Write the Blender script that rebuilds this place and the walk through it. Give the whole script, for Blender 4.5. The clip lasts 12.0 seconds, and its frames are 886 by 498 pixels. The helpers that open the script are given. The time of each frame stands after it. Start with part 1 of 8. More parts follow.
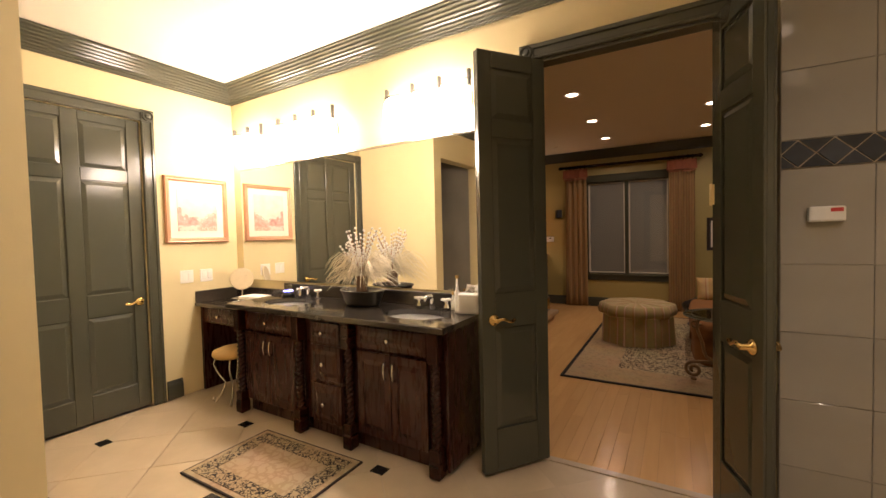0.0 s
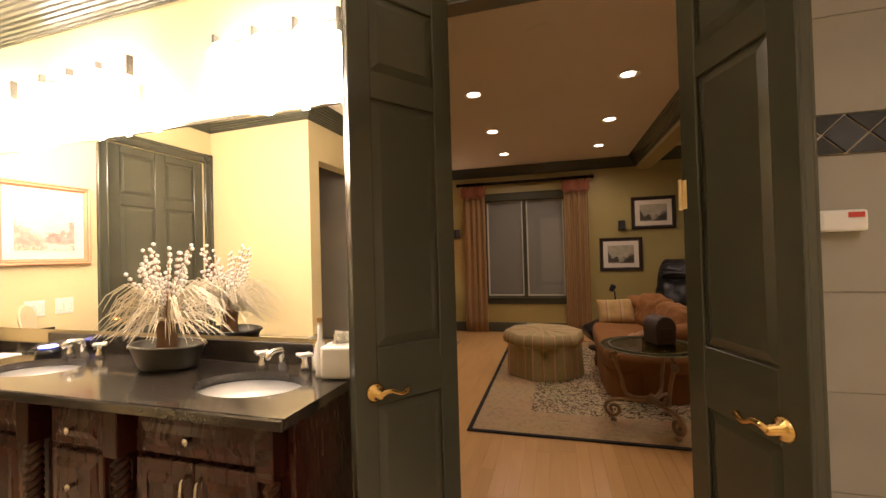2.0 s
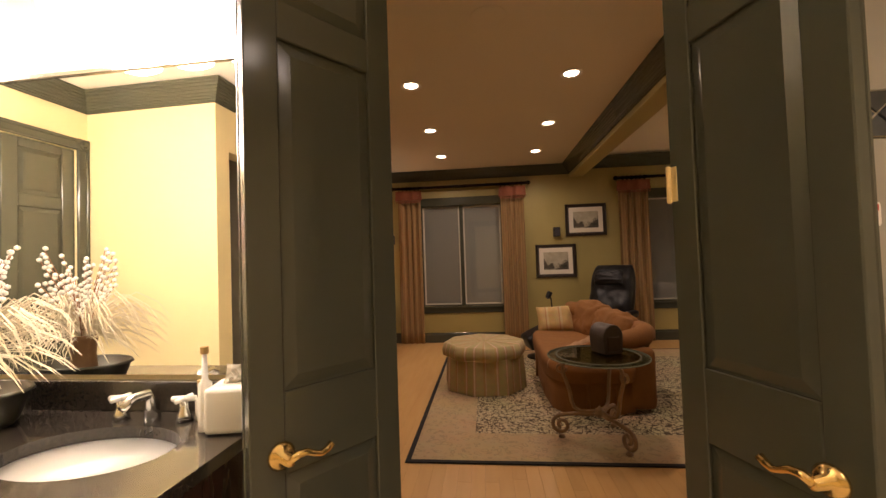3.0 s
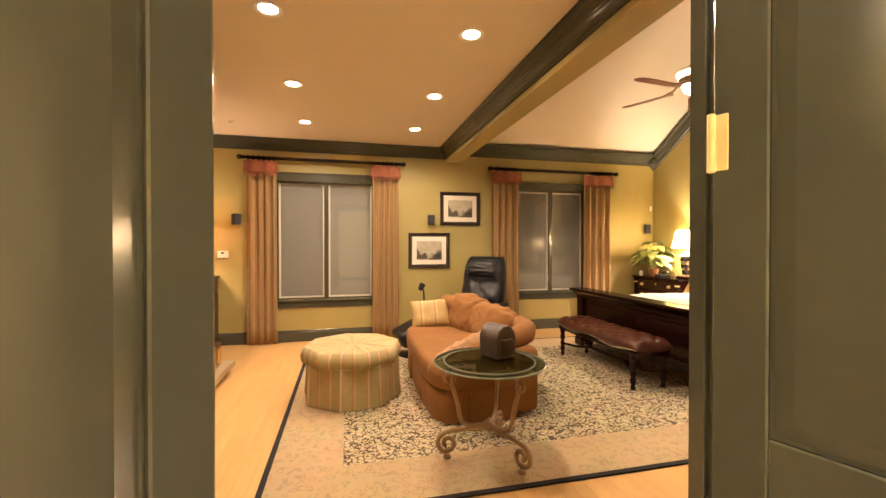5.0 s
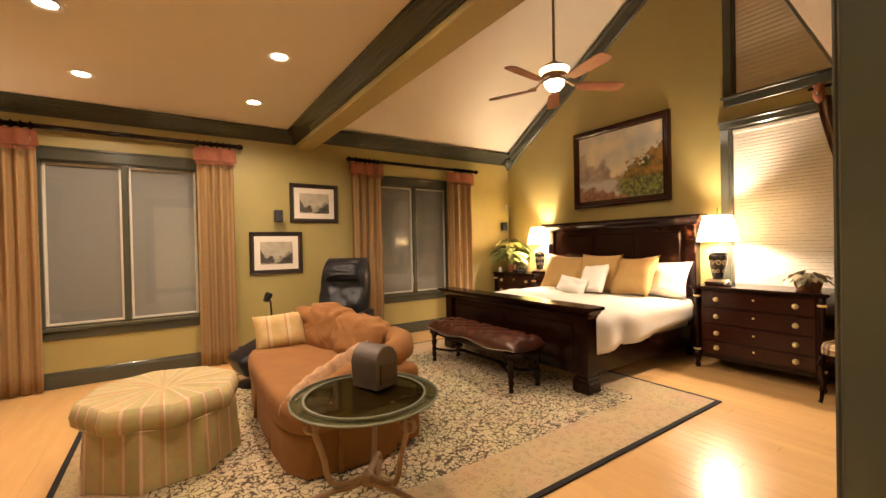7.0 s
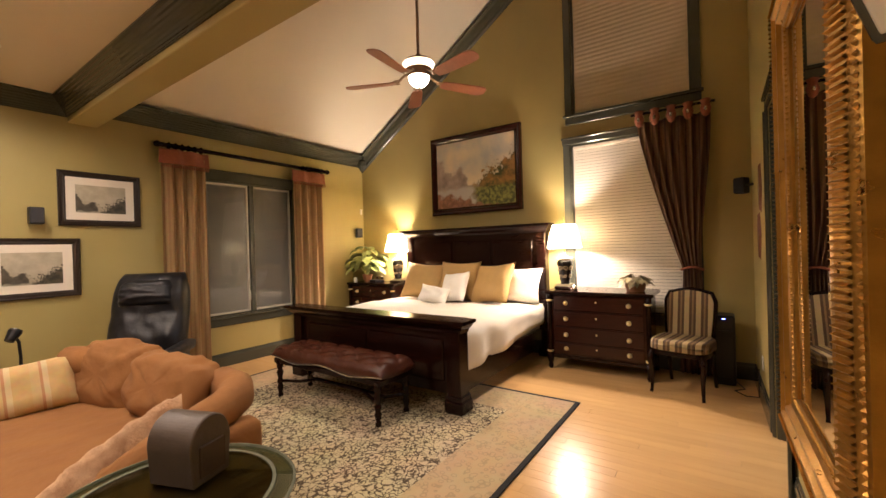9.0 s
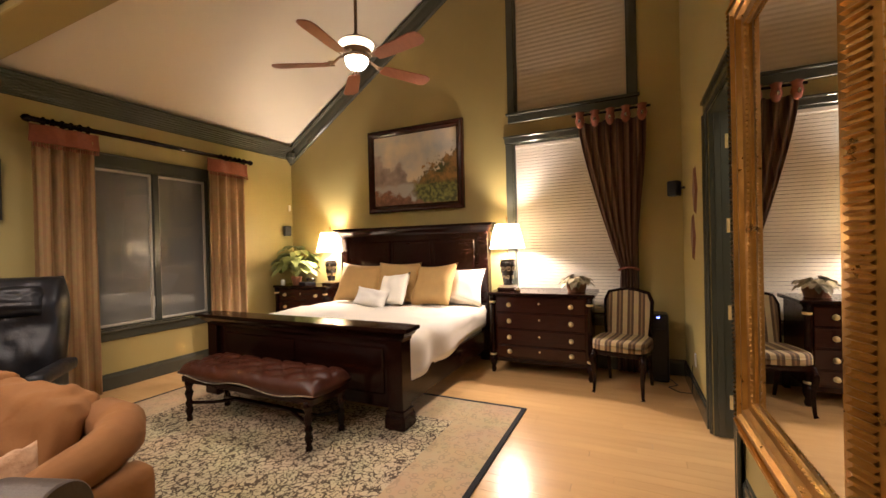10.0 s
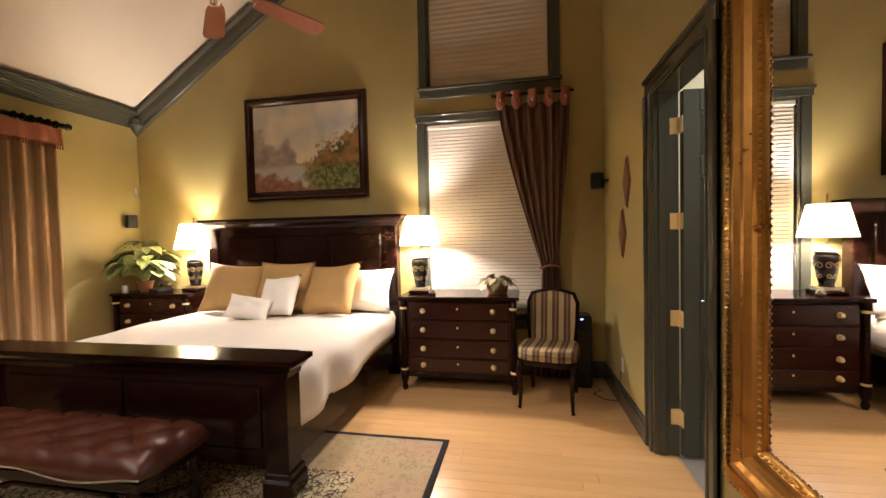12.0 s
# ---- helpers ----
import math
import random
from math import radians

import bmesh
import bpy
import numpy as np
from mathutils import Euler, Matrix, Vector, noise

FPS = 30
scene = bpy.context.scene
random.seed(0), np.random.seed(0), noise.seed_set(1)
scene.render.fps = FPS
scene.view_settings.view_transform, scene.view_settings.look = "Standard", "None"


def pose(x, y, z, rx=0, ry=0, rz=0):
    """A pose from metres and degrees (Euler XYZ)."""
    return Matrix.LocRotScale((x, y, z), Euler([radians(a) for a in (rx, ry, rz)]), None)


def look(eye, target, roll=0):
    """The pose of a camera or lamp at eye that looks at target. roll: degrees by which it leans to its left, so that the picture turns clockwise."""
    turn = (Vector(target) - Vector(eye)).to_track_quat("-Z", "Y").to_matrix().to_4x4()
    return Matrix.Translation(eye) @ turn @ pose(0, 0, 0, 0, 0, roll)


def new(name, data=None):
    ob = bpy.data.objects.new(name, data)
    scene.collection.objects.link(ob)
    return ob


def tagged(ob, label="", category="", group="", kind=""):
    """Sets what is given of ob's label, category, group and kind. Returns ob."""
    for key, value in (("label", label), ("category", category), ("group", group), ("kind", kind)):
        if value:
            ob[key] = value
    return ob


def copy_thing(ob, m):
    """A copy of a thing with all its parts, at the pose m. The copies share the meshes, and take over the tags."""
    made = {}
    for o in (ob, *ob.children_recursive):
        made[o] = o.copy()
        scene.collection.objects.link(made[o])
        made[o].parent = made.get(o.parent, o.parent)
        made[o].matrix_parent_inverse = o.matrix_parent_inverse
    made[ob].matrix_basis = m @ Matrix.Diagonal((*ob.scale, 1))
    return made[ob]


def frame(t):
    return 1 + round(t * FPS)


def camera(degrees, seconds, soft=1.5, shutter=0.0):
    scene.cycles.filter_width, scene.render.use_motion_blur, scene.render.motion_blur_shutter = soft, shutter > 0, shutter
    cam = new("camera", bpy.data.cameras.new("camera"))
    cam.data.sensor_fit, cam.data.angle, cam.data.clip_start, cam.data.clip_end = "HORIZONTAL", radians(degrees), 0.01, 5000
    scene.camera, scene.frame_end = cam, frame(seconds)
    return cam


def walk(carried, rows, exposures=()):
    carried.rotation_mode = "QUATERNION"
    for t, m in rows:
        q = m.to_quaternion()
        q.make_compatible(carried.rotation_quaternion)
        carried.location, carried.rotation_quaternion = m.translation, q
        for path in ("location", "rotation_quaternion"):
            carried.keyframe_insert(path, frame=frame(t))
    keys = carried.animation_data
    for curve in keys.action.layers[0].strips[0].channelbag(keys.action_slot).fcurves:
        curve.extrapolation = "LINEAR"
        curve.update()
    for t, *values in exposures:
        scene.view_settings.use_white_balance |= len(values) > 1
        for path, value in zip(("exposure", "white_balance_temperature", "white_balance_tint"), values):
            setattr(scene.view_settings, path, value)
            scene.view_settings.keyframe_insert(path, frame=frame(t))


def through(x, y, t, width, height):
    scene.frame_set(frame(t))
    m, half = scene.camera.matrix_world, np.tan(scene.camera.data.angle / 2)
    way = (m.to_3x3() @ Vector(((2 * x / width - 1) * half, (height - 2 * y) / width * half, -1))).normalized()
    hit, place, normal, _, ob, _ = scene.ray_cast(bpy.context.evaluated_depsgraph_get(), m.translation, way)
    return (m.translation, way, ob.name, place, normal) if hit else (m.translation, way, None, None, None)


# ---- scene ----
cam = camera(95.2, 12.0)
PATH = [
    (0, (0.068, 0.075, 1.388), (-0.932, 1.806, 1.318), -1.4),
    (0.5, (-0.017, 0.241, 1.394), (-0.932, 2.019, 1.346), -1.1),
    (1, (-0.084, 0.466, 1.383), (-0.891, 2.296, 1.363), -1.1),
    (1.5, (-0.153, 0.681, 1.377), (-0.831, 2.562, 1.381), -1.4),
    (2, (-0.214, 0.888, 1.369), (-0.745, 2.816, 1.397), -1.6),
    (2.5, (-0.282, 1.069, 1.366), (-0.641, 3.035, 1.414), -1.7),
    (3, (-0.322, 1.237, 1.355), (-0.528, 3.226, 1.414), -1.9),
    (5, (-0.429, 1.868, 1.368), (0.039, 3.813, 1.352), -0.0),
    (5.5, (-0.41, 2.025, 1.361), (0.229, 3.92, 1.334), -0.0),
    (6, (-0.384, 2.19, 1.346), (0.412, 4.024, 1.318), -0.5),
    (6.5, (-0.36, 2.337, 1.359), (0.596, 4.094, 1.332), -0.9),
    (7, (-0.309, 2.467, 1.352), (0.808, 4.126, 1.332), -1.2),
    (7.5, (-0.261, 2.597, 1.37), (1.008, 4.143, 1.353), -1.4),
    (9.5, (0.025, 3.021, 1.377), (1.761, 4.014, 1.369), -1.6),
    (10, (0.133, 3.123, 1.377), (1.94, 3.979, 1.362), -1.4),
    (10.5, (0.25, 3.237, 1.384), (2.111, 3.968, 1.36), -1.0),
    (11, (0.375, 3.326, 1.392), (2.275, 3.951, 1.356), -1.0),
    (11.5, (0.559, 3.395, 1.406), (2.491, 3.91, 1.352), -1.2),
    (12, (0.76, 3.446, 1.411), (2.722, 3.831, 1.347), -1.3),
]
# exposure: the clip's camera adapts while passing the doorway
walk(cam, [(t, look(eye, target, roll)) for t, eye, target, roll in PATH],
     exposures=[(0.0, -0.62, 6600, 24), (1.5, -0.32, 6600, 24), (2.5, -0.12, 6600, 24), (3.2, 0.12, 6600, 22), (4.7, 1.72, 6950, 18), (6.0, 1.68, 6950, 18), (7.5, 1.27, 6750, 18), (9.5, 1.16, 5900, 18), (11.0, 1.05, 5700, 18), (12.0, 1.05, 5650, 18)])
# ---- world and light ----
world = bpy.data.worlds.new("night")
scene.world = world
world.use_nodes = True
world.node_tree.nodes["Background"].inputs[0].default_value = (0.02, 0.025, 0.04, 1)
world.node_tree.nodes["Background"].inputs[1].default_value = 0.15

WARM = (1.0, 0.81, 0.61)
SOFT = (1.0, 0.90, 0.77)


def lamp(name, kind, loc, watts, colour, radius=0.05, spot=120, target=None, blend=0.6):
    d = bpy.data.lights.new(name, kind)
    d.energy, d.color = watts, colour
    if kind == "AREA":
        d.shape, d.size = "DISK", radius * 2
    else:
        d.shadow_soft_size = radius
    if kind == "SPOT":
        d.spot_size, d.spot_blend = radians(spot), blend
    ob = new(name, d)
    ob.matrix_world = look(loc, target or (loc[0], loc[1] + 0.0001, loc[2] - 1))
    return ob


DOWNLIGHTS = [(x, y) for y in (4.606, 5.82, 6.993) for x in (-0.9, 0.435)]
for x, y in DOWNLIGHTS:
    lamp("downlight_beam", "SPOT", (x, y, 2.835), 30, WARM, 0.05, 164, blend=0.6)
lamp("bedside_bulb", "POINT", (4.65, 7.03, 1.42), 56, WARM, 0.05)
lamp("bedside_bulb", "POINT", (4.56, 4.42, 1.42), 56, WARM, 0.05)
lamp("fan_bulb", "SPOT", (2.93, 5.21, 2.835), 47, (1.0, 0.84, 0.64), 0.06, 150, blend=0.8)
lamp("corner_bulb", "POINT", (-2.38, 7.45, 1.45), 11, WARM, 0.05)
for x, y, w in ((-2.4, 1.2, 7), (0.75, 0.7, 95), (1.1, 1.6, 22), (1.1, -0.6, 14), (-1.2, -0.9, 20)):
    lamp("bath_beam", "SPOT", (x, y, 2.85), w, SOFT, 0.05, 140, blend=0.9)
lamp("closet_bulb", "POINT", (3.3, 1.6, 2.3), 15, (0.85, 0.92, 1.0), 0.1)

# ---- materials ----


def material(name, colour, rough=0.5, metal=0.0, var=0.12, scale=6.0, bump=0.0, bscale=60.0, coat=0.0, spec=0.5, second=None, objvar=0.0, stretch=None, rv=0.08):
    m = bpy.data.materials.new(name)
    m.use_nodes = True
    nt = m.node_tree
    b = nt.nodes["Principled BSDF"]
    b.inputs["Roughness"].default_value, b.inputs["Metallic"].default_value = rough, metal
    b.inputs["Specular IOR Level"].default_value = spec
    b.inputs["Coat Weight"].default_value = coat
    b.inputs["Coat Roughness"].default_value = 0.12
    tc = nt.nodes.new("ShaderNodeTexCoord")
    mp = nt.nodes.new("ShaderNodeMapping")
    nt.links.new(tc.outputs["Object"], mp.inputs[0])
    if stretch:
        mp.inputs["Scale"].default_value = stretch
    n = nt.nodes.new("ShaderNodeTexNoise")
    n.inputs["Scale"].default_value, n.inputs["Detail"].default_value = scale, 5
    nt.links.new(mp.outputs[0], n.inputs["Vector"])
    mix = nt.nodes.new("ShaderNodeMix")
    mix.data_type = "RGBA"
    lo = second or tuple(c * (1 - var) for c in colour)
    hi = colour if second else tuple(min(1, c * (1 + var)) for c in colour)
    mix.inputs[6].default_value, mix.inputs[7].default_value = (*lo, 1), (*hi, 1)
    nt.links.new(n.outputs["Fac"], mix.inputs[0])
    out = mix.outputs[2]
    if objvar:
        oi = nt.nodes.new("ShaderNodeObjectInfo")
        hsv = nt.nodes.new("ShaderNodeHueSaturation")
        mr = nt.nodes.new("ShaderNodeMapRange")
        mr.inputs[3].default_value, mr.inputs[4].default_value = 1 - objvar, 1 + objvar
        nt.links.new(oi.outputs["Random"], mr.inputs[0])
        nt.links.new(mr.outputs[0], hsv.inputs["Value"])
        nt.links.new(out, hsv.inputs["Color"])
        out = hsv.outputs[0]
    nt.links.new(out, b.inputs["Base Color"])
    r2 = nt.nodes.new("ShaderNodeMapRange")
    r2.inputs[3].default_value, r2.inputs[4].default_value = max(0.0, rough - rv), min(1, rough + rv)
    nt.links.new(n.outputs["Fac"], r2.inputs[0])
    nt.links.new(r2.outputs[0], b.inputs["Roughness"])
    if bump:
        nb = nt.nodes.new("ShaderNodeTexNoise")
        nb.inputs["Scale"].default_value, nb.inputs["Detail"].default_value = bscale, 3
        nt.links.new(mp.outputs[0], nb.inputs["Vector"])
        bp = nt.nodes.new("ShaderNodeBump")
        bp.inputs["Strength"].default_value, bp.inputs["Distance"].default_value = bump, 0.01
        nt.links.new(nb.outputs["Fac"], bp.inputs["Height"])
        nt.links.new(bp.outputs[0], b.inputs["Normal"])
    return m


def glow(name, colour, strength):
    m = bpy.data.materials.new(name)
    m.use_nodes = True
    b = m.node_tree.nodes["Principled BSDF"]
    b.inputs["Base Color"].default_value = (0.9, 0.88, 0.82, 1)
    b.inputs["Emission Color"].default_value = (*colour, 1)
    b.inputs["Emission Strength"].default_value = strength
    return m


def clear_glass(name, tint=(1, 1, 1), gloss=0.04):
    m = bpy.data.materials.new(name)
    m.use_nodes = True
    nt = m.node_tree
    nt.nodes.remove(nt.nodes["Principled BSDF"])
    t, g, mx = nt.nodes.new("ShaderNodeBsdfTransparent"), nt.nodes.new("ShaderNodeBsdfGlossy"), nt.nodes.new("ShaderNodeMixShader")
    lw, fr, ad = nt.nodes.new("ShaderNodeLayerWeight"), nt.nodes.new("ShaderNodeMath"), nt.nodes.new("ShaderNodeMath")
    lw.inputs[0].default_value = 0.5
    fr.operation, fr.inputs[1].default_value = "POWER", 6.5
    nt.links.new(lw.outputs["Facing"], fr.inputs[0])
    ad.operation, ad.inputs[1].default_value = "ADD", gloss
    t.inputs[0].default_value, g.inputs[1].default_value = (*tint, 1), 0.02
    nt.links.new(fr.outputs[0], ad.inputs[0])
    nt.links.new(ad.outputs[0], mx.inputs[0])
    nt.links.new(t.outputs[0], mx.inputs[1])
    nt.links.new(g.outputs[0], mx.inputs[2])
    nt.links.new(mx.outputs[0], nt.nodes["Material Output"].inputs[0])
    return m


def cloth_shade(name, colour, through=0.5):
    m = bpy.data.materials.new(name)
    m.use_nodes = True
    nt = m.node_tree
    nt.nodes.remove(nt.nodes["Principled BSDF"])
    d, t, mx = nt.nodes.new("ShaderNodeBsdfDiffuse"), nt.nodes.new("ShaderNodeBsdfTranslucent"), nt.nodes.new("ShaderNodeMixShader")
    d.inputs[0].default_value = t.inputs[0].default_value = (*colour, 1)
    mx.inputs[0].default_value = through
    nt.links.new(d.outputs[0], mx.inputs[1])
    nt.links.new(t.outputs[0], mx.inputs[2])
    nt.links.new(mx.outputs[0], nt.nodes["Material Output"].inputs[0])
    return m


def striped(name, colours, width, axis=0, rough=0.85, bump=0.3, gores=0):
    """Woven stripes across one axis of the object, or fanning out in gores round its middle."""
    m = bpy.data.materials.new(name)
    m.use_nodes = True
    nt = m.node_tree
    b = nt.nodes["Principled BSDF"]
    b.inputs["Roughness"].default_value = rough
    tc, sep, mul, fr, ramp = (nt.nodes.new(k) for k in ("ShaderNodeTexCoord", "ShaderNodeSeparateXYZ", "ShaderNodeMath", "ShaderNodeMath", "ShaderNodeValToRGB"))
    nt.links.new(tc.outputs["Object"], sep.inputs[0])
    mul.operation, mul.inputs[1].default_value = "DIVIDE", width
    fr.operation = "FRACT"
    if gores:
        at = nt.nodes.new("ShaderNodeMath")
        at.operation = "ARCTAN2"
        nt.links.new(sep.outputs[1], at.inputs[0])
        nt.links.new(sep.outputs[0], at.inputs[1])
        nt.links.new(at.outputs[0], mul.inputs[0])
        mul.inputs[1].default_value = 2 * math.pi / gores
    else:
        nt.links.new(sep.outputs[axis], mul.inputs[0])
    nt.links.new(mul.outputs[0], fr.inputs[0])
    ramp.color_ramp.interpolation = "CONSTANT"
    els = ramp.color_ramp.elements
    while len(els) < len(colours):
        els.new(0.5)
    for i, (p, c) in enumerate(colours):
        els[i].position = p
        els[i].color = (*c, 1)
    nt.links.new(fr.outputs[0], ramp.inputs[0])
    n = nt.nodes.new("ShaderNodeTexNoise")
    n.inputs["Scale"].default_value, n.inputs["Detail"].default_value = 25, 4
    nt.links.new(tc.outputs["Object"], n.inputs["Vector"])
    mx = nt.nodes.new("ShaderNodeMix")
    mx.data_type, mx.blend_type = "RGBA", "MULTIPLY"
    mx.inputs[0].default_value = 0.5
    nt.links.new(ramp.outputs[0], mx.inputs[6])
    nt.links.new(n.outputs["Color"], mx.inputs[7])
    hs = nt.nodes.new("ShaderNodeMix")
    hs.data_type = "RGBA"
    hs.inputs[0].default_value = 0.35
    nt.links.new(ramp.outputs[0], hs.inputs[7])
    nt.links.new(mx.outputs[2], hs.inputs[6])
    nt.links.new(hs.outputs[2], b.inputs["Base Color"])
    nb = nt.nodes.new("ShaderNodeTexNoise")
    nb.inputs["Scale"].default_value = 220
    nt.links.new(tc.outputs["Object"], nb.inputs["Vector"])
    bp = nt.nodes.new("ShaderNodeBump")
    bp.inputs["Strength"].default_value, bp.inputs["Distance"].default_value = bump, 0.004
    nt.links.new(nb.outputs["Fac"], bp.inputs["Height"])
    nt.links.new(bp.outputs[0], b.inputs["Normal"])
    return m


TRIM = material("trim_paint", (0.066, 0.068, 0.049), 0.15, var=0.012, scale=2.5, rv=0.01)
BATH_WALL = material("bath_wall_paint", (0.70, 0.59, 0.34), 0.6, var=0.05, scale=2.5, bump=0.05, bscale=120)
BED_WALL = material("bedroom_wall_paint", (0.375, 0.305, 0.108), 0.5, var=0.10, scale=2.0, bump=0.05, bscale=120)
CEIL = material("ceiling_paint", (0.74, 0.66, 0.52), 0.8, var=0.03, scale=1.5, bump=0.05, bscale=150)
BATH_CEIL = material("bath_ceiling_paint", (0.80, 0.76, 0.66), 0.8, var=0.03, scale=1.5, bump=0.05, bscale=150)
MAPLE = material("maple_plank", (0.80, 0.50, 0.21), 0.26, scale=3, second=(0.66, 0.385, 0.15), stretch=(5, 0.6, 1), objvar=0.05, coat=0.2, rv=0.03)
JOINT = material("plank_joint", (0.50, 0.31, 0.14), 0.7)
STONE_TILE = material("travertine_tile", (0.60, 0.49, 0.34), 0.3, scale=5, second=(0.42, 0.33, 0.21), objvar=0.06, coat=0.15, bump=0.04, bscale=25)
GROUT = material("grout", (0.50, 0.42, 0.31), 0.9, bump=0.2, bscale=200)
BLACK_TILE = material("black_inset_tile", (0.012, 0.012, 0.012), 0.15)
SHOWER_TILE = material("shower_tile", (0.42, 0.39, 0.33), 0.12, scale=2.2, second=(0.27, 0.25, 0.215), objvar=0.03, coat=0.3)
SLATE_TILE = material("slate_band_tile", (0.06, 0.07, 0.085), 0.25, scale=18, second=(0.03, 0.035, 0.04), objvar=0.35)
GRANITE = material("dark_granite", (0.056, 0.045, 0.035), 0.1, scale=110, second=(0.016, 0.013, 0.011), coat=0.3)
CHERRY = material("dark_cherry_wood", (0.052, 0.013, 0.007), 0.28, scale=7, second=(0.033, 0.0085, 0.005), stretch=(6, 6, 0.8), bump=0.03, bscale=40, coat=0.1, spec=0.35)
MAHOGANY = material("dark_mahogany", (0.016, 0.0045, 0.0026), 0.18, scale=6, second=(0.007, 0.0022, 0.0015), stretch=(5, 1, 5), rv=0.03, spec=0.22)
RED_WOOD = material("reddish_mahogany", (0.042, 0.010, 0.005), 0.22, scale=6, second=(0.018, 0.0045, 0.003), stretch=(1.5, 1, 9), rv=0.03, spec=0.35)
BRASS = material("polished_brass", (0.80, 0.56, 0.22), 0.18, 1.0, var=0.08)
OLD_BRASS = material("dull_brass", (0.86, 0.68, 0.34), 0.36, 0.35, var=0.1, scale=30)
CHROME = material("brushed_nickel", (0.72, 0.70, 0.66), 0.2, 1.0, var=0.05)
PORCELAIN = material("porcelain", (0.82, 0.80, 0.75), 0.12, var=0.02)
WHITE = material("white_plastic", (0.78, 0.76, 0.70), 0.35, var=0.03)
BLACK = material("black_plastic", (0.009, 0.009, 0.010), 0.35, spec=0.3)
SCREEN = material("black_screen", (0.006, 0.005, 0.006), 0.15, spec=0.2)
IRON = material("aged_bronze_iron", (0.42, 0.28, 0.16), 0.5, 0.35, scale=20, second=(0.24, 0.15, 0.085), bump=0.2, bscale=80)
LEATHER = material("oxblood_leather", (0.085, 0.024, 0.010), 0.3, scale=7, second=(0.030, 0.008, 0.005), bump=0.15, bscale=180)
BLACK_LEATHER = material("black_leather", (0.008, 0.008, 0.010), 0.4, bump=0.5, bscale=14, spec=0.4)
SUEDE = material("rust_suede", (0.31, 0.140, 0.038), 0.9, scale=6, second=(0.20, 0.080, 0.020), bump=1.0, bscale=9)
THROW = material("throw_fabric", (0.68, 0.46, 0.27), 0.95, scale=20, second=(0.20, 0.075, 0.025), bump=0.5, bscale=90)
GOLD_CLOTH = material("gold_pillow_cloth", (0.46, 0.29, 0.10), 0.75, scale=12, var=0.12, bump=0.25, bscale=200)
LINEN = material("cream_bed_linen", (0.74, 0.68, 0.58), 0.85, scale=8, var=0.05, bump=0.2, bscale=140)
WHITE_LINEN = material("white_linen", (0.82, 0.78, 0.70), 0.85, scale=8, var=0.04, bump=0.2, bscale=160)
CURTAIN = striped("striped_drape", [(0, (0.35, 0.215, 0.088)), (0.35, (0.29, 0.165, 0.066)), (0.5, (0.37, 0.235, 0.10)), (0.8, (0.31, 0.18, 0.072))], 0.075)
DARK_CURTAIN = striped("dark_drape", [(0, (0.13, 0.060, 0.026)), (0.35, (0.07, 0.028, 0.014)), (0.6, (0.16, 0.085, 0.038))], 0.06, 1)
VALANCE = material("rust_valance", (0.32, 0.105, 0.048), 0.8, scale=30, second=(0.19, 0.055, 0.028), bump=0.3, bscale=120)
OTTO_BANDS = [(0, (0.50, 0.40, 0.19)), (0.14, (0.55, 0.38, 0.17)), (0.20, (0.70, 0.53, 0.38)), (0.25, (0.54, 0.35, 0.19)), (0.28, (0.47, 0.40, 0.18)), (0.47, (0.52, 0.36, 0.17)), (0.50, (0.70, 0.52, 0.37)), (0.54, (0.53, 0.34, 0.18)), (0.57, (0.51, 0.41, 0.20)), (0.78, (0.53, 0.34, 0.15)), (0.84, (0.68, 0.52, 0.36)), (0.87, (0.52, 0.41, 0.20))]
OTTO_CLOTH = striped("ottoman_stripe", OTTO_BANDS, 0.19, gores=8)
OTTO_TOP = striped("ottoman_top_stripe", OTTO_BANDS, 0.19, gores=8)
CHAIR_CLOTH = striped("chair_stripe", [(0, (0.46, 0.34, 0.16)), (0.42, (0.10, 0.055, 0.025)), (0.62, (0.24, 0.15, 0.065)), (0.78, (0.10, 0.055, 0.025))], 0.098)
PILLOW_STRIPE = striped("pillow_stripe", [(0, (0.62, 0.42, 0.17)), (0.5, (0.66, 0.52, 0.28)), (0.66, (0.52, 0.26, 0.12)), (0.74, (0.62, 0.44, 0.2))], 0.16)
GILT = material("aged_gilt", (0.54, 0.30, 0.06), 0.3, 0.85, scale=14, second=(0.27, 0.13, 0.022), bump=0.15, bscale=90)
MIRROR = material("mirror_silver", (0.90, 0.90, 0.88), 0.004, 1.0, var=0.0, rv=0.003)
STONE = material("fieldstone", (0.30, 0.20, 0.115), 0.85, scale=6, second=(0.17, 0.105, 0.06), objvar=0.4, bump=0.6, bscale=22)
SLAB = material("hearth_slab", (0.46, 0.35, 0.21), 0.6, scale=4, second=(0.32, 0.23, 0.13), bump=0.4, bscale=18)
SOOT = material("firebox_soot", (0.018, 0.015, 0.013), 0.9, bump=0.3, bscale=40)
WICKER = material("wicker", (0.26, 0.11, 0.045), 0.7, scale=40, var=0.3, bump=0.6, bscale=60)
LEAF = material("pothos_leaf", (0.12, 0.17, 0.04), 0.35, scale=14, second=(0.42, 0.45, 0.17), objvar=0.2)
DRY_GRASS = material("dry_plume", (0.74, 0.66, 0.49), 0.9, objvar=0.15)
TERRACOTTA = material("clay_pot", (0.30, 0.13, 0.06), 0.6, bump=0.2)
SCREEN_SHADE = cloth_shade("grey_roller_screen", (0.24, 0.235, 0.21), 0.12)
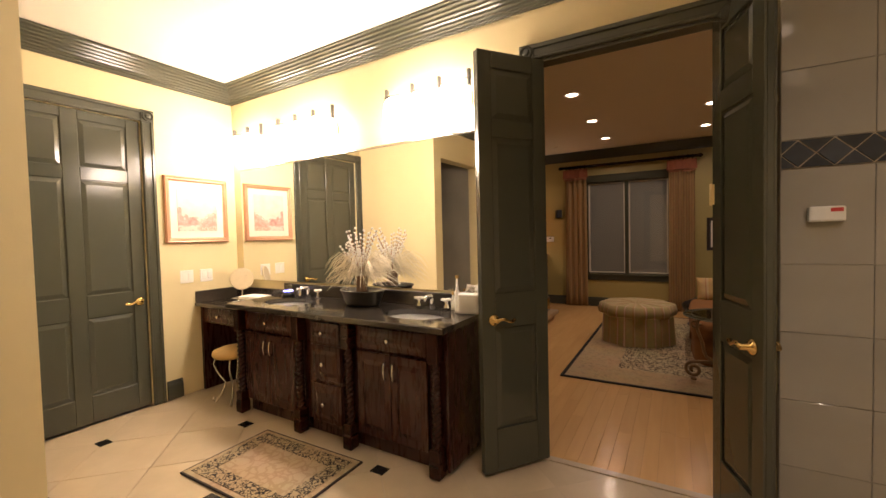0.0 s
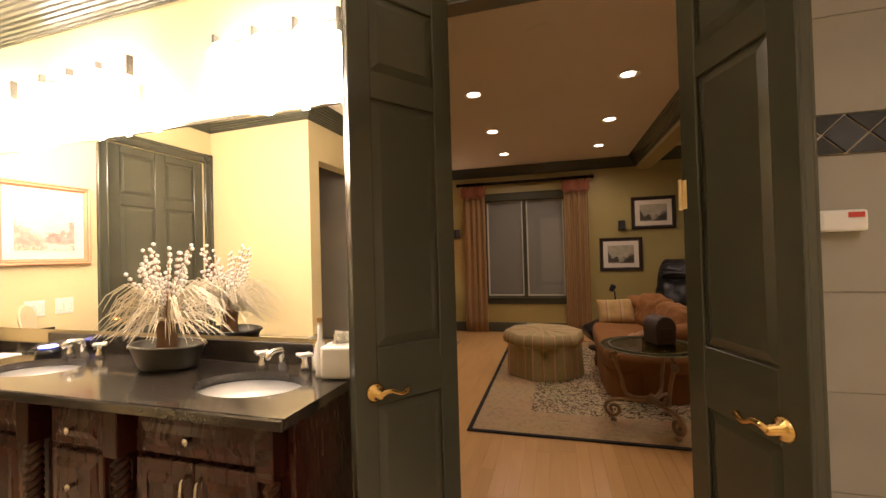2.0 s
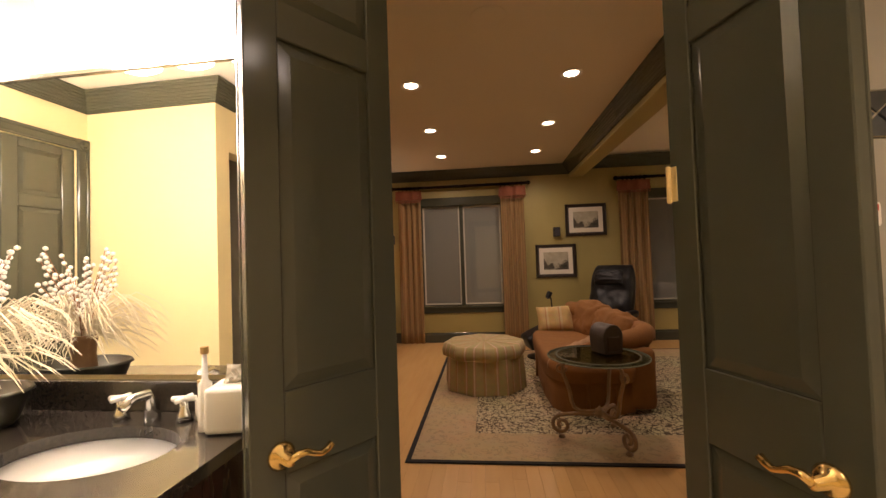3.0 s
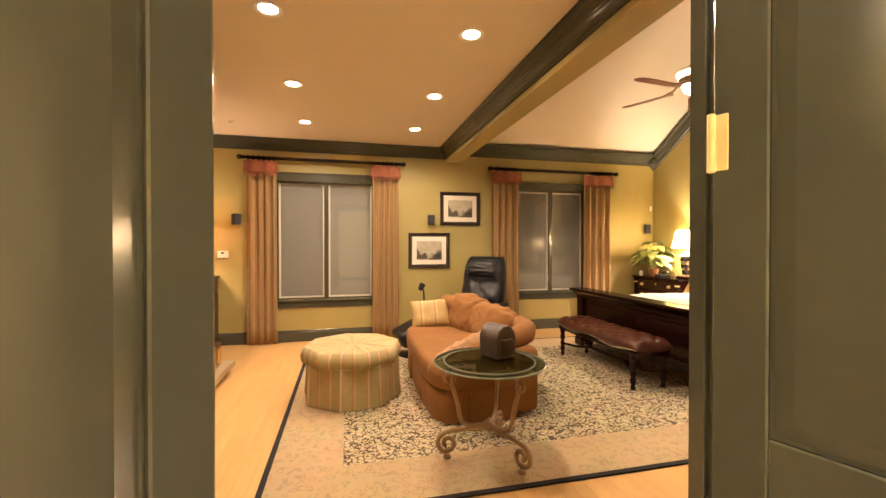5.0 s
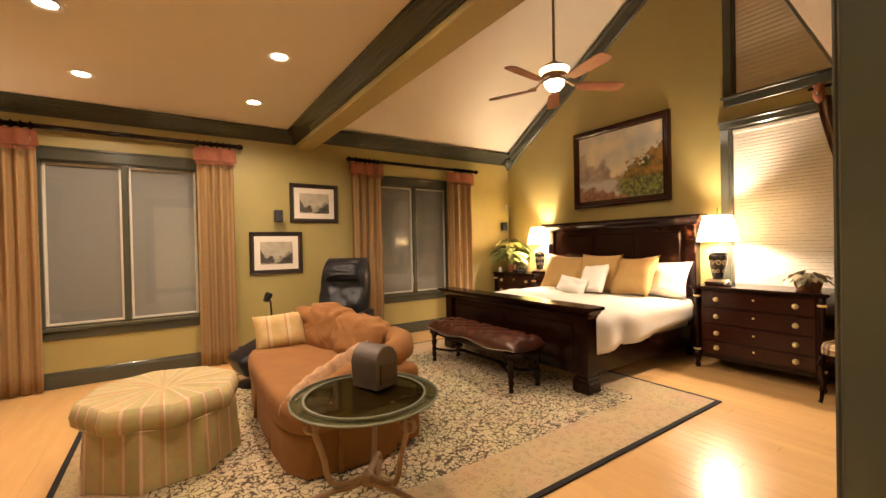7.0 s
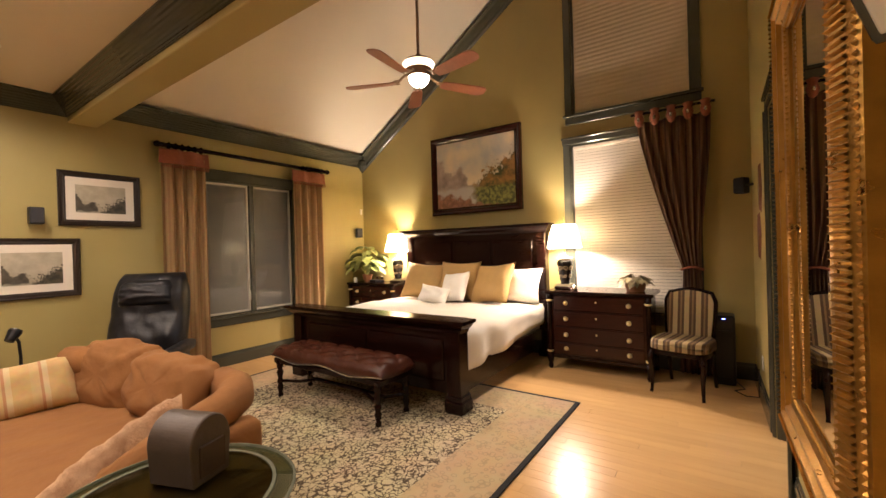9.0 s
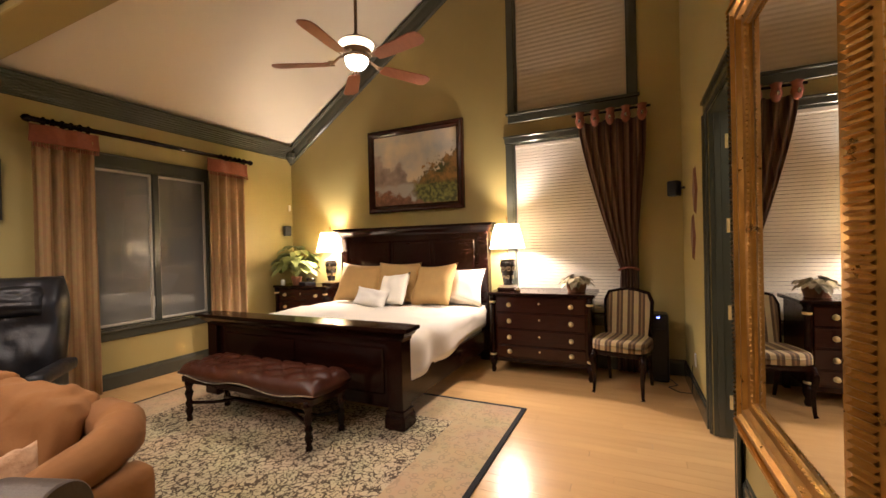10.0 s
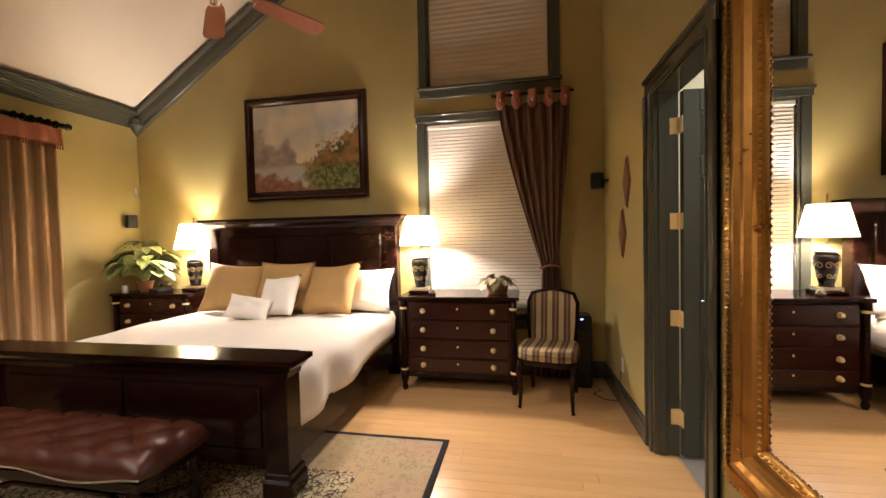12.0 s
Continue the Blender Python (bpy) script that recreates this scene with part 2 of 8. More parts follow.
CELL_SHADE = cloth_shade("cream_cell_shade", (0.68, 0.58, 0.42), 0.2)
SLAT = material("white_blind_slat", (0.78, 0.72, 0.60), 0.5, var=0.02)
SASH = material("sash_paint", (0.62, 0.58, 0.48), 0.4)
LAMP_SHADE = cloth_shade("ivory_lamp_shade", (0.92, 0.80, 0.58), 0.62)
RED_SHADE = cloth_shade("red_lamp_shade", (0.85, 0.52, 0.30), 0.5)
VASE = material("dark_painted_vase", (0.02, 0.016, 0.014), 0.25, var=0.1, scale=38, coat=0.2)
VASE_GOLD = material("cream_scrollwork", (0.55, 0.42, 0.22), 0.4, var=0.1)
CREAM_CERAMIC = material("cream_ceramic", (0.62, 0.52, 0.34), 0.3, scale=20, var=0.12)
GLASS = clear_glass("window_glass")
# brown tint puts the sofa skirt's shade and reflections into the clear glass
TABLE_GLASS = clear_glass("table_glass", (0.80, 0.71, 0.58), 0.03)
RIM_GLASS = clear_glass("bevelled_rim_glass", (0.74, 0.73, 0.62), 0.06)
EDGE_GLASS = material("frosted_edge_glass", (0.19, 0.20, 0.145), 0.2, var=0.25, scale=30)
BULB_BATH = glow("lit_frosted_glass", (1.0, 0.88, 0.70), 66)
BULB_DOWN = glow("lit_downlight", (1.0, 0.82, 0.58), 22)
BULB_FAN = glow("lit_fan_globe", (1.0, 0.85, 0.62), 7)
BLUE_LED = glow("blue_led", (0.15, 0.2, 1.0), 6)
NIGHT = material("night_dark", (0.02, 0.022, 0.028), 0.9)


def rug_material(name, field, motif, border, edge, x0, x1, y0, y1, band, rim, scale):
    """A rug: scrolling motifs on the field, a paler border and a dark rim, in the rug's own coordinates."""
    m = bpy.data.materials.new(name)
    m.use_nodes = True
    nt = m.node_tree
    b = nt.nodes["Principled BSDF"]
    b.inputs["Roughness"].default_value = 0.95
    tc, sep = nt.nodes.new("ShaderNodeTexCoord"), nt.nodes.new("ShaderNodeSeparateXYZ")
    nt.links.new(tc.outputs["Object"], sep.inputs[0])

    def math_(op, a, c, d=None):
        n = nt.nodes.new("ShaderNodeMath")
        n.operation = op
        for i, v in enumerate((a, c, d)):
            if v is None:
                continue
            if isinstance(v, (int, float)):
                n.inputs[i].default_value = v
            else:
                nt.links.new(v, n.inputs[i])
        return n.outputs[0]

    def mixc(f, a, c):
        n = nt.nodes.new("ShaderNodeMix")
        n.data_type = "RGBA"
        nt.links.new(f, n.inputs[0])
        for i, v in ((6, a), (7, c)):
            if isinstance(v, tuple):
                n.inputs[i].default_value = (*v, 1)
            else:
                nt.links.new(v, n.inputs[i])
        return n.outputs[2]
    dx = math_("MINIMUM", math_("SUBTRACT", sep.outputs[0], x0), math_("SUBTRACT", x1, sep.outputs[0]))
    dy = math_("MINIMUM", math_("SUBTRACT", sep.outputs[1], y0), math_("SUBTRACT", y1, sep.outputs[1]))
    d = math_("MINIMUM", dx, dy)
    ns = nt.nodes.new("ShaderNodeTexNoise")
    ns.inputs["Scale"].default_value, ns.inputs["Detail"].default_value = scale * 0.6, 2
    nt.links.new(tc.outputs["Object"], ns.inputs["Vector"])
    warp = nt.nodes.new("ShaderNodeMix")
    warp.data_type = "RGBA"
    warp.inputs[0].default_value = 0.10
    nt.links.new(tc.outputs["Object"], warp.inputs[6])
    nt.links.new(ns.outputs["Color"], warp.inputs[7])
    vo = nt.nodes.new("ShaderNodeTexVoronoi")
    vo.feature = "DISTANCE_TO_EDGE"
    vo.inputs["Scale"].default_value = scale
    nt.links.new(warp.outputs[2], vo.inputs["Vector"])
    v2 = nt.nodes.new("ShaderNodeTexVoronoi")
    v2.inputs["Scale"].default_value = scale * 2.1
    nt.links.new(warp.outputs[2], v2.inputs["Vector"])
    uneven = nt.nodes.new("ShaderNodeTexNoise")
    uneven.inputs["Scale"].default_value = scale * 0.8
    nt.links.new(tc.outputs["Object"], uneven.inputs["Vector"])
    line = math_("LESS_THAN", vo.outputs["Distance"], math_("MULTIPLY_ADD", uneven.outputs["Fac"], 0.28, -0.055))
    dot = math_("LESS_THAN", v2.outputs["Distance"], math_("MULTIPLY_ADD", uneven.outputs["Fac"], 0.34, -0.03))
    pat = math_("MAXIMUM", line, dot)
    fieldc = mixc(pat, field, motif)
    v3 = nt.nodes.new("ShaderNodeTexVoronoi")
    v3.feature = "SMOOTH_F1"
    v3.inputs["Scale"].default_value = scale * 0.9
    nt.links.new(tc.outputs["Object"], v3.inputs["Vector"])
    bpat = math_("LESS_THAN", math_("ABSOLUTE", math_("SUBTRACT", v3.outputs["Distance"], 0.32), 0), 0.055)
    bordc = mixc(math_("MULTIPLY", bpat, 0.45), mixc(uneven.outputs["Fac"], border, (border[0] * 1.05, border[1] * 0.86, border[2] * 0.78)), tuple(c * 0.55 for c in border))
    c1 = mixc(math_("LESS_THAN", d, band), fieldc, bordc)
    c2 = mixc(math_("LESS_THAN", d, rim), c1, edge)
    n2 = nt.nodes.new("ShaderNodeTexNoise")
    n2.inputs["Scale"].default_value = 3
    nt.links.new(tc.outputs["Object"], n2.inputs["Vector"])
    fin = nt.nodes.new("ShaderNodeMix")
    fin.data_type, fin.blend_type = "RGBA", "MULTIPLY"
    fin.inputs[0].default_value = 0.25
    nt.links.new(c2, fin.inputs[6])
    nt.links.new(n2.outputs["Color"], fin.inputs[7])
    nt.links.new(fin.outputs[2], b.inputs["Base Color"])
    nb = nt.nodes.new("ShaderNodeTexNoise")
    nb.inputs["Scale"].default_value = 260
    nt.links.new(tc.outputs["Object"], nb.inputs["Vector"])
    bp = nt.nodes.new("ShaderNodeBump")
    bp.inputs["Strength"].default_value, bp.inputs["Distance"].default_value = 0.5, 0.006
    nt.links.new(nb.outputs["Fac"], bp.inputs["Height"])
    nt.links.new(bp.outputs[0], b.inputs["Normal"])
    return m


def landscape(name, sky, cloud, far, water, soil, grass, tree, tree2, w, h):
    """A painted landscape in the picture's own plane (x across, z up): clouded sky, hazy cliffs, a lake, soil in front and a wooded bank on one side."""
    m = bpy.data.materials.new(name)
    m.use_nodes = True
    nt = m.node_tree
    b = nt.nodes["Principled BSDF"]
    b.inputs["Roughness"].default_value = 0.4
    tc, sep = nt.nodes.new("ShaderNodeTexCoord"), nt.nodes.new("ShaderNodeSeparateXYZ")
    nt.links.new(tc.outputs["Object"], sep.inputs[0])

    def op(kind, a, c, d=0.0):
        n = nt.nodes.new("ShaderNodeMath")
        n.operation = kind
        for i, v in enumerate((a, c, d)):
            if isinstance(v, (int, float)):
                n.inputs[i].default_value = v
            else:
                nt.links.new(v, n.inputs[i])
        return n.outputs[0]

    def cloudy(scale, detail=5):
        n = nt.nodes.new("ShaderNodeTexNoise")
        n.inputs["Scale"].default_value, n.inputs["Detail"].default_value = scale / w, detail
        nt.links.new(tc.outputs["Object"], n.inputs["Vector"])
        return op("SUBTRACT", n.outputs["Fac"], 0.5)

    def under(value, limit, soft):
        """1 where value lies under limit, with a brushed edge."""
        r = nt.nodes.new("ShaderNodeMapRange")
        nt.links.new(op("SUBTRACT", limit, value), r.inputs[0])
        r.inputs[1].default_value, r.inputs[2].default_value = -soft, soft
        return r.outputs[0]

    def blend(f, a, c):
        n = nt.nodes.new("ShaderNodeMix")
        n.data_type = "RGBA"
        nt.links.new(f, n.inputs[0])
        for i, v in ((6, a), (7, c)):
            if isinstance(v, tuple):
                n.inputs[i].default_value = (*v, 1)
            else:
                nt.links.new(v, n.inputs[i])
        return n.outputs[2]
    u, v = op("DIVIDE", sep.outputs[0], w), op("DIVIDE", sep.outputs[2], h)
    big, mid, fine = cloudy(4), cloudy(11), cloudy(30, 3)
    skyc = blend(op("MULTIPLY_ADD", big, 2.6, 0.5), cloud, sky)
    crest = op("ADD", op("MULTIPLY_ADD", u, -0.52, 0.42), op("MULTIPLY", big, 0.9))
    cliff = blend(op("MULTIPLY_ADD", mid, 2.4, 0.5), far, tuple(c * 0.5 for c in far))
    c = blend(under(v, crest, 0.03), skyc, cliff)
    c = blend(under(v, op("MULTIPLY_ADD", mid, 0.12, 0.34), 0.02), c, water)
    bank = op("MULTIPLY", under(op("MULTIPLY", u, -1.0), op("MULTIPLY_ADD", mid, 0.3, -0.02), 0.05), 1.0)
    wood = op("MULTIPLY", bank, under(v, op("ADD", op("MULTIPLY_ADD", u, 0.75, 0.38), op("MULTIPLY_ADD", mid, 0.5, op("MULTIPLY", fine, 0.35))), 0.03))
    c = blend(wood, c, blend(op("MULTIPLY_ADD", mid, 5.0, 0.5), tree, tree2))
    c = blend(op("MULTIPLY", bank, under(v, op("MULTIPLY_ADD", mid, 0.2, 0.33), 0.02)), c, blend(op("MULTIPLY_ADD", fine, 4.0, 0.5), grass, tree))
    c = blend(under(v, op("ADD", op("MULTIPLY_ADD", u, -0.25, 0.15), op("MULTIPLY", mid, 0.35)), 0.025), c, blend(op("MULTIPLY_ADD", fine, 3.0, 0.5), soil, tuple(q * 0.55 for q in soil)))
    nt.links.new(c, b.inputs["Base Color"])
    return m


# ---- mesh helpers ----


def finish(name, bm, mat, smooth=False):
    bmesh.ops.recalc_face_normals(bm, faces=bm.faces)
    me = bpy.data.meshes.new(name)
    bm.to_mesh(me)
    bm.free()
    me.materials.append(mat)
    if smooth:
        for p in me.polygons:
            p.use_smooth = True
    return new(name, me)


def part(name, bm, mat, parent=None, label="", smooth=False):
    ob = finish(name, bm, mat, smooth)
    ob.parent = parent
    if label:
        ob["label"] = label
    return ob


def thing(name, label, category, m=None, group="", kind=""):
    ob = new(name)
    ob.empty_display_size = 0.05
    if m is not None:
        ob.matrix_basis = m
    return tagged(ob, label, category, group, kind)


def structure(name, bm, mat, label, category="", smooth=False):
    return tagged(finish(name, bm, mat, smooth), label, category or name.split("_")[0], kind="structure")


def box(bm, x0, y0, z0, x1, y1, z1, bevel=0.0, seg=1):
    r = bmesh.ops.create_cube(bm, size=1)
    bmesh.ops.scale(bm, vec=(x1 - x0, y1 - y0, z1 - z0), verts=r["verts"])
    bmesh.ops.translate(bm, vec=((x0 + x1) / 2, (y0 + y1) / 2, (z0 + z1) / 2), verts=r["verts"])
    if bevel:
        es = {e for v in r["verts"] for e in v.link_edges}
        bmesh.ops.bevel(bm, geom=list(es), offset=bevel, segments=seg, affect="EDGES", profile=0.6)
    return r["verts"]


def boxm(*a, bevel=0.0, seg=1):
    bm = bmesh.new()
    box(bm, *a, bevel=bevel, seg=seg)
    return bm


def lathe(bm, profile, n=20, cx=0.0, cy=0.0, a0=0.0, sx=1.0, sy=1.0):
    rings = []
    for r, z in profile:
        rings.append([bm.verts.new((cx + sx * r * math.cos(a0 + 2 * math.pi * i / n), cy + sy * r * math.sin(a0 + 2 * math.pi * i / n), z)) for i in range(n)])
    for a, b in zip(rings, rings[1:]):
        for i in range(n):
            bm.faces.new((a[i], a[(i + 1) % n], b[(i + 1) % n], b[i]))
    if profile[0][0] > 1e-4:
        bm.faces.new(rings[0][::-1])
    if profile[-1][0] > 1e-4:
        bm.faces.new(rings[-1])
    bmesh.ops.remove_doubles(bm, verts=[v for ring in (rings[0], rings[-1]) for v in ring], dist=1e-5)


def lathem(profile, n=20, **k):
    bm = bmesh.new()
    lathe(bm, profile, n, **k)
    return bm


def tube(bm, pts, r, n=8, flat=1.0):
    """A round bar along points; r a number or one radius a point."""
    pts = [Vector(p) for p in pts]
    rings, up = [], Vector((0, 0, 1))
    for i, p in enumerate(pts):
        d = (pts[min(i + 1, len(pts) - 1)] - pts[max(i - 1, 0)]).normalized()
        if abs(d.dot(up)) > 0.95:
            s = d.cross(Vector((1, 0, 0))).normalized() if i == 0 else side_
        else:
            s = d.cross(up).normalized()
        if i and s.dot(side_) < 0:
            s = -s
        side_ = s
        t = d.cross(s).normalized()
        q = r[i] if isinstance(r, (list, tuple)) else r
        rings.append([bm.verts.new(p + q * (math.cos(2 * math.pi * k / n) * s + flat * math.sin(2 * math.pi * k / n) * t)) for k in range(n)])
    for a, b in zip(rings, rings[1:]):
        for k in range(n):
            bm.faces.new((a[k], a[(k + 1) % n], b[(k + 1) % n], b[k]))
    bm.faces.new(rings[0][::-1])
    bm.faces.new(rings[-1])


def tubem(pts, r, n=8, flat=1.0):
    bm = bmesh.new()
    tube(bm, pts, r, n, flat)
    return bm


def pillow(bm, w, h, t, nx=14, ny=12, pinch=0.06, wrinkle=0.012, seed=0):
    """A stuffed pillow standing in the x-z plane, thick along y, with drawn-out corners."""
    top, bot = {}, {}
    for i in range(nx + 1):
        for j in range(ny + 1):
            u, v = 2 * i / nx - 1, 2 * j / ny - 1
            k = (1 - u ** 4) * (1 - v ** 4)
            sx = 1 - pinch * (1 - v * v) * u * u
            sz = 1 - pinch * (1 - u * u) * v * v
            d = t / 2 * max(0.0, k) ** 0.55
            wv = wrinkle * noise.noise(Vector((u * 2.2 + seed, v * 2.2, seed * 1.7))) * (k ** 0.5 if k > 0 else 0)
            x, z = u * w / 2 * sx, h / 2 + v * h / 2 * sz
            top[i, j] = bm.verts.new((x, d + wv, z))
            bot[i, j] = top[i, j] if i in (0, nx) or j in (0, ny) else bm.verts.new((x, -d + wv, z))
    for i in range(nx):
        for j in range(ny):
            bm.faces.new((top[i, j], top[i + 1, j], top[i + 1, j + 1], top[i, j + 1]))
            bm.faces.new((bot[i, j], bot[i, j + 1], bot[i + 1, j + 1], bot[i + 1, j]))


def pillowm(*a, **k):
    bm = bmesh.new()
    pillow(bm, *a, **k)
    return bm


def sweep(bm, path, profile, side=1, closed=False):
    """A moulding along a plan path of (x, y[, z]); profile of (out, z); side=1: the profile stands out to the left of the way."""
    n = len(path)
    P = [Vector((p[0], p[1], p[2] if len(p) > 2 else 0)) for p in path]
    offs = []
    for i in range(n):
        dirs = []
        if closed or i > 0:
            dirs.append((P[i] - P[i - 1]))
        if closed or i < n - 1:
            dirs.append((P[(i + 1) % n] - P[i]))
        ns = [Vector((-d.y, d.x, 0)).normalized() * side for d in dirs]
        if len(ns) == 2:
            h = (ns[0] + ns[1]).normalized()
            h = h / max(0.3, h.dot(ns[0]))
        else:
            h = ns[0]
        offs.append(h)
    rings = [[bm.verts.new(P[i] + offs[i] * o + Vector((0, 0, z))) for o, z in profile] for i in range(n)]
    m = len(profile)
    for i in range(n if closed else n - 1):
        a, b = rings[i], rings[(i + 1) % n]
        for k in range(m):
            bm.faces.new((a[k], b[k], b[(k + 1) % m], a[(k + 1) % m]))
    if not closed:
        bm.faces.new(rings[0])
        bm.faces.new(rings[-1][::-1])


CROWN = [(0, -0.16), (0.012, -0.16), (0.012, -0.15), (0.02, -0.147), (0.02, -0.136), (0.032, -0.131), (0.034, -0.119), (0.046, -0.113), (0.05, -0.099), (0.06, -0.093), (0.064, -0.079), (0.076, -0.073), (0.08, -0.059), (0.094, -0.053), (0.098, -0.039), (0.114, -0.033), (0.118, -0.02), (0.13, -0.016), (0.13, -0.004), (0, -0.004)]
BASE = [(0, 0.003), (0.02, 0.003), (0.02, 0.12), (0.016, 0.135), (0.011, 0.142), (0.010, 0.155), (0.004, 0.165), (0, 0.165)]


def walled(bm, axis, a0, a1, t0, t1, z0, z1, holes=()):
    """A wall along axis 'x' or 'y' from a0 to a1, thick from t0 to t1, with holes (h0, h1, hz0, hz1) right through it."""
    def put(p0, p1, q0, q1):
        if p1 - p0 < 1e-4 or q1 - q0 < 1e-4:
            return
        if axis == "x":
            box(bm, p0, t0, q0, p1, t1, q1)
        else:
            box(bm, t0, p0, q0, t1, p1, q1)
    cuts = sorted({a0, a1, *(h for k in holes for h in k[:2])})
    for p0, p1 in zip(cuts, cuts[1:]):
        inside = sorted((k[2], k[3]) for k in holes if k[0] < (p0 + p1) / 2 < k[1])
        z = z0
        for h0, h1 in inside:
            put(p0, p1, z, h0)
            z = h1
        put(p0, p1, z, z1)
# ---- the large structure ----
XB, YB, YR, YN, XE, XW_ = -3.78, 2.50, 2.59, 7.96, 4.86, -2.75
JL, JR, DOOR_H = -0.665, 0.318, 2.42


def ysk(x):
    """The bedroom face of the shared wall, which runs out of square."""
    return YR + 0.0195 * max(0.0, x - 0.45)


def ybath(x):
    """The bathroom face of the vanity wall, which runs out of square west of the double door."""
    return YB + (0.012 + 0.021 * (-0.75 - x) if x < -0.75 else 0.0)


CL0, CL1, CL_H = 2.72, 3.50, 2.27
bm = bmesh.new()
walled(bm, "x", -0.75, XE + 0.16, YB, YB + 0.06, 0, 2.95, [(JL, JR, 0, DOOR_H), (CL0, CL1, 0, CL_H)])
for a, b in ((XB - 0.16, XW_ - 0.15), (XW_ - 0.15, -0.75)):
    for v in box(bm, a, YB, 0, b, YB + 0.06, 2.95):
        v.co.y = ybath(v.co.x - 1e-4) if v.co.y < YB + 0.03 else (YR - 0.008 if b > XW_ else YB + 0.20)
structure("wall_bath_north", bm, BATH_WALL, "pale yellow painted bathroom wall behind the vanity", "wall")
bm = bmesh.new()
walled(bm, "x", XW_ - 0.15, XE + 0.16, YB + 0.06, YR, 0, 5.8, [(JL, JR, 0, DOOR_H), (CL0, CL1, 0, CL_H)])
for v in bm.verts:
    if v.co.y > YR - 0.001:
        v.co.y = ysk(v.co.x)
structure("wall_bedroom_south", bm, BED_WALL, "olive gold painted bedroom wall with two doorways", "wall")
W1 = (-1.37, -0.03, 0.60, 2.28)
W2 = (2.26, 3.48, 0.61, 2.27)
bm = bmesh.new()
walled(bm, "x", XW_ - 0.15, XE + 0.16, YN, YN + 0.16, 0, 3.0, [W1, W2])
structure("wall_north", bm, BED_WALL, "olive gold painted bedroom wall with two windows", "wall")
RW = (3.17, 4.41, 0.58, 2.57)
UW = (3.15, 4.375, 2.925, 4.70)
bm = bmesh.new()
walled(bm, "y", YR, YN, XE, XE + 0.16, 0, 5.8, [RW, UW])
structure("wall_east", bm, BED_WALL, "olive gold gable wall behind the bed", "wall")
structure("wall_west", boxm(XW_ - 0.15, YR, 0, XW_, YN, 3.0), BED_WALL, "olive gold wall behind the stone fireplace", "wall")
structure("ceiling_bedroom", boxm(XW_ - 0.1, YR, 2.86, 1.08, YN, 2.98), CEIL, "flat cream ceiling with downlights over the sitting area", "ceiling")
SL = 0.665
bm = bmesh.new()
v = [(x, y, z) for x in (1.30, XE) for y, z in ((YN, 2.93), (4.0, 2.93 + SL * 3.96), (YR, 2.93 + SL * 3.96), (YR, 5.75), (3.9, 5.75), (YN, 3.06))]
vs = [bm.verts.new(p) for p in v]
for k in range(6):
    bm.faces.new((vs[k], vs[(k + 1) % 6], vs[6 + (k + 1) % 6], vs[6 + k]))
bm.faces.new(vs[:6])
bm.faces.new(vs[6:][::-1])
structure("ceiling_vault", bm, CEIL, "sloping white vaulted ceiling over the bed", "ceiling")
structure("wall_gable", boxm(1.085, YR, 2.87, 1.295, YN, 5.75), CEIL, "white upper wall above the beam", "wall")
structure("beam", boxm(1.08, YR, 2.65, 1.30, YN, 2.868, bevel=0.006), BED_WALL, "olive gold boxed beam between flat and vaulted ceilings", "beam")
# crown, base and beam mouldings of the bedroom
bm = bmesh.new()
BIGC = [(o * 1.0, z) for o, z in CROWN]
sweep(bm, [(1.08, YR), (1.08, YN), (XW_, YN), (XW_, YR)], [(o, 2.86 + z) for o, z in BIGC], side=1)
structure("trim_crown_sitting", bm, TRIM, "glossy grey green crown moulding round the flat ceiling", "moulding")
bm = bmesh.new()
sweep(bm, [(XE, YN), (1.30, YN), (1.30, YR)], [(o, 2.95 + z * 1.15) for o, z in BIGC], side=1)
structure("trim_crown_vault", bm, TRIM, "glossy grey green crown moulding under the vaulted ceiling", "moulding")
bm = bmesh.new()
pr = [(0.0, -0.03), (0.10, -0.03), (0.10, -0.055), (0.07, -0.075), (0.05, -0.12), (0.03, -0.15), (0.028, -0.19), (0.012, -0.20), (0.0, -0.21)]
ends = [(YN, 2.93), (4.0, 2.93 + SL * 3.96), (YR, 2.93 + SL * 3.96)]
rings = [[bm.verts.new((XE - o, y, z + dz * (1.2 if i < 2 else 1.0))) for o, dz in pr] for i, (y, z) in enumerate(ends)]
for a, b in zip(rings, rings[1:]):
    for k in range(len(pr)):
        bm.faces.new((a[k], b[k], b[(k + 1) % len(pr)], a[(k + 1) % len(pr)]))
bm.faces.new(rings[0])
bm.faces.new(rings[-1][::-1])
structure("trim_rake", bm, TRIM, "glossy grey green raked moulding along the vaulted ceiling", "moulding")
structure("trim_corner_block", lathem([(0.0, 2.70), (0.03, 2.71), (0.05, 2.75), (0.085, 2.79), (0.09, 2.86), (0.06, 2.88), (0.0, 2.88)], 12, cx=XE - 0.05, cy=YN - 0.05), TRIM, "grey green corner block where the mouldings meet", "moulding")
for nm, path in (("a", [(XW_, 6.6), (XW_, YN), (XE, YN), (XE, ysk(XE)), (CL1 + 0.102, ysk(3.6))]), ("b", [(CL0 - 0.102, ysk(2.62)), (JR + 0.102, YR)]), ("c", [(JL - 0.102, YR), (XW_, YR), (XW_, 4.6)])):
    bm = bmesh.new()
    sweep(bm, path, BASE, side=-1)
    structure("baseboard_" + nm, bm, TRIM, "grey green painted tall baseboard", "baseboard")

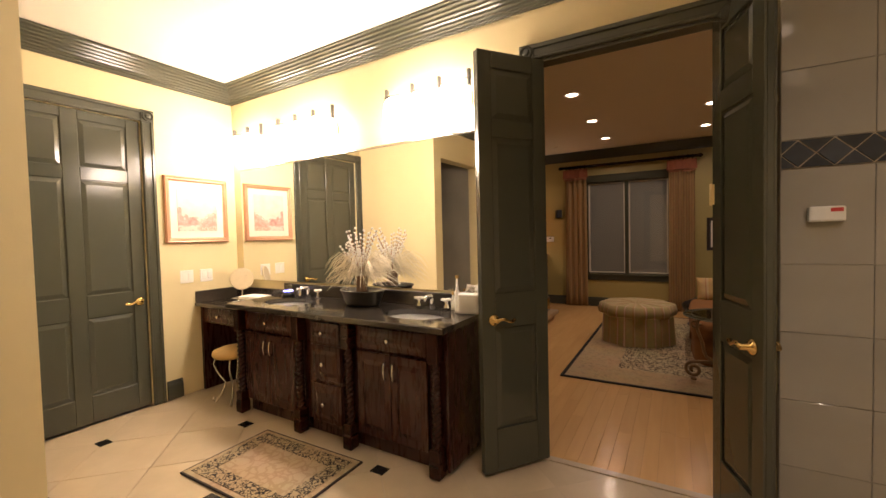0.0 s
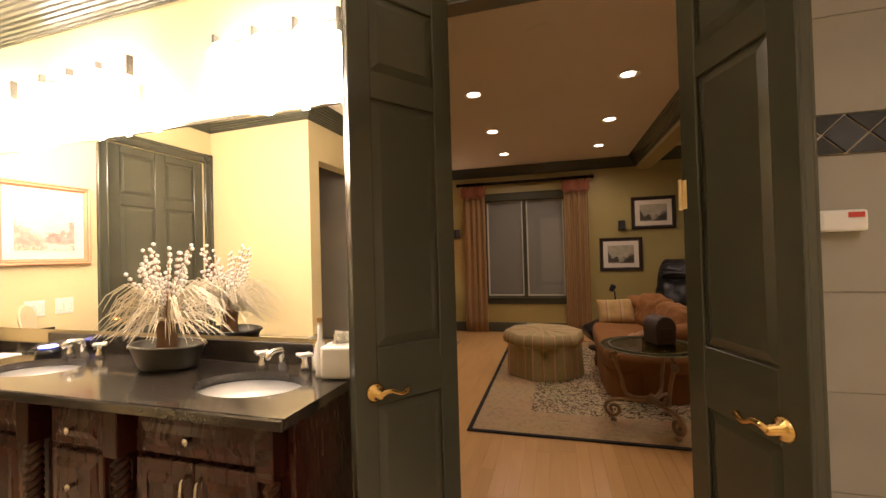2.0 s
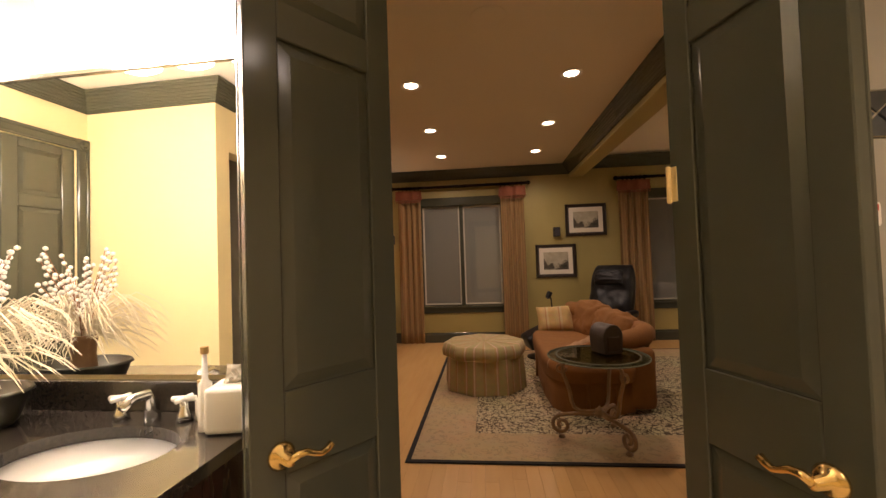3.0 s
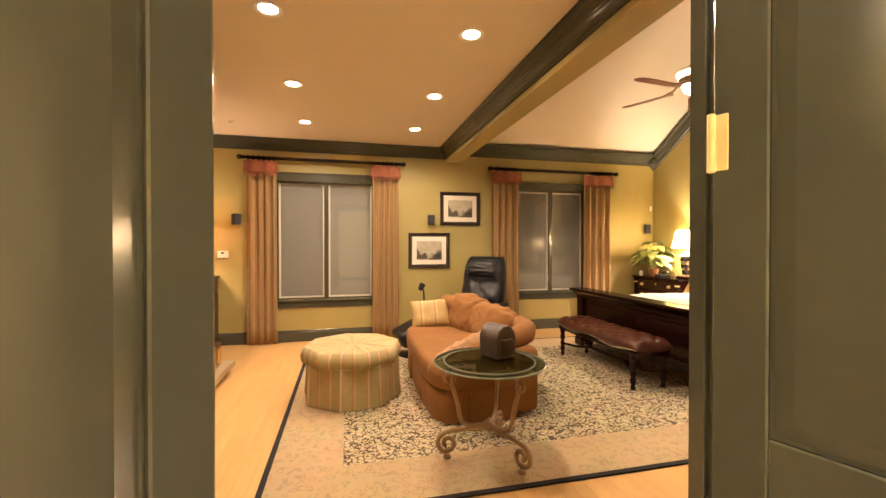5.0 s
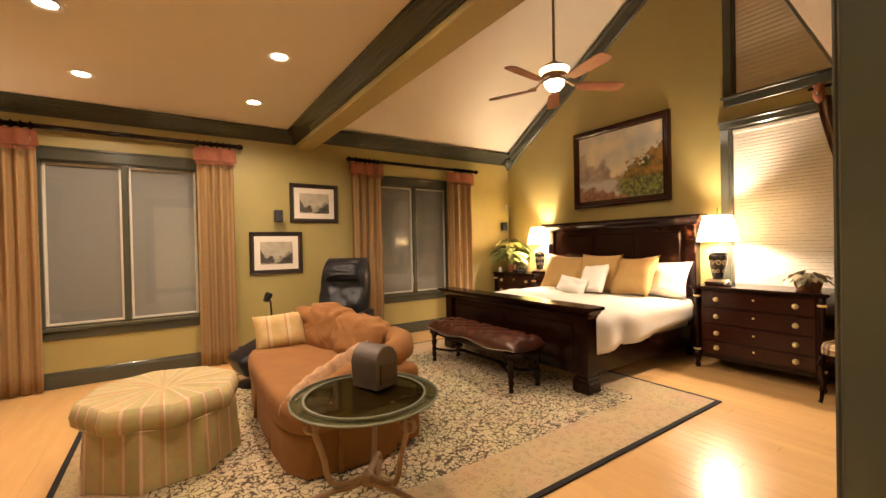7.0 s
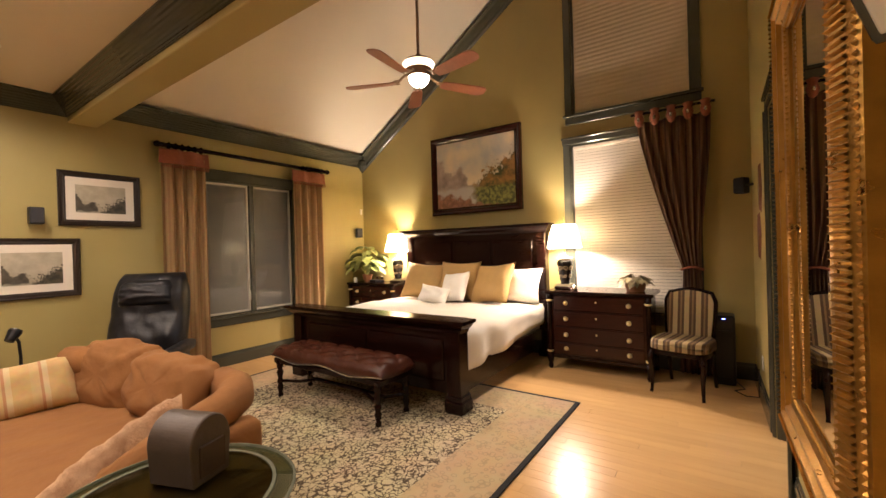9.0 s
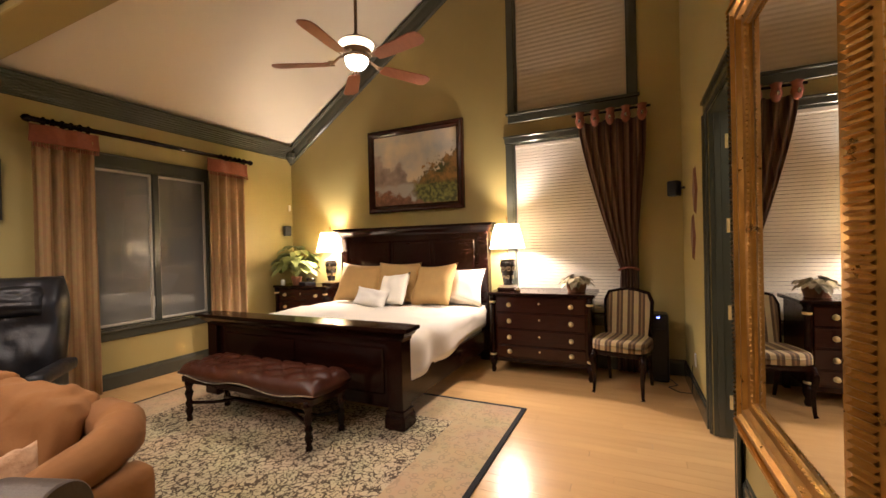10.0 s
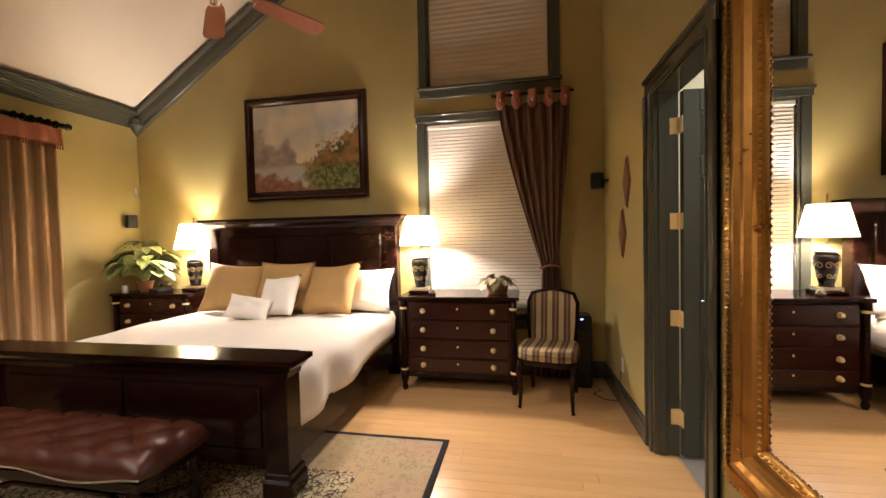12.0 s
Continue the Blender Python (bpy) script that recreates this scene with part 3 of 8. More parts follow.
# bathroom shell
bm = bmesh.new()
walled(bm, "y", 0.76, YB + 0.16, XB - 0.16, XB, 0, 2.95, [(0.855, 1.765, 0, 2.39)])
structure("wall_bath_west", bm, BATH_WALL, "pale yellow bathroom wall with a panelled door", "wall")
XC = -2.56
structure("wall_bath_return", boxm(XB - 0.16, 0.60, 0, XC, 0.76, 2.95), BATH_WALL, "pale yellow return wall with a free end", "wall")
bm = bmesh.new()
walled(bm, "y", -1.9, 0.60, XC - 0.16, XC, 0, 2.95, [(-0.40, 0.60, 0, 2.35)])
structure("wall_bath_passage", bm, BATH_WALL, "pale yellow passage wall with an opening", "wall")
bm = bmesh.new()
box(bm, XC - 0.86, -0.75, 0, XC - 0.76, 0.60, 2.95)
box(bm, XC - 0.76, -0.55, 0, XC - 0.16, -0.45, 2.95)
structure("wall_alcove", bm, SHOWER_TILE, "grey wall seen through the passage opening", "wall")
structure("wall_bath_south", boxm(XC - 1.0, -2.06, 0, 2.06, -1.9, 2.95), BATH_WALL, "pale yellow bathroom wall", "wall")
structure("wall_bath_east", boxm(1.9, -1.9, 0, 2.06, YB, 2.95), BATH_WALL, "pale yellow bathroom wall beside the shower", "wall")
structure("ceiling_bath", boxm(XB - 0.16, -2.06, 2.88, 2.06, YB, 2.95), BATH_CEIL, "white bathroom ceiling", "ceiling")
bm = bmesh.new()
sweep(bm, [(1.9, YB), (-0.75, YB), (XB, ybath(XB)), (XB, 0.76), (XC, 0.76), (XC, -1.9), (1.9, -1.9)], [(o * 1.05, 2.88 + z) for o, z in CROWN], side=1, closed=True)
structure("trim_crown_bath", bm, TRIM, "grey green stepped crown moulding in the bathroom", "moulding")
bm = bmesh.new()
sweep(bm, [(XB, 2.0), (XB, 1.875)], BASE, side=1)
sweep(bm, [(XB + 0.02, 0.76), (XC, 0.76), (XC, 0.62)], BASE, side=1)
sweep(bm, [(XC, -0.42), (XC, -1.9), (1.9, -1.9), (1.9, 1.2)], BASE, side=1)
structure("baseboard_bath", bm, TRIM, "grey green painted baseboard in the bathroom", "baseboard")
# closet room beyond the second doorway
bm = bmesh.new()
box(bm, 2.06, 0.5, 0, 4.5, 0.6, 2.9)
box(bm, 4.4, 0.6, 0, 4.5, YB, 2.9)
box(bm, 2.06, 0.6, 0, 2.16, YB, 2.9)
structure("wall_closet", bm, BATH_WALL, "pale walls of the lit closet beyond the door", "wall")
structure("ceiling_closet", boxm(2.06, 0.5, 2.8, 4.5, YB, 2.9), BATH_CEIL, "white closet ceiling", "ceiling")
FLOOR_BED = structure("floor_bedroom", boxm(XW_ - 0.15, YB, -0.12, XE + 0.16, YN + 0.16, -0.006), JOINT, "honey maple plank bedroom floor", "floor")
FLOOR_BATH = structure("floor_bath", boxm(XB - 1.0, -2.06, -0.12, 2.06, YB, -0.006), GROUT, "cream stone tile bathroom floor with black insets", "floor")
structure("floor_closet", boxm(2.06, 0.5, -0.12, 4.5, YB, -0.002), SHOWER_TILE, "pale grey tiled closet floor", "floor")
structure("threshold", boxm(JL, YB - 0.03, -0.006, JR, YB + 0.02, 0.008, bevel=0.003), STONE_TILE, "pale stone threshold strip", "threshold")
structure("ground", boxm(-30, -30, -0.3, 30, 30, -0.2), NIGHT, "dark ground outside", "ground")

# tiled shower wall with a slate diamond band
TILE_Y = 2.40
SHOWER = structure("wall_shower", boxm(0.47, TILE_Y + 0.008, 0, 1.9, YB, 2.88), SHOWER_TILE, "grey tiled shower wall with a slate diamond band", "wall")

# casings: flat boards with raised inner and outer beads, head on top, corner blocks


def casing(name, axis, a0, a1, h, face, out, w=0.105, legs=True, block=False):
    """Door casing round an opening on the wall face at 'face'; out = +1 or -1, the way it stands out."""
    bm = bmesh.new()

    def bar(p0, p1, q0, q1, d):
        lo, hi = sorted((face, face + out * d))
        if axis == "x":
            box(bm, p0, lo, q0, p1, hi, q1, bevel=0.003)
        else:
            box(bm, lo, p0, q0, hi, p1, q1, bevel=0.003)
    for s, e in ((a0, -1), (a1, 1)):
        lo, hi = sorted((s, s + e * w))
        bar(lo, hi, 0.003, h, 0.018)
        b0, b1 = sorted((s + e * w, s + e * (w - 0.022)))
        bar(b0, b1, 0.003, h, 0.03)
        b0, b1 = sorted((s + e * 0.004, s + e * 0.02))
        bar(b0, b1, 0.003, h, 0.024)
    bar(a0 - w, a1 + w, h, h + w, 0.019)
    bar(a0 - w, a1 + w, h + w - 0.025, h + w, 0.034)
    bar(a0, a1, h + 0.004, h + 0.02, 0.025)
    if block:
        for s, e in ((a0, -1), (a1, 1)):
            lo, hi = sorted((s, s + e * w))
            bar(lo - 0.004, hi + 0.004, h - 0.004, h + w + 0.006, 0.028)
            ring = bmesh.new()
            q = w / 2
            lathe(ring, [(q * 0.95, 0.0), (q * 0.95, 0.008), (q * 0.8, 0.013), (q * 0.66, 0.006), (q * 0.5, 0.006), (q * 0.38, 0.014), (q * 0.2, 0.017), (0.0, 0.016)], 24)
            turn_ = Matrix.Rotation(radians(90 if out < 0 else -90), 3, "X") if axis == "x" else Matrix.Rotation(radians(90 * out), 3, "Y")
            bmesh.ops.rotate(ring, verts=ring.verts, matrix=turn_)
            mid_ = ((lo + hi) / 2, face + out * 0.028, h + w / 2) if axis == "x" else (face + out * 0.028, (lo + hi) / 2, h + w / 2)
            bmesh.ops.translate(ring, verts=ring.verts, vec=mid_)
            carved = bpy.data.meshes.new("rosette")
            ring.to_mesh(carved)
            ring.free()
            bm.from_mesh(carved)
            bpy.data.meshes.remove(carved)
    return structure(name, bm, TRIM, "grey green moulded door casing", "casing")


def jamb(name, axis, a0, a1, h, t0, t1):
    bm = bmesh.new()
    for s in ((a0 - 0.001, a0 + 0.018), (a1 - 0.018, a1 + 0.001)):
        box(bm, s[0], t0, 0.002, s[1], t1, h) if axis == "x" else box(bm, t0, s[0], 0.002, t1, s[1], h)
    c = (t0 + t1) / 2
    box(bm, a0 + 0.018, t0, h - 0.018, a1 - 0.018, t1, h + 0.001) if axis == "x" else box(bm, t0, a0 + 0.018, h - 0.018, t1, a1 - 0.018, h + 0.001)
    for s in ((a0 + 0.018, a0 + 0.03), (a1 - 0.03, a1 - 0.018)):
        if axis == "x":
            box(bm, s[0], c + 0.005, 0.002, s[1], c + 0.045, h - 0.018, bevel=0.002)
    return structure(name, bm, TRIM, "grey green door jamb with a stop", "jamb")


casing("casing_double_bath", "x", JL, JR, DOOR_H, YB, -1, 0.085, block=True)
casing("casing_double_bedroom", "x", JL, JR, DOOR_H, YR - 0.012, 1, 0.10)
jamb("jamb_double", "x", JL, JR, DOOR_H, YB, YR)
casing("casing_closet", "x", CL0, CL1, CL_H, ysk(3.1), 1, 0.10)
jamb("jamb_closet", "x", CL0, CL1, CL_H, YB, ysk(3.1))
casing("casing_west", "y", 0.855, 1.765, 2.39, XB, 1, 0.09, block=True)


def door_leaf(name, w, h, cols, rows, m, label, thick=0.045, handle_x=None, handle_side=(1, -1), lever=1, hinges=(), hinge_x=0.0):
    """A panelled leaf from x = 0 to w, y = -thick/2 to thick/2; rows of (z0, z1) panels."""
    d = thing(name, label, "door", m, kind="structure")
    st = 0.085 if cols == 1 else 0.095
    mid = 0.10
    pw = (w - 2 * st - (cols - 1) * mid) / cols
    core = thick / 2 - 0.012
    part("leaf", boxm(0.002, -core, 0.012, w - 0.002, core, h - 0.004), TRIM, d)
    for s in (1, -1):
        y0, y1 = sorted((s * core, s * thick / 2))
        xs = [0.0]
        for c in range(cols):
            x0 = st + c * (pw + mid)
            part("stile", boxm(xs[-1], y0, 0.01, x0, y1, h, bevel=0.003), TRIM, d)
            xs.append(x0 + pw)
        part("stile", boxm(xs[-1], y0, 0.01, w, y1, h, bevel=0.003), TRIM, d)
        zs = [0.01, *[z for r in rows for z in r], h]
        for c in range(cols):
            x0 = st + c * (pw + mid)
            for q0, q1 in zip(zs[::2], zs[1::2]):
                part("rail", boxm(x0, y0, q0, x0 + pw, y1, q1, bevel=0.003), TRIM, d)
    for c in range(cols):
        x0 = st + c * (pw + mid)
        for z0, z1 in rows:
            bm = bmesh.new()
            for s in (1, -1):
                ins = 0.035
                a = [bm.verts.new((x, s * (core + 0.001), z)) for x, z in ((x0 + 0.006, z0 + 0.006), (x0 + pw - 0.006, z0 + 0.006), (x0 + pw - 0.006, z1 - 0.006), (x0 + 0.006, z1 - 0.006))]
                b = [bm.verts.new((x, s * (core + 0.009), z)) for x, z in ((x0 + ins, z0 + ins), (x0 + pw - ins, z0 + ins), (x0 + pw - ins, z1 - ins), (x0 + ins, z1 - ins))]
                for k in range(4):
                    bm.faces.new((a[k], a[(k + 1) % 4], b[(k + 1) % 4], b[k]))
                bm.faces.new(b)
            part("panel", bm, TRIM, d)
    if handle_x is not None:
        for s in handle_side:
            bm = bmesh.new()
            rose = [(0.0, 0.0), (0.033, 0.0), (0.034, 0.006), (0.026, 0.014), (0.014, 0.02), (0.012, 0.05), (0.0, 0.05)]
            lathe(bm, rose, 16)
            bmesh.ops.rotate(bm, verts=bm.verts, matrix=Matrix.Rotation(radians(-90 * s), 3, "X"))
            bmesh.ops.translate(bm, verts=bm.verts, vec=(handle_x, s * thick / 2, 0.892))
            hd = part("door_handle", bm, BRASS, d, "polished brass lever handle", True)
            pts = [(handle_x + lever * q, s * (thick / 2 + 0.045 + 0.006 * math.sin(q * 40)), 0.892 + 0.012 * math.sin(q * 55)) for q in (0, 0.02, 0.04, 0.06, 0.08, 0.1, 0.115)]
            part("lever", tubem(pts, [0.011, 0.010, 0.009, 0.008, 0.008, 0.009, 0.010]), BRASS, hd, smooth=True)
    for z in hinges:
        hg = bmesh.new()
        box(hg, hinge_x - 0.002, -thick / 2 - 0.003, z - 0.05, hinge_x + 0.026, -thick / 2, z + 0.05, bevel=0.001)
        lathe(hg, [(0.0, z - 0.055), (0.007, z - 0.052), (0.007, z + 0.052), (0.0, z + 0.055)], 10, cx=hinge_x, cy=-thick / 2 - 0.006)
        part("hinge", hg, OLD_BRASS, d, "brass butt hinge")
    return d


ROWS1 = [(0.26, 0.84), (1.04, 1.92), (2.02, 2.30)]
LW = 0.447
ang = math.degrees(math.atan2(2.144 - 2.495, -0.867 + 0.602))
door_leaf("door_double_a", LW, 2.395, 1, ROWS1, pose(-0.602 - 0.018, 2.478 + 0.012, 0.008, 0, 0, ang), "grey green narrow panelled leaf of the open double door", handle_x=LW - 0.072, lever=-1, hinges=(0.3, 1.2, 2.15))
ang2 = math.degrees(math.atan2(2.06 - 2.48, 0.405 - 0.268))
door_leaf("door_double_b", LW, 2.395, 1, ROWS1, pose(0.243, 2.478, 0.008, 0, 0, ang2), "grey green narrow panelled leaf of the open double door", handle_x=LW - 0.072, lever=-1, hinges=(1.545,))
for z in (0.32, 0.95, 1.545, 2.2):
    bm = bmesh.new()
    box(bm, JR - 0.0205, 2.498, z - 0.055, JR - 0.0175, 2.514, z + 0.055, bevel=0.001)
    lathe(bm, [(0.0, z - 0.06), (0.008, z - 0.055), (0.008, z + 0.055), (0.0, z + 0.06)], 10, cx=JR - 0.022, cy=2.492)
    tagged(finish("door_hinge", bm, OLD_BRASS), "brass hinge on the double door jamb", "hinge", "hinges of the double door", "structure")
door_leaf("door_west", 0.90, 2.38, 2, [(0.215, 0.81), (0.985, 1.862), (1.957, 2.31)], pose(XB - 0.035, 0.86, 0.006, 0, 0, 90), "grey green six panel bathroom door, closed", handle_x=0.845, handle_side=(-1,), lever=-1)
door_leaf("door_closet", 0.74, 2.25, 2, [(0.24, 0.78), (0.98, 1.74), (1.85, 2.12)], pose(3.462, 2.49, 0.006, 0, 0, -84), "blue grey six panel closet door standing open", handle_x=0.68, lever=-1)
for z in (0.25, 0.87, 1.47, 2.05):
    bm = bmesh.new()
    box(bm, CL1 - 0.0215, 2.505, z - 0.05, CL1 - 0.0175, 2.55, z + 0.05, bevel=0.001)
    box(bm, CL1 - 0.075, 2.495, z - 0.05, CL1 - 0.022, 2.499, z + 0.05, bevel=0.001)
    lathe(bm, [(0.0, z - 0.055), (0.007, z - 0.05), (0.007, z + 0.05), (0.0, z + 0.055)], 10, cx=CL1 - 0.024, cy=2.502)
    tagged(finish("closet_hinge", bm, OLD_BRASS), "brass hinge on the closet door jamb", "hinge", "hinges of the closet door", "structure")


def window(name, axis, hole, face, out, label, mullion=True, shade=SCREEN_SHADE, sill=True, shade_kind="roller"):
    """A window in a wall hole: casing, frame, sashes with glass, a shade behind each pane. 'out' points into the room."""
    a0, a1, z0, z1 = hole
    w = thing(name, label, "window", kind="structure")

    def bx(bm, p0, p1, d0, d1, q0, q1, bevel=0.0):
        lo, hi = sorted((face - out * d0, face - out * d1))
        if axis == "x":
            box(bm, p0, lo, q0, p1, hi, q1, bevel=bevel)
        else:
            box(bm, lo, p0, q0, hi, p1, q1, bevel=bevel)
    bm = bmesh.new()
    cw = 0.085
    bx(bm, a0 - cw, a0, -0.022, 0.0, z0 - 0.02, z1, 0.004)
    bx(bm, a1, a1 + cw, -0.022, 0.0, z0 - 0.02, z1, 0.004)
    bx(bm, a0 - cw - 0.01, a1 + cw + 0.01, -0.028, 0.0, z1, z1 + cw + (0.04 if mullion else 0.0), 0.004)
    bx(bm, a0 - cw - 0.02, a1 + cw + 0.02, -0.042, 0.0, z1 + cw + (0.018 if mullion else -0.022), z1 + cw + (0.042 if mullion else 0.002), 0.003)
    part("casing", bm, TRIM, w)
    bm = bmesh.new()
    bx(bm, a0 - cw - 0.02, a1 + cw + 0.02, -0.05, 0.03, z0 - 0.03, z0, 0.006)
    bx(bm, a0 - cw, a1 + cw, -0.02, 0.0, z0 - 0.115, z0 - 0.03, 0.004)
    part("window_sill", bm, TRIM, w)
    bm = bmesh.new()
    bx(bm, a0, a0 + 0.02, 0.0, 0.15, z0, z1)
    bx(bm, a1 - 0.02, a1, 0.0, 0.15, z0, z1)
    bx(bm, a0 + 0.02, a1 - 0.02, 0.0, 0.15, z1 - 0.02, z1)
    bx(bm, a0 + 0.02, a1 - 0.02, 0.03, 0.15, z0, z0 + 0.02)
    mid = (a0 + a1) / 2
    if mullion:
        bx(bm, mid - 0.03, mid + 0.03, 0.005, 0.15, z0 + 0.02, z1 - 0.02, 0.004)
    part("window_frame", bm, TRIM, w)
    spans = [(a0 + 0.02, mid - 0.03), (mid + 0.03, a1 - 0.02)] if mullion else [(a0 + 0.02, a1 - 0.02)]
    for p0, p1 in spans:
        bm = bmesh.new()
        s = 0.022
        bx(bm, p0, p0 + s, 0.04, 0.075, z0 + 0.02, z1 - 0.02, 0.003)
        bx(bm, p1 - s, p1, 0.04, 0.075, z0 + 0.02, z1 - 0.02, 0.003)
        bx(bm, p0 + s, p1 - s, 0.04, 0.075, z0 + 0.02, z0 + 0.02 + s, 0.003)
        bx(bm, p0 + s, p1 - s, 0.04, 0.075, z1 - 0.02 - s, z1 - 0.02, 0.003)
        part("sash", bm, SASH, w, "pale painted sash")
        if mullion:
            bm = bmesh.new()
            edge = p1 if p0 < mid - 0.1 else p0
            sgn = -1 if edge == p1 else 1
            bx(bm, edge + sgn * 0.004 - 0.006, edge + sgn * 0.004 + 0.006, 0.025, 0.04, z0 + 0.16, z0 + 0.28, 0.002)
            part("sash_latch", bm, SASH, w)
        if shade_kind == "roller":
            bm = bmesh.new()
            bx(bm, p0 + s, p1 - s, 0.064, 0.067, z0 + 0.02 + s, z1 - 0.02 - s)
            part("roller_shade", bm, shade, w, "grey screen shade pulled down")
            bm = bmesh.new()
            bx(bm, p0 + s, p1 - s, 0.048, 0.050, z0 + 0.02 + s, z1 - 0.02 - s)
            g = part("pane", bm, GLASS, w)
            g.visible_shadow = False
    return w


window("window_1", "x", W1, YN, -1, "paired casement window with grey screens and grey green casing")
window("window_2", "x", W2, YN, -1, "paired casement window with grey screens and grey green casing")
win3 = window("window_3", "y", RW, XE, -1, "tall window with white pleated blind let down", mullion=False, shade_kind="none")
win4 = window("window_4", "y", UW, XE, -1, "high window above with cream pleated shade", mullion=False, shade_kind="none")
box_m = boxm(XE + 0.12, RW[0] + 0.02, RW[2] + 0.02, XE + 0.125, RW[1] - 0.02, RW[3] - 0.02)
part("pane", box_m, GLASS, win3)
part("pane", boxm(XE + 0.12, UW[0] + 0.02, UW[2] + 0.02, XE + 0.125, UW[1] - 0.02, UW[3] - 0.02), GLASS, win4)
# ---- bedroom: rug and seating ----
RUG = rug_material("floral_rug", (0.62, 0.51, 0.31), (0.10, 0.068, 0.036), (0.56, 0.45, 0.26), (0.018, 0.016, 0.016), -0.91, 3.45, 3.96, 7.30, 0.465, 0.036, 26)
bm = bmesh.new()
n_x, n_y = 44, 32
grid = [[bm.verts.new((-0.91 + 4.36 * i / n_x, 3.96 + 3.34 * j / n_y, 0.011 + 0.0015 * noise.noise(Vector((i * 0.3, j * 0.3, 0))))) for j in range(n_y + 1)] for i in range(n_x + 1)]
for i in range(n_x):
    for j in range(n_y):
        bm.faces.new((grid[i][j], grid[i + 1][j], grid[i + 1][j + 1], grid[i][j + 1]))
r = bmesh.ops.extrude_face_region(bm, geom=bm.faces[:])
bmesh.ops.translate(bm, vec=(0, 0, -0.0095), verts=[e for e in r["geom"] if isinstance(e, bmesh.types.BMVert)])
tagged(finish("area_rug", bm, RUG), "large cream and black floral wool rug on the plank floor", "rug")

# octagonal ottoman
ot = thing("ottoman", "octagonal ottoman in gold and rust striped cloth", "ottoman", pose(-0.37, 5.66, 0.012, 0, 0, 8))
bm = bmesh.new()
ring = []
for z, r in ((0.004, 0.425), (0.15, 0.418), (0.345, 0.412)):
    ring.append([bm.verts.new((r * math.cos(radians(22.5 + k * 7.5)) / max(0.001, math.cos(radians((k * 7.5) % 45 - 22.5))) * 0.95, r * math.sin(radians(22.5 + k * 7.5)) / max(0.001, math.cos(radians((k * 7.5) % 45 - 22.5))) * 0.95, z)) for k in range(48)])
for a, b in zip(ring, ring[1:]):
    for k in range(48):
        bm.faces.new((a[k], a[(k + 1) % 48], b[(k + 1) % 48], b[k]))
bm.faces.new(ring[0][::-1])
bm.faces.new(ring[-1])
part("skirt", bm, OTTO_CLOTH, ot)
for k in range(8):
    a = radians(22.5 + 45 * k)
    part("corner_pleat", tubem([(0.432 * math.cos(a), 0.432 * math.sin(a), 0.006), (0.423 * math.cos(a), 0.423 * math.sin(a), 0.17), (0.413 * math.cos(a), 0.413 * math.sin(a), 0.32)], [0.016, 0.012, 0.006], 6), OTTO_CLOTH, ot)
bm = bmesh.new()
rings = []
for q in range(13):
    row = []
    for k in range(64):
        a = 2 * math.pi * k / 64
        u = q / 12
        oct_ = 0.95 / max(0.92, math.cos(((a - radians(0)) % (math.pi / 4)) - math.pi / 8))
        rr = 0.432 * oct_ * (math.sin(u * math.pi / 2) if u < 0.85 else 1.0 + 0.022 * math.sin((u - 0.8) / 0.2 * math.pi))
        tuft = -0.030 * max(0, math.cos(a * 8)) ** 4 * (math.sin(min(1, u / 0.8) * math.pi) ** 0.6 if 0 < u < 0.8 else 0) - 0.030 * max(0, 1 - u / 0.18)
        z = 0.475 - 0.012 * u * u + tuft * (1 if u < 0.8 else 0) if u < 0.85 else 0.475 - (u - 0.8) / 0.2 * 0.138
        row.append(bm.verts.new((rr * math.cos(a), rr * math.sin(a), z)))
    rings.append(row)
for a, b in zip(rings, rings[1:]):
    for k in range(64):
        bm.faces.new((a[k], a[(k + 1) % 64], b[(k + 1) % 64], b[k]))
bm.faces.new(rings[-1][::-1])
bmesh.ops.remove_doubles(bm, verts=rings[0], dist=1e-4)
part("tufted_cushion", bm, OTTO_TOP, ot, "button tufted striped cushion top", True)
bm = bmesh.new()
lathe(bm, [(0.410, 0.334), (0.421, 0.339), (0.410, 0.344)], 48)
part("piping", bm, OTTO_CLOTH, ot)

# round glass table on scrolled iron legs
tb = thing("side_table", "round glass table on curled bronze iron legs", "table", pose(0.475, 4.345, 0.013, 0, 0, -25))
bm = lathem([(0.0, 0.600), (0.285, 0.600), (0.285, 0.612), (0.0, 0.612)], 48)
part("glass_top", bm, TABLE_GLASS, tb, "glass centre, tinted brown for the shade seen through it")
part("bevel_ring", lathem([(0.285, 0.599), (0.300, 0.600), (0.302, 0.606), (0.298, 0.6145), (0.287, 0.6145), (0.285, 0.599)], 48), EDGE_GLASS, tb, "pale ground bevel in the glass")
part("glass_rim", lathem([(0.3025, 0.600), (0.352, 0.601), (0.3025, 0.612)], 48), RIM_GLASS, tb, "clear green glass rim")
part("rim_edge", lathem([(0.352, 0.600), (0.360, 0.602), (0.361, 0.606), (0.357, 0.610), (0.352, 0.6105), (0.352, 0.600)], 48), EDGE_GLASS, tb, "polished green glass edge")


def spiral(c, r0, turns, start, dirn, n=26):
    return [(c[0] + r0 * (1 - 0.8 * i / n) * math.cos(start + dirn * 2 * math.pi * turns * i / n), c[1] + r0 * (1 - 0.8 * i / n) * math.sin(start + dirn * 2 * math.pi * turns * i / n)) for i in range(n + 1)]


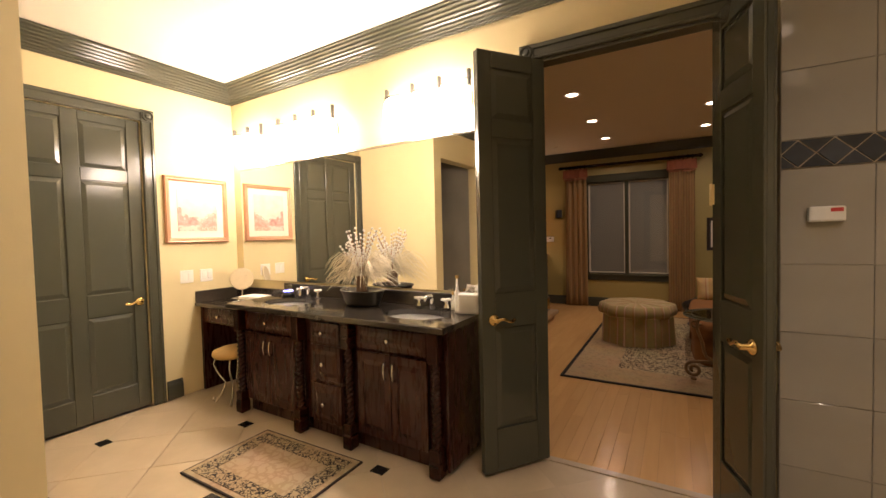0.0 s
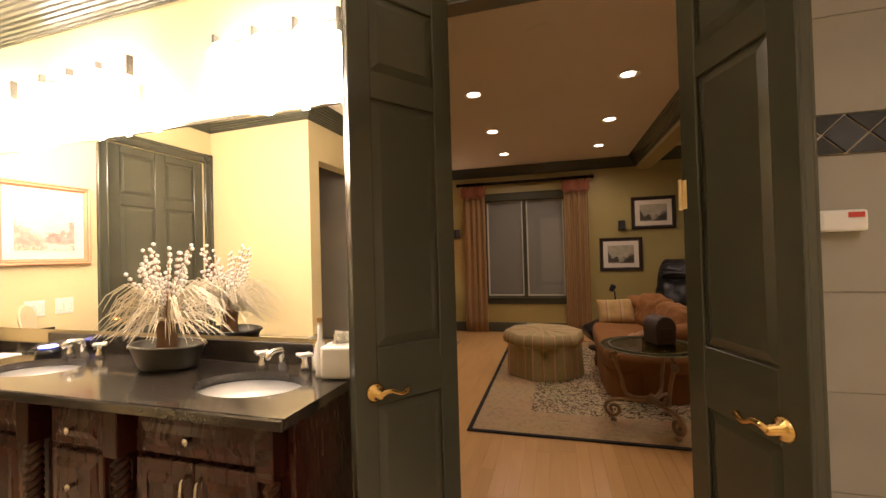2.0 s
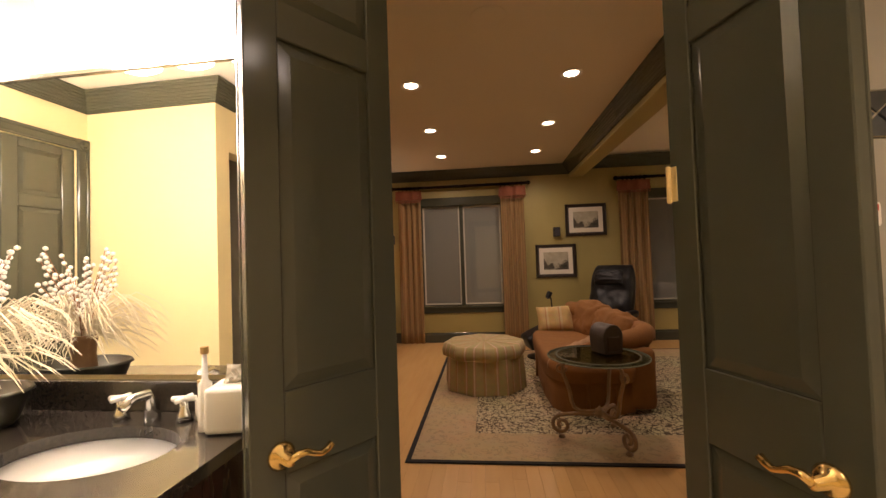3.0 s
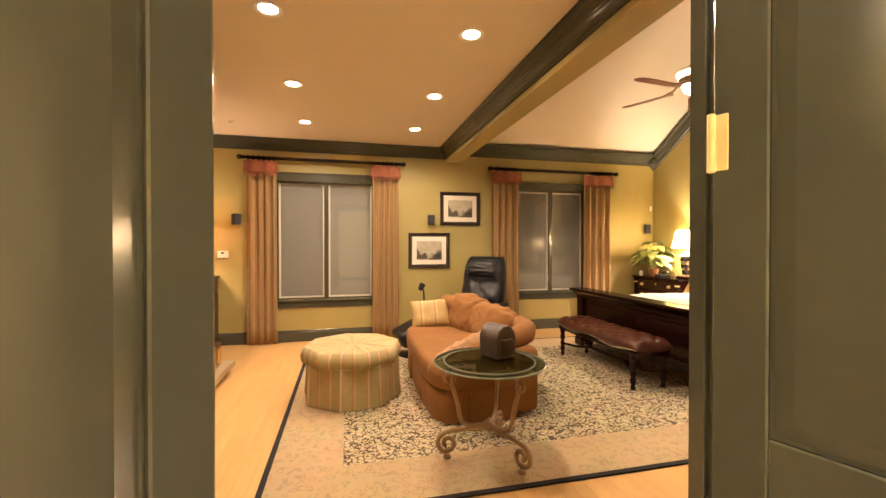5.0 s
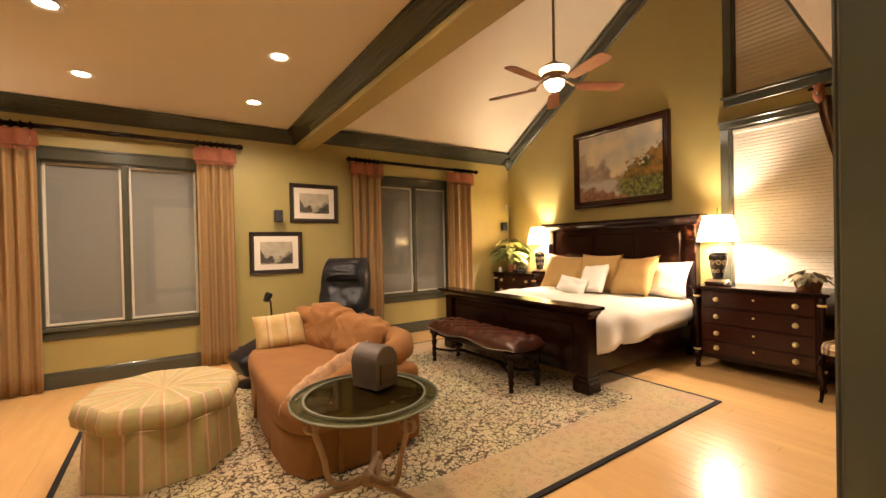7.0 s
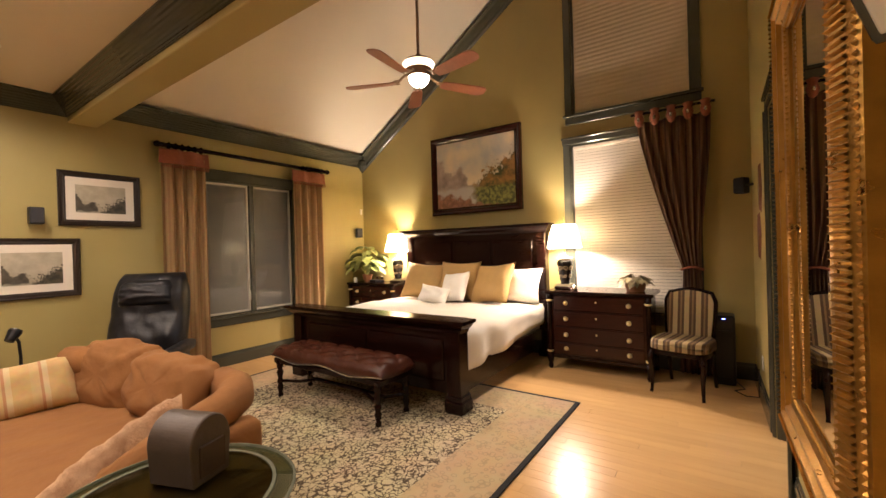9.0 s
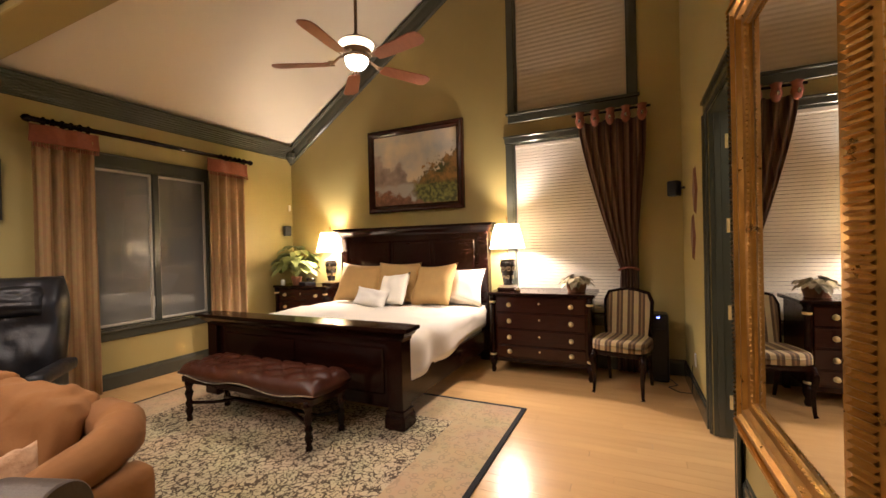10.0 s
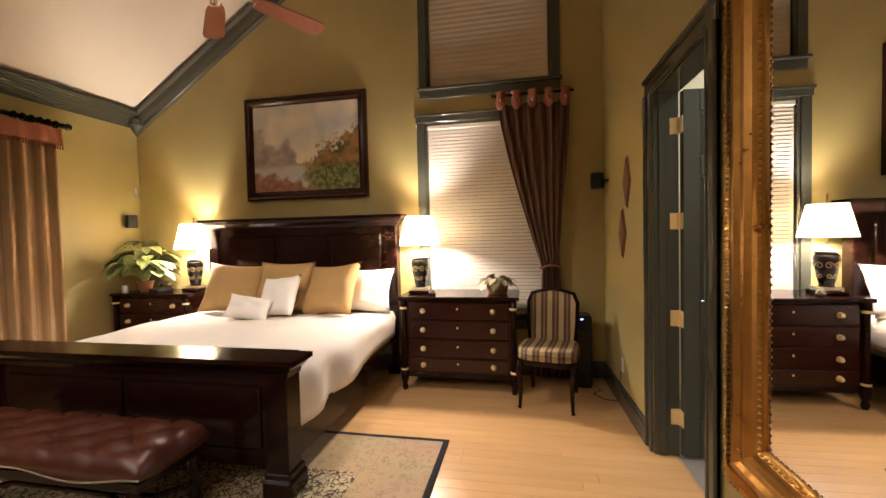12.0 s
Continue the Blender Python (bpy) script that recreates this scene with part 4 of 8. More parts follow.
for k in range(3):
    a = radians(200 + 120 * k)
    bow = [(0.16, 0.593), (0.22, 0.575), (0.25, 0.53), (0.248, 0.47), (0.225, 0.40), (0.205, 0.33), (0.198, 0.27), (0.178, 0.222), (0.13, 0.196), (0.07, 0.196), (0.02, 0.205)]
    part("leg", tubem([(r * math.cos(a), r * math.sin(a), z) for r, z in bow], 0.014, 8), IRON, tb, smooth=True)
    pr = [(0.02, 0.18), (0.09, 0.172), (0.17, 0.178), (0.235, 0.172), (0.275, 0.165)]
    pr += spiral((0.275, 0.093), 0.072, 1.45, math.pi / 2, -1)
    pts = [(r * math.cos(a), r * math.sin(a), max(z, 0.018)) for r, z in pr]
    part("foot_scroll", tubem(pts, 0.0145, 8), IRON, tb, smooth=True)
    part("foot_pad", lathem([(0.0, 0.0), (0.024, 0.0), (0.026, 0.008), (0.016, 0.022), (0.0, 0.022)], 12, cx=0.275 * math.cos(a), cy=0.275 * math.sin(a)), IRON, tb, smooth=True)
    up = [(0.23, 0.50)] + spiral((0.265, 0.515), 0.042, 1.2, math.pi, 1, 18)
    part("scroll", tubem([(r * math.cos(a), r * math.sin(a), z) for r, z in up], 0.0105, 6), IRON, tb, smooth=True)
part("collar", lathem([(0.0, 0.155), (0.03, 0.162), (0.042, 0.188), (0.03, 0.215), (0.012, 0.228), (0.0, 0.245)], 16), IRON, tb)
bm = bmesh.new()
tube(bm, [(0.19 * math.cos(2 * math.pi * k / 24), 0.19 * math.sin(2 * math.pi * k / 24), 0.588) for k in range(25)], 0.008, 6)
part("top_ring", bm, IRON, tb)

# dark arched box standing on the glass
bx = thing("arched_box", "dark pewter arched box standing on the glass table", "box", pose(0.565, 4.43, 0.6275, 0, 0, 20) @ Matrix.Diagonal((0.95, 1.2, 1.06, 1.0)))
bm = bmesh.new()
prof = [(-0.078, 0.0), (0.078, 0.0), (0.088, 0.115)] + [(0.088 * math.cos(radians(t)), 0.115 + 0.088 * math.sin(radians(t))) for t in range(12, 180, 12)] + [(-0.088, 0.115)]
f0 = [bm.verts.new((x, -0.075, z)) for x, z in prof]
f1 = [bm.verts.new((x, 0.075, z)) for x, z in prof]
bm.faces.new(f0)
bm.faces.new(f1[::-1])
for k in range(len(prof)):
    bm.faces.new((f0[k], f1[k], f1[(k + 1) % len(prof)], f0[(k + 1) % len(prof)]))
bmesh.ops.bevel(bm, geom=bm.edges[:], offset=0.004, segments=1, affect="EDGES")
part("body", bm, material("pewter", (0.12, 0.09, 0.07), 0.5, 0.2, scale=12, second=(0.06, 0.045, 0.035), bump=0.2), bx)
part("front_panel", boxm(-0.055, -0.080, 0.02, 0.055, -0.074, 0.12, bevel=0.004), material("dark_bronze_panel", (0.075, 0.045, 0.03), 0.5, 0.2), bx, "dark bronze front panel")

# chaise with a curved back
ch = thing("chaise_sofa", "rust suede chaise sofa with low rolled arm", "sofa", pose(0.0, 0.0, 0.012))


def plan_loop(cx, cy, sx, sy, rot, n=40, e=3.2):
    out = []
    for k in range(n):
        t = 2 * math.pi * k / n
        c, s = math.cos(t), math.sin(t)
        x = sx * math.copysign(abs(c) ** (2 / e), c)
        y = sy * math.copysign(abs(s) ** (2 / e), s)
        out.append((cx + x * math.cos(rot) - y * math.sin(rot), cy + x * math.sin(rot) + y * math.cos(rot)))
    return out


def slab_loop(bm, loop, z0, z1, round_=0.05, wave=0.0, inset0=0.0, sag=0.0):
    cx, cy = sum(p[0] for p in loop) / len(loop), sum(p[1] for p in loop) / len(loop)
    lv = [(z0, 1 - inset0), (z0 + 0.004, 1 - inset0), ((z0 + z1) / 2, 1.0), (z1 - round_, 1.0), (z1 - round_ * 0.45, 0.985), (z1 - round_ * 0.1, 0.95), (z1, 0.88), (z1 - sag * 0.6, 0.5), (z1 - sag, 0.2)]
    rs = []
    for i, (z, s) in enumerate(lv):
        rs.append([bm.verts.new((cx + (x - cx) * (s + (wave * math.sin(k * 1.9) if i < 3 else 0)), cy + (y - cy) * (s + (wave * math.sin(k * 1.9) if i < 3 else 0)), z)) for k, (x, y) in enumerate(loop)])
    for a, b in zip(rs, rs[1:]):
        for k in range(len(loop)):
            bm.faces.new((a[k], a[(k + 1) % len(loop)], b[(k + 1) % len(loop)], b[k]))
    bm.faces.new(rs[0][::-1])
    bm.faces.new(rs[-1])


rot = radians(-1)
bm = bmesh.new()
slab_loop(bm, plan_loop(0.605, 5.68, 0.385, 0.875, rot, e=5), 0.004, 0.30, 0.01, 0.012)
part("skirt", bm, SUEDE, ch, smooth=True)
bm = bmesh.new()
slab_loop(bm, plan_loop(0.60, 5.66, 0.41, 0.90, rot, e=4.5), 0.27, 0.445, 0.07, 0.0, 0.02, 0.01)
part("seat", bm, SUEDE, ch, smooth=True)
# back roll that falls towards the near arm
bm = bmesh.new()
pts, rad = [], []
for i in range(15):
    u = i / 14
    y = 6.52 - 1.25 * u
    x = 0.72 + 0.42 * math.sin(u * math.pi * 0.62)
    pts.append((x, y, 0.60 + 0.08 * math.cos(u * math.pi * 0.9)))
    rad.append(0.10 - 0.012 * u)
tube(bm, pts, rad, 14)
part("back_roll", bm, SUEDE, ch, smooth=True)
bm = bmesh.new()
for i in range(14):
    (x0, y0, z0), (x1, y1, z1) = pts[i], pts[i + 1]
    for s in (0,):
        a = [bm.verts.new(p) for p in ((x0 - 0.07, y0, 0.1), (x1 - 0.07, y1, 0.1), (x1 - 0.08, y1, z1), (x0 - 0.08, y0, z0))]
        b = [bm.verts.new(p) for p in ((x0 + 0.055, y0, 0.02), (x1 + 0.055, y1, 0.02), (x1 + 0.085, y1, z1), (x0 + 0.085, y0, z0))]
        bm.faces.new(a)
        bm.faces.new(b[::-1])
        bm.faces.new((a[3], a[2], b[2], b[3]))
        bm.faces.new((a[0], b[0], b[1], a[1]))
        if i == 0:
            bm.faces.new((a[0], a[3], b[3], b[0]))
        if i == 13:
            bm.faces.new((a[1], b[1], b[2], a[2]))
bmesh.ops.remove_doubles(bm, verts=bm.verts, dist=1e-4)
part("back", bm, SUEDE, ch, smooth=True)
# near arm sweeping to the front
arm = [(1.13, 5.34, 0.615), (1.12, 5.18, 0.615), (1.05, 5.05, 0.61), (0.94, 4.97, 0.60), (0.80, 4.92, 0.585), (0.66, 4.885, 0.555), (0.52, 4.87, 0.51), (0.40, 4.88, 0.455)]
part("arm_roll", tubem(arm, [0.092, 0.094, 0.092, 0.088, 0.084, 0.08, 0.072, 0.05], 16), SUEDE, ch, smooth=True)
bm = bmesh.new()
box(bm, 0.44, 4.845, 0.02, 1.09, 4.99, 0.54, bevel=0.06, seg=3)
part("arm_panel", bm, SUEDE, ch, smooth=True)
for x, y in ((0.50, 4.800), (0.73, 4.808), (0.222, 5.35), (0.222, 5.95)):
    part("kick_pleat", tubem([(x, y, 0.008), (x + 0.002, y, 0.15), (x, y + 0.004, 0.29)], [0.02, 0.014, 0.006], 8), SUEDE, ch, smooth=True)


def plump(w, h, t, seed, e=0.5):
    """A round, slumped cushion standing in the x-z plane on z = 0, with creases drawn in towards its corners."""
    bm = bmesh.new()
    nu, nv = 56, 34
    rows = []
    for j in range(nv + 1):
        ph = -math.pi / 2 + math.pi * j / nv
        row = []
        for i in range(nu):
            th = 2 * math.pi * i / nu
            cx, sx, cp, sp = math.cos(th), math.sin(th), math.cos(ph), math.sin(ph)
            x = w / 2 * math.copysign(abs(cx) ** e, cx) * max(cp, 0.0) ** 0.6
            z = h / 2 * math.copysign(abs(sx) ** e, sx) * max(cp, 0.0) ** 0.6
            y = t / 2 * math.copysign(abs(sp) ** 0.9, sp)
            q = Vector((x * 5 + seed, y * 5, z * 5))
            d = 0.030 * noise.noise(q) + 0.024 * noise.noise(q * 2.6) - 0.012 * abs(noise.noise(q * 4.5)) - 0.045 * max(0, noise.noise(Vector((th * 3.2 + seed, ph * 1.2, seed)))) * cp
            k = 1 + d / 0.25
            slump = 0.05 * max(0.0, -z / h) * t
            row.append(bm.verts.new((x * k, y * k * (1 + 0.25 * max(0, -z / h)), h / 2 + z * k - slump)))
        rows.append(row)
    for a, b in zip(rows, rows[1:]):
        for i in range(nu):
            bm.faces.new((a[i], a[(i + 1) % nu], b[(i + 1) % nu], b[i]))
    bmesh.ops.remove_doubles(bm, verts=bm.verts, dist=1e-4)
    return bm


for w, h, t, m, sd in ((0.66, 0.44, 0.27, pose(0.84, 6.22, 0.40, 14, 0, 108), 1.3), (0.72, 0.40, 0.29, pose(0.93, 5.64, 0.40, 18, 0, 97), 4.1)):
    tagged(part("sofa_cushion", plump(w, h, t, sd), SUEDE, None, smooth=True), "plump rust suede back cushion on the chaise", "cushion").matrix_basis = m
tagged(part("striped_pillow", pillowm(0.46, 0.34, 0.17, seed=5.4), PILLOW_STRIPE, None, smooth=True), "gold striped pillow at the end of the chaise", "cushion").matrix_basis = pose(0.525, 6.36, 0.43, 24, 4, 172)
# throw drawn up into a ridge from the seat's edge to the arm
bm = bmesh.new()
way = [Vector(p) for p in ((0.25, 4.96, 0.48), (0.34, 5.06, 0.51), (0.45, 5.14, 0.54), (0.60, 5.21, 0.585), (0.73, 5.20, 0.645), (0.84, 5.16, 0.685))]
rows = []
for i in range(31):
    q = i / 30 * 5
    k = min(4, int(q))
    c = way[k].lerp(way[k + 1], q - k)
    dr = (way[k + 1] - way[k]).normalized()
    lat = Vector((-dr.y, dr.x, 0)).normalized()
    row = []
    for j in range(15):
        v = j / 7 - 1
        wv = 0.020 * noise.noise(Vector((q * 2.6, v * 1.8, 2))) + 0.012 * noise.noise(Vector((q * 6, v * 4, 7)))
        row.append(bm.verts.new(c + lat * (0.068 * v * (1 + 0.5 * noise.noise(Vector((q * 1.5, 3, 1))))) + Vector((0, 0, -0.095 * abs(v) ** 1.6 + wv))))
    rows.append(row)
for a, b in zip(rows, rows[1:]):
    for k in range(14):
        bm.faces.new((a[k], a[k + 1], b[k + 1], b[k]))
r = bmesh.ops.extrude_face_region(bm, geom=bm.faces[:])
bmesh.ops.translate(bm, vec=(0, 0, -0.035), verts=[e for e in r["geom"] if isinstance(e, bmesh.types.BMVert)])
tagged(part("throw_blanket", bm, THROW, None, smooth=True), "crumpled rust and cream throw over the chaise arm", "blanket")

# black leather recliner behind
rc = thing("recliner", "black leather recliner with high padded back", "chair", pose(1.27, 7.12, 0.003, 0, 0, 138))
part("base", lathem([(0.0, 0.0), (0.27, 0.0), (0.28, 0.015), (0.24, 0.03), (0.05, 0.05), (0.035, 0.24), (0.0, 0.24)], 24), BLACK, rc)
bm = bmesh.new()
box(bm, -0.29, -0.30, 0.24, 0.29, 0.28, 0.44, bevel=0.06, seg=3)
part("seat", bm, BLACK_LEATHER, rc, smooth=True)


def padded(bm, w, h, t, n=16, ribs=3):
    a, b = {}, {}
    for i in range(n + 1):
        for j in range(n + 1):
            u, v = 2 * i / n - 1, 2 * j / n - 1
            k = max(0, (1 - u ** 6) * (1 - v ** 6)) ** 0.5
            rb = 0.03 * abs(math.sin((v + 1) * math.pi * ribs / 2)) * k
            top = 1 - 0.20 * max(0, v) ** 2.5
            rb += k * (0.022 * noise.noise(Vector((u * 2.4, v * 3.6, w * 7))) + 0.012 * noise.noise(Vector((u * 6, v * 5, h * 9))))
            a[i, j] = bm.verts.new((u * w / 2 * top, (t / 2) * k + rb, h / 2 * (1 + v)))
            b[i, j] = bm.verts.new((u * w / 2 * top, -(t / 2) * k, h / 2 * (1 + v)))
    for i in range(n):
        for j in range(n):
            bm.faces.new((a[i, j], a[i + 1, j], a[i + 1, j + 1], a[i, j + 1]))
            bm.faces.new((b[i, j], b[i, j + 1], b[i + 1, j + 1], b[i + 1, j]))
    bmesh.ops.remove_doubles(bm, verts=bm.verts, dist=1e-4)


bm = bmesh.new()
padded(bm, 0.64, 0.82, 0.27, n=28, ribs=2)
bmesh.ops.rotate(bm, verts=bm.verts, matrix=Matrix.Rotation(radians(16), 3, "X"))
bmesh.ops.translate(bm, verts=bm.verts, vec=(0, -0.24, 0.42))
part("backrest", bm, BLACK_LEATHER, rc, smooth=True)
bm = bmesh.new()
padded(bm, 0.46, 0.25, 0.20, n=20, ribs=1)
bmesh.ops.rotate(bm, verts=bm.verts, matrix=Matrix.Rotation(radians(16), 3, "X"))
bmesh.ops.translate(bm, verts=bm.verts, vec=(0, -0.28, 0.90))
part("headrest", bm, BLACK_LEATHER, rc, smooth=True)
for s in (-1, 1):
    bm = bmesh.new()
    box(bm, s * 0.35 - 0.055, -0.28, 0.50, s * 0.35 + 0.055, 0.26, 0.59, bevel=0.035, seg=2)
    box(bm, s * 0.34 - 0.03, -0.2, 0.2, s * 0.34 + 0.03, 0.15, 0.52, bevel=0.01)
    part("armrest", bm, BLACK_LEATHER, rc, smooth=True)
fs = thing("footstool", "black leather footstool beside the recliner", "footstool", pose(0.40, 6.88, 0.003, 0, 0, 12))
bm = bmesh.new()
box(bm, -0.24, -0.19, 0.2, 0.24, 0.19, 0.40, bevel=0.06, seg=3)
bmesh.ops.rotate(bm, verts=bm.verts, cent=(0, 0, 0.3), matrix=Matrix.Rotation(radians(-24), 3, "Y"))
part("cushion", bm, BLACK_LEATHER, fs, smooth=True)
part("base", lathem([(0.0, 0.0), (0.2, 0.0), (0.2, 0.02), (0.04, 0.05), (0.03, 0.21), (0.0, 0.21)], 20), BLACK, fs)
rl = thing("reading_lamp", "small black reading lamp on a thin stem", "lamp", pose(0.66, 7.55, 0.003, 0, 0, 30))
part("base", lathem([(0.0, 0.0), (0.11, 0.0), (0.11, 0.015), (0.02, 0.03), (0.0, 0.03)], 20), BLACK, rl)
part("stem", tubem([(0, 0, 0.02), (0, 0, 0.6), (-0.01, 0, 0.72), (-0.05, 0, 0.80)], 0.011), BLACK, rl)
bm = lathem([(0.0, 0.0), (0.03, 0.0), (0.045, 0.08), (0.04, 0.10), (0.0, 0.10)], 14)
bmesh.ops.rotate(bm, verts=bm.verts, matrix=Matrix.Rotation(radians(35), 3, "Y"))
bmesh.ops.translate(bm, verts=bm.verts, vec=(-0.08, 0, 0.74))
part("head", bm, BLACK, rl)

# ---- bed ----
bed = thing("bed", "dark mahogany sleigh panel bed with tall headboard", "bed", pose(0, 0, 0.012))
BY0, BY1 = 4.70, 6.86
BC = (BY0 + BY1) / 2
bm = bmesh.new()
box(bm, 4.70, BY0 + 0.06, 0.2, 4.77, BY1 - 0.06, 1.53, bevel=0.005)
part("headboard", bm, MAHOGANY, bed)
for k in range(3):
    y0 = BY0 + 0.16 + k * 0.605
    part("headboard_panel", boxm(4.682, y0, 0.75, 4.704, y0 + 0.55, 1.44, bevel=0.014), MAHOGANY, bed)
for k in (1, 2):
    yc = BY0 + 0.16 + k * 0.605 - 0.027
    for d in (-0.03, 0.03):
        part("headboard_fluting", boxm(4.676, yc + d - 0.012, 1.08, 4.70, yc + d + 0.012, 1.45, bevel=0.008), MAHOGANY, bed)
bm = bmesh.new()
sweep(bm, [(4.80, BY0 - 0.01), (4.68, BY0 - 0.01), (4.68, BY1 + 0.01), (4.80, BY1 + 0.01)], [(-0.02, 1.52), (0.012, 1.52), (0.02, 1.545), (0.05, 1.575), (0.06, 1.60), (0.075, 1.605), (0.075, 1.63), (-0.06, 1.63)], side=1)
box(bm, 4.70, BY0 + 0.0, 1.52, 4.80, BY1 - 0.0, 1.628)
part("headboard_cornice", bm, MAHOGANY, bed)
for y in (BY0 + 0.05, BY1 - 0.05):
    part("headboard_post", boxm(4.67, y - 0.06, 0.0, 4.79, y + 0.06, 1.53, bevel=0.008), MAHOGANY, bed)
# footboard
bm = bmesh.new()
box(bm, 2.72, BY0 + 0.08, 0.14, 2.79, BY1 - 0.08, 0.70, bevel=0.004)
part("footboard", bm, MAHOGANY, bed)
for k in range(2):
    y0 = BY0 + 0.17 + k * 0.91
    part("footboard_panel", boxm(2.706, y0, 0.24, 2.724, y0 + 0.86, 0.60, bevel=0.012), MAHOGANY, bed)
bm = bmesh.new()
sweep(bm, [(2.82, BY0 - 0.005), (2.70, BY0 - 0.005), (2.70, BY1 + 0.005), (2.82, BY1 + 0.005)], [(-0.02, 0.66), (0.012, 0.66), (0.018, 0.685), (0.045, 0.71), (0.066, 0.735), (0.088, 0.745), (0.088, 0.772), (-0.06, 0.772)], side=1)
box(bm, 2.70, BY0, 0.66, 2.84, BY1, 0.771)
part("footboard_cap", bm, MAHOGANY, bed)
for y in (BY0 + 0.055, BY1 - 0.055):
    bm = bmesh.new()
    box(bm, 2.68, y - 0.065, 0.14, 2.82, y + 0.065, 0.67, bevel=0.006)
    box(bm, 2.666, y - 0.078, 0.105, 2.832, y + 0.078, 0.145, bevel=0.008)
    box(bm, 2.655, y - 0.09, 0.0, 2.843, y + 0.09, 0.11, bevel=0.015)
    part("footboard_post", bm, MAHOGANY, bed)
for y in (BY0 + 0.03, BY1 - 0.07):
    part("side_rail", boxm(2.80, y, 0.14, 4.70, y + 0.04, 0.36, bevel=0.005), MAHOGANY, bed)
# mattress under a duvet that falls over the side
mt = thing("mattress", "thick mattress on the bed frame", "mattress", pose(0, 0, 0.0))
part("mattress_body", boxm(2.83, BY0 + 0.08, 0.30, 4.68, BY1 - 0.08, 0.60, bevel=0.04, seg=2), WHITE_LINEN, mt)
bm = bmesh.new()
NX, NY = 46, 40
vv = {}
for i in range(NX + 1):
    u = i / NX
    x = 2.835 + 1.83 * u
    for j in range(NY + 1):
        v = j / NY
        s = (v - 0.5) * 2
        reach = 1.02 + 0.30
        q = abs(s) * reach
        half = (BY1 - BY0) / 2 - 0.045
        edge = half
        d = q * half / 1.0
        bulge = 0.009 * noise.noise(Vector((x * 8, s * 7, 9))) + 0.014 * noise.noise(Vector((x * 3, s * 4, 0))) + 0.022 * noise.noise(Vector((x * 1.2, s * 1.5, 4)))
        top = 0.675 + 0.015 * math.cos(s * 1.4) + bulge - 0.05 * max(0, 0.1 - u) / 0.1 * 0.5
        if d < edge - 0.06:
            y, z = d, top
        else:
            w_ = d - (edge - 0.06)
            a = min(w_ / 0.12, 1) * math.pi / 2
            y = edge - 0.06 + 0.085 * math.sin(a)
            z = top - 0.085 * (1 - math.cos(a)) - max(0, w_ - 0.12) * (1 - 0.5 * u ** 1.3)
            y += 0.025 * math.sin(x * 9 + 1.3 * math.sin(x * 4)) * min(1, max(0, w_ - 0.05) / 0.15) + 0.012
            if u < 0.12:
                z += (0.12 - u) * 0.3
        y = BC + math.copysign(y, s)
        vv[i, j] = bm.verts.new((x, y, z))
for i in range(NX):
    for j in range(NY):
        bm.faces.new((vv[i, j], vv[i + 1, j], vv[i + 1, j + 1], vv[i, j + 1]))
bm.normal_update()
inner = {k: q.co - q.normal * 0.035 for k, q in vv.items()}
lower = {k: bm.verts.new(p) for k, p in inner.items()}
for i in range(NX):
    for j in range(NY):
        bm.faces.new((lower[i, j], lower[i, j + 1], lower[i + 1, j + 1], lower[i + 1, j]))
rim = [(i, 0) for i in range(NX)] + [(NX, j) for j in range(NY)] + [(i, NY) for i in range(NX, 0, -1)] + [(0, j) for j in range(NY, 0, -1)]
for p, q in zip(rim, rim[1:] + rim[:1]):
    bm.faces.new((vv[p], lower[p], lower[q], vv[q]))
tagged(part("duvet", bm, LINEN, None, smooth=True), "cream quilted duvet spread over the bed", "duvet")
for nm, w, h, t, m, mat, lab in (
    ("sleeping_pillow", 0.72, 0.46, 0.20, pose(4.50, 5.07, 0.67, 20, 0, 88), WHITE_LINEN, "white sleeping pillow against the headboard"),
    ("sleeping_pillow", 0.72, 0.46, 0.20, pose(4.50, 6.40, 0.66, 28, 0, 90), WHITE_LINEN, "white sleeping pillow against the headboard"),
    ("gold_pillow", 0.62, 0.54, 0.17, pose(4.29, 5.30, 0.68, 28, 5, 76), GOLD_CLOTH, "square gold euro pillow with knife edge"),
    ("gold_pillow", 0.62, 0.54, 0.17, pose(4.38, 5.83, 0.68, 22, 0, 91), GOLD_CLOTH, "square gold euro pillow with knife edge"),
    ("gold_pillow", 0.62, 0.54, 0.17, pose(4.30, 6.36, 0.68, 26, -4, 101), GOLD_CLOTH, "square gold euro pillow with knife edge"),
    ("white_cushion", 0.44, 0.42, 0.15, pose(4.13, 5.74, 0.69, 30, 7, 80), WHITE_LINEN, "square white cushion leaning on gold pillows"),
    ("lumbar_cushion", 0.42, 0.24, 0.14, pose(3.98, 5.93, 0.69, 34, -10, 100), WHITE_LINEN, "small cream lumbar cushion in front of pillows")):
    tagged(part(nm, pillowm(w, h, t, pinch=0.11, wrinkle=0.03, seed=w * 9 + h * 3 + m.translation.y), mat, None, smooth=True), lab, "pillow").matrix_basis = m

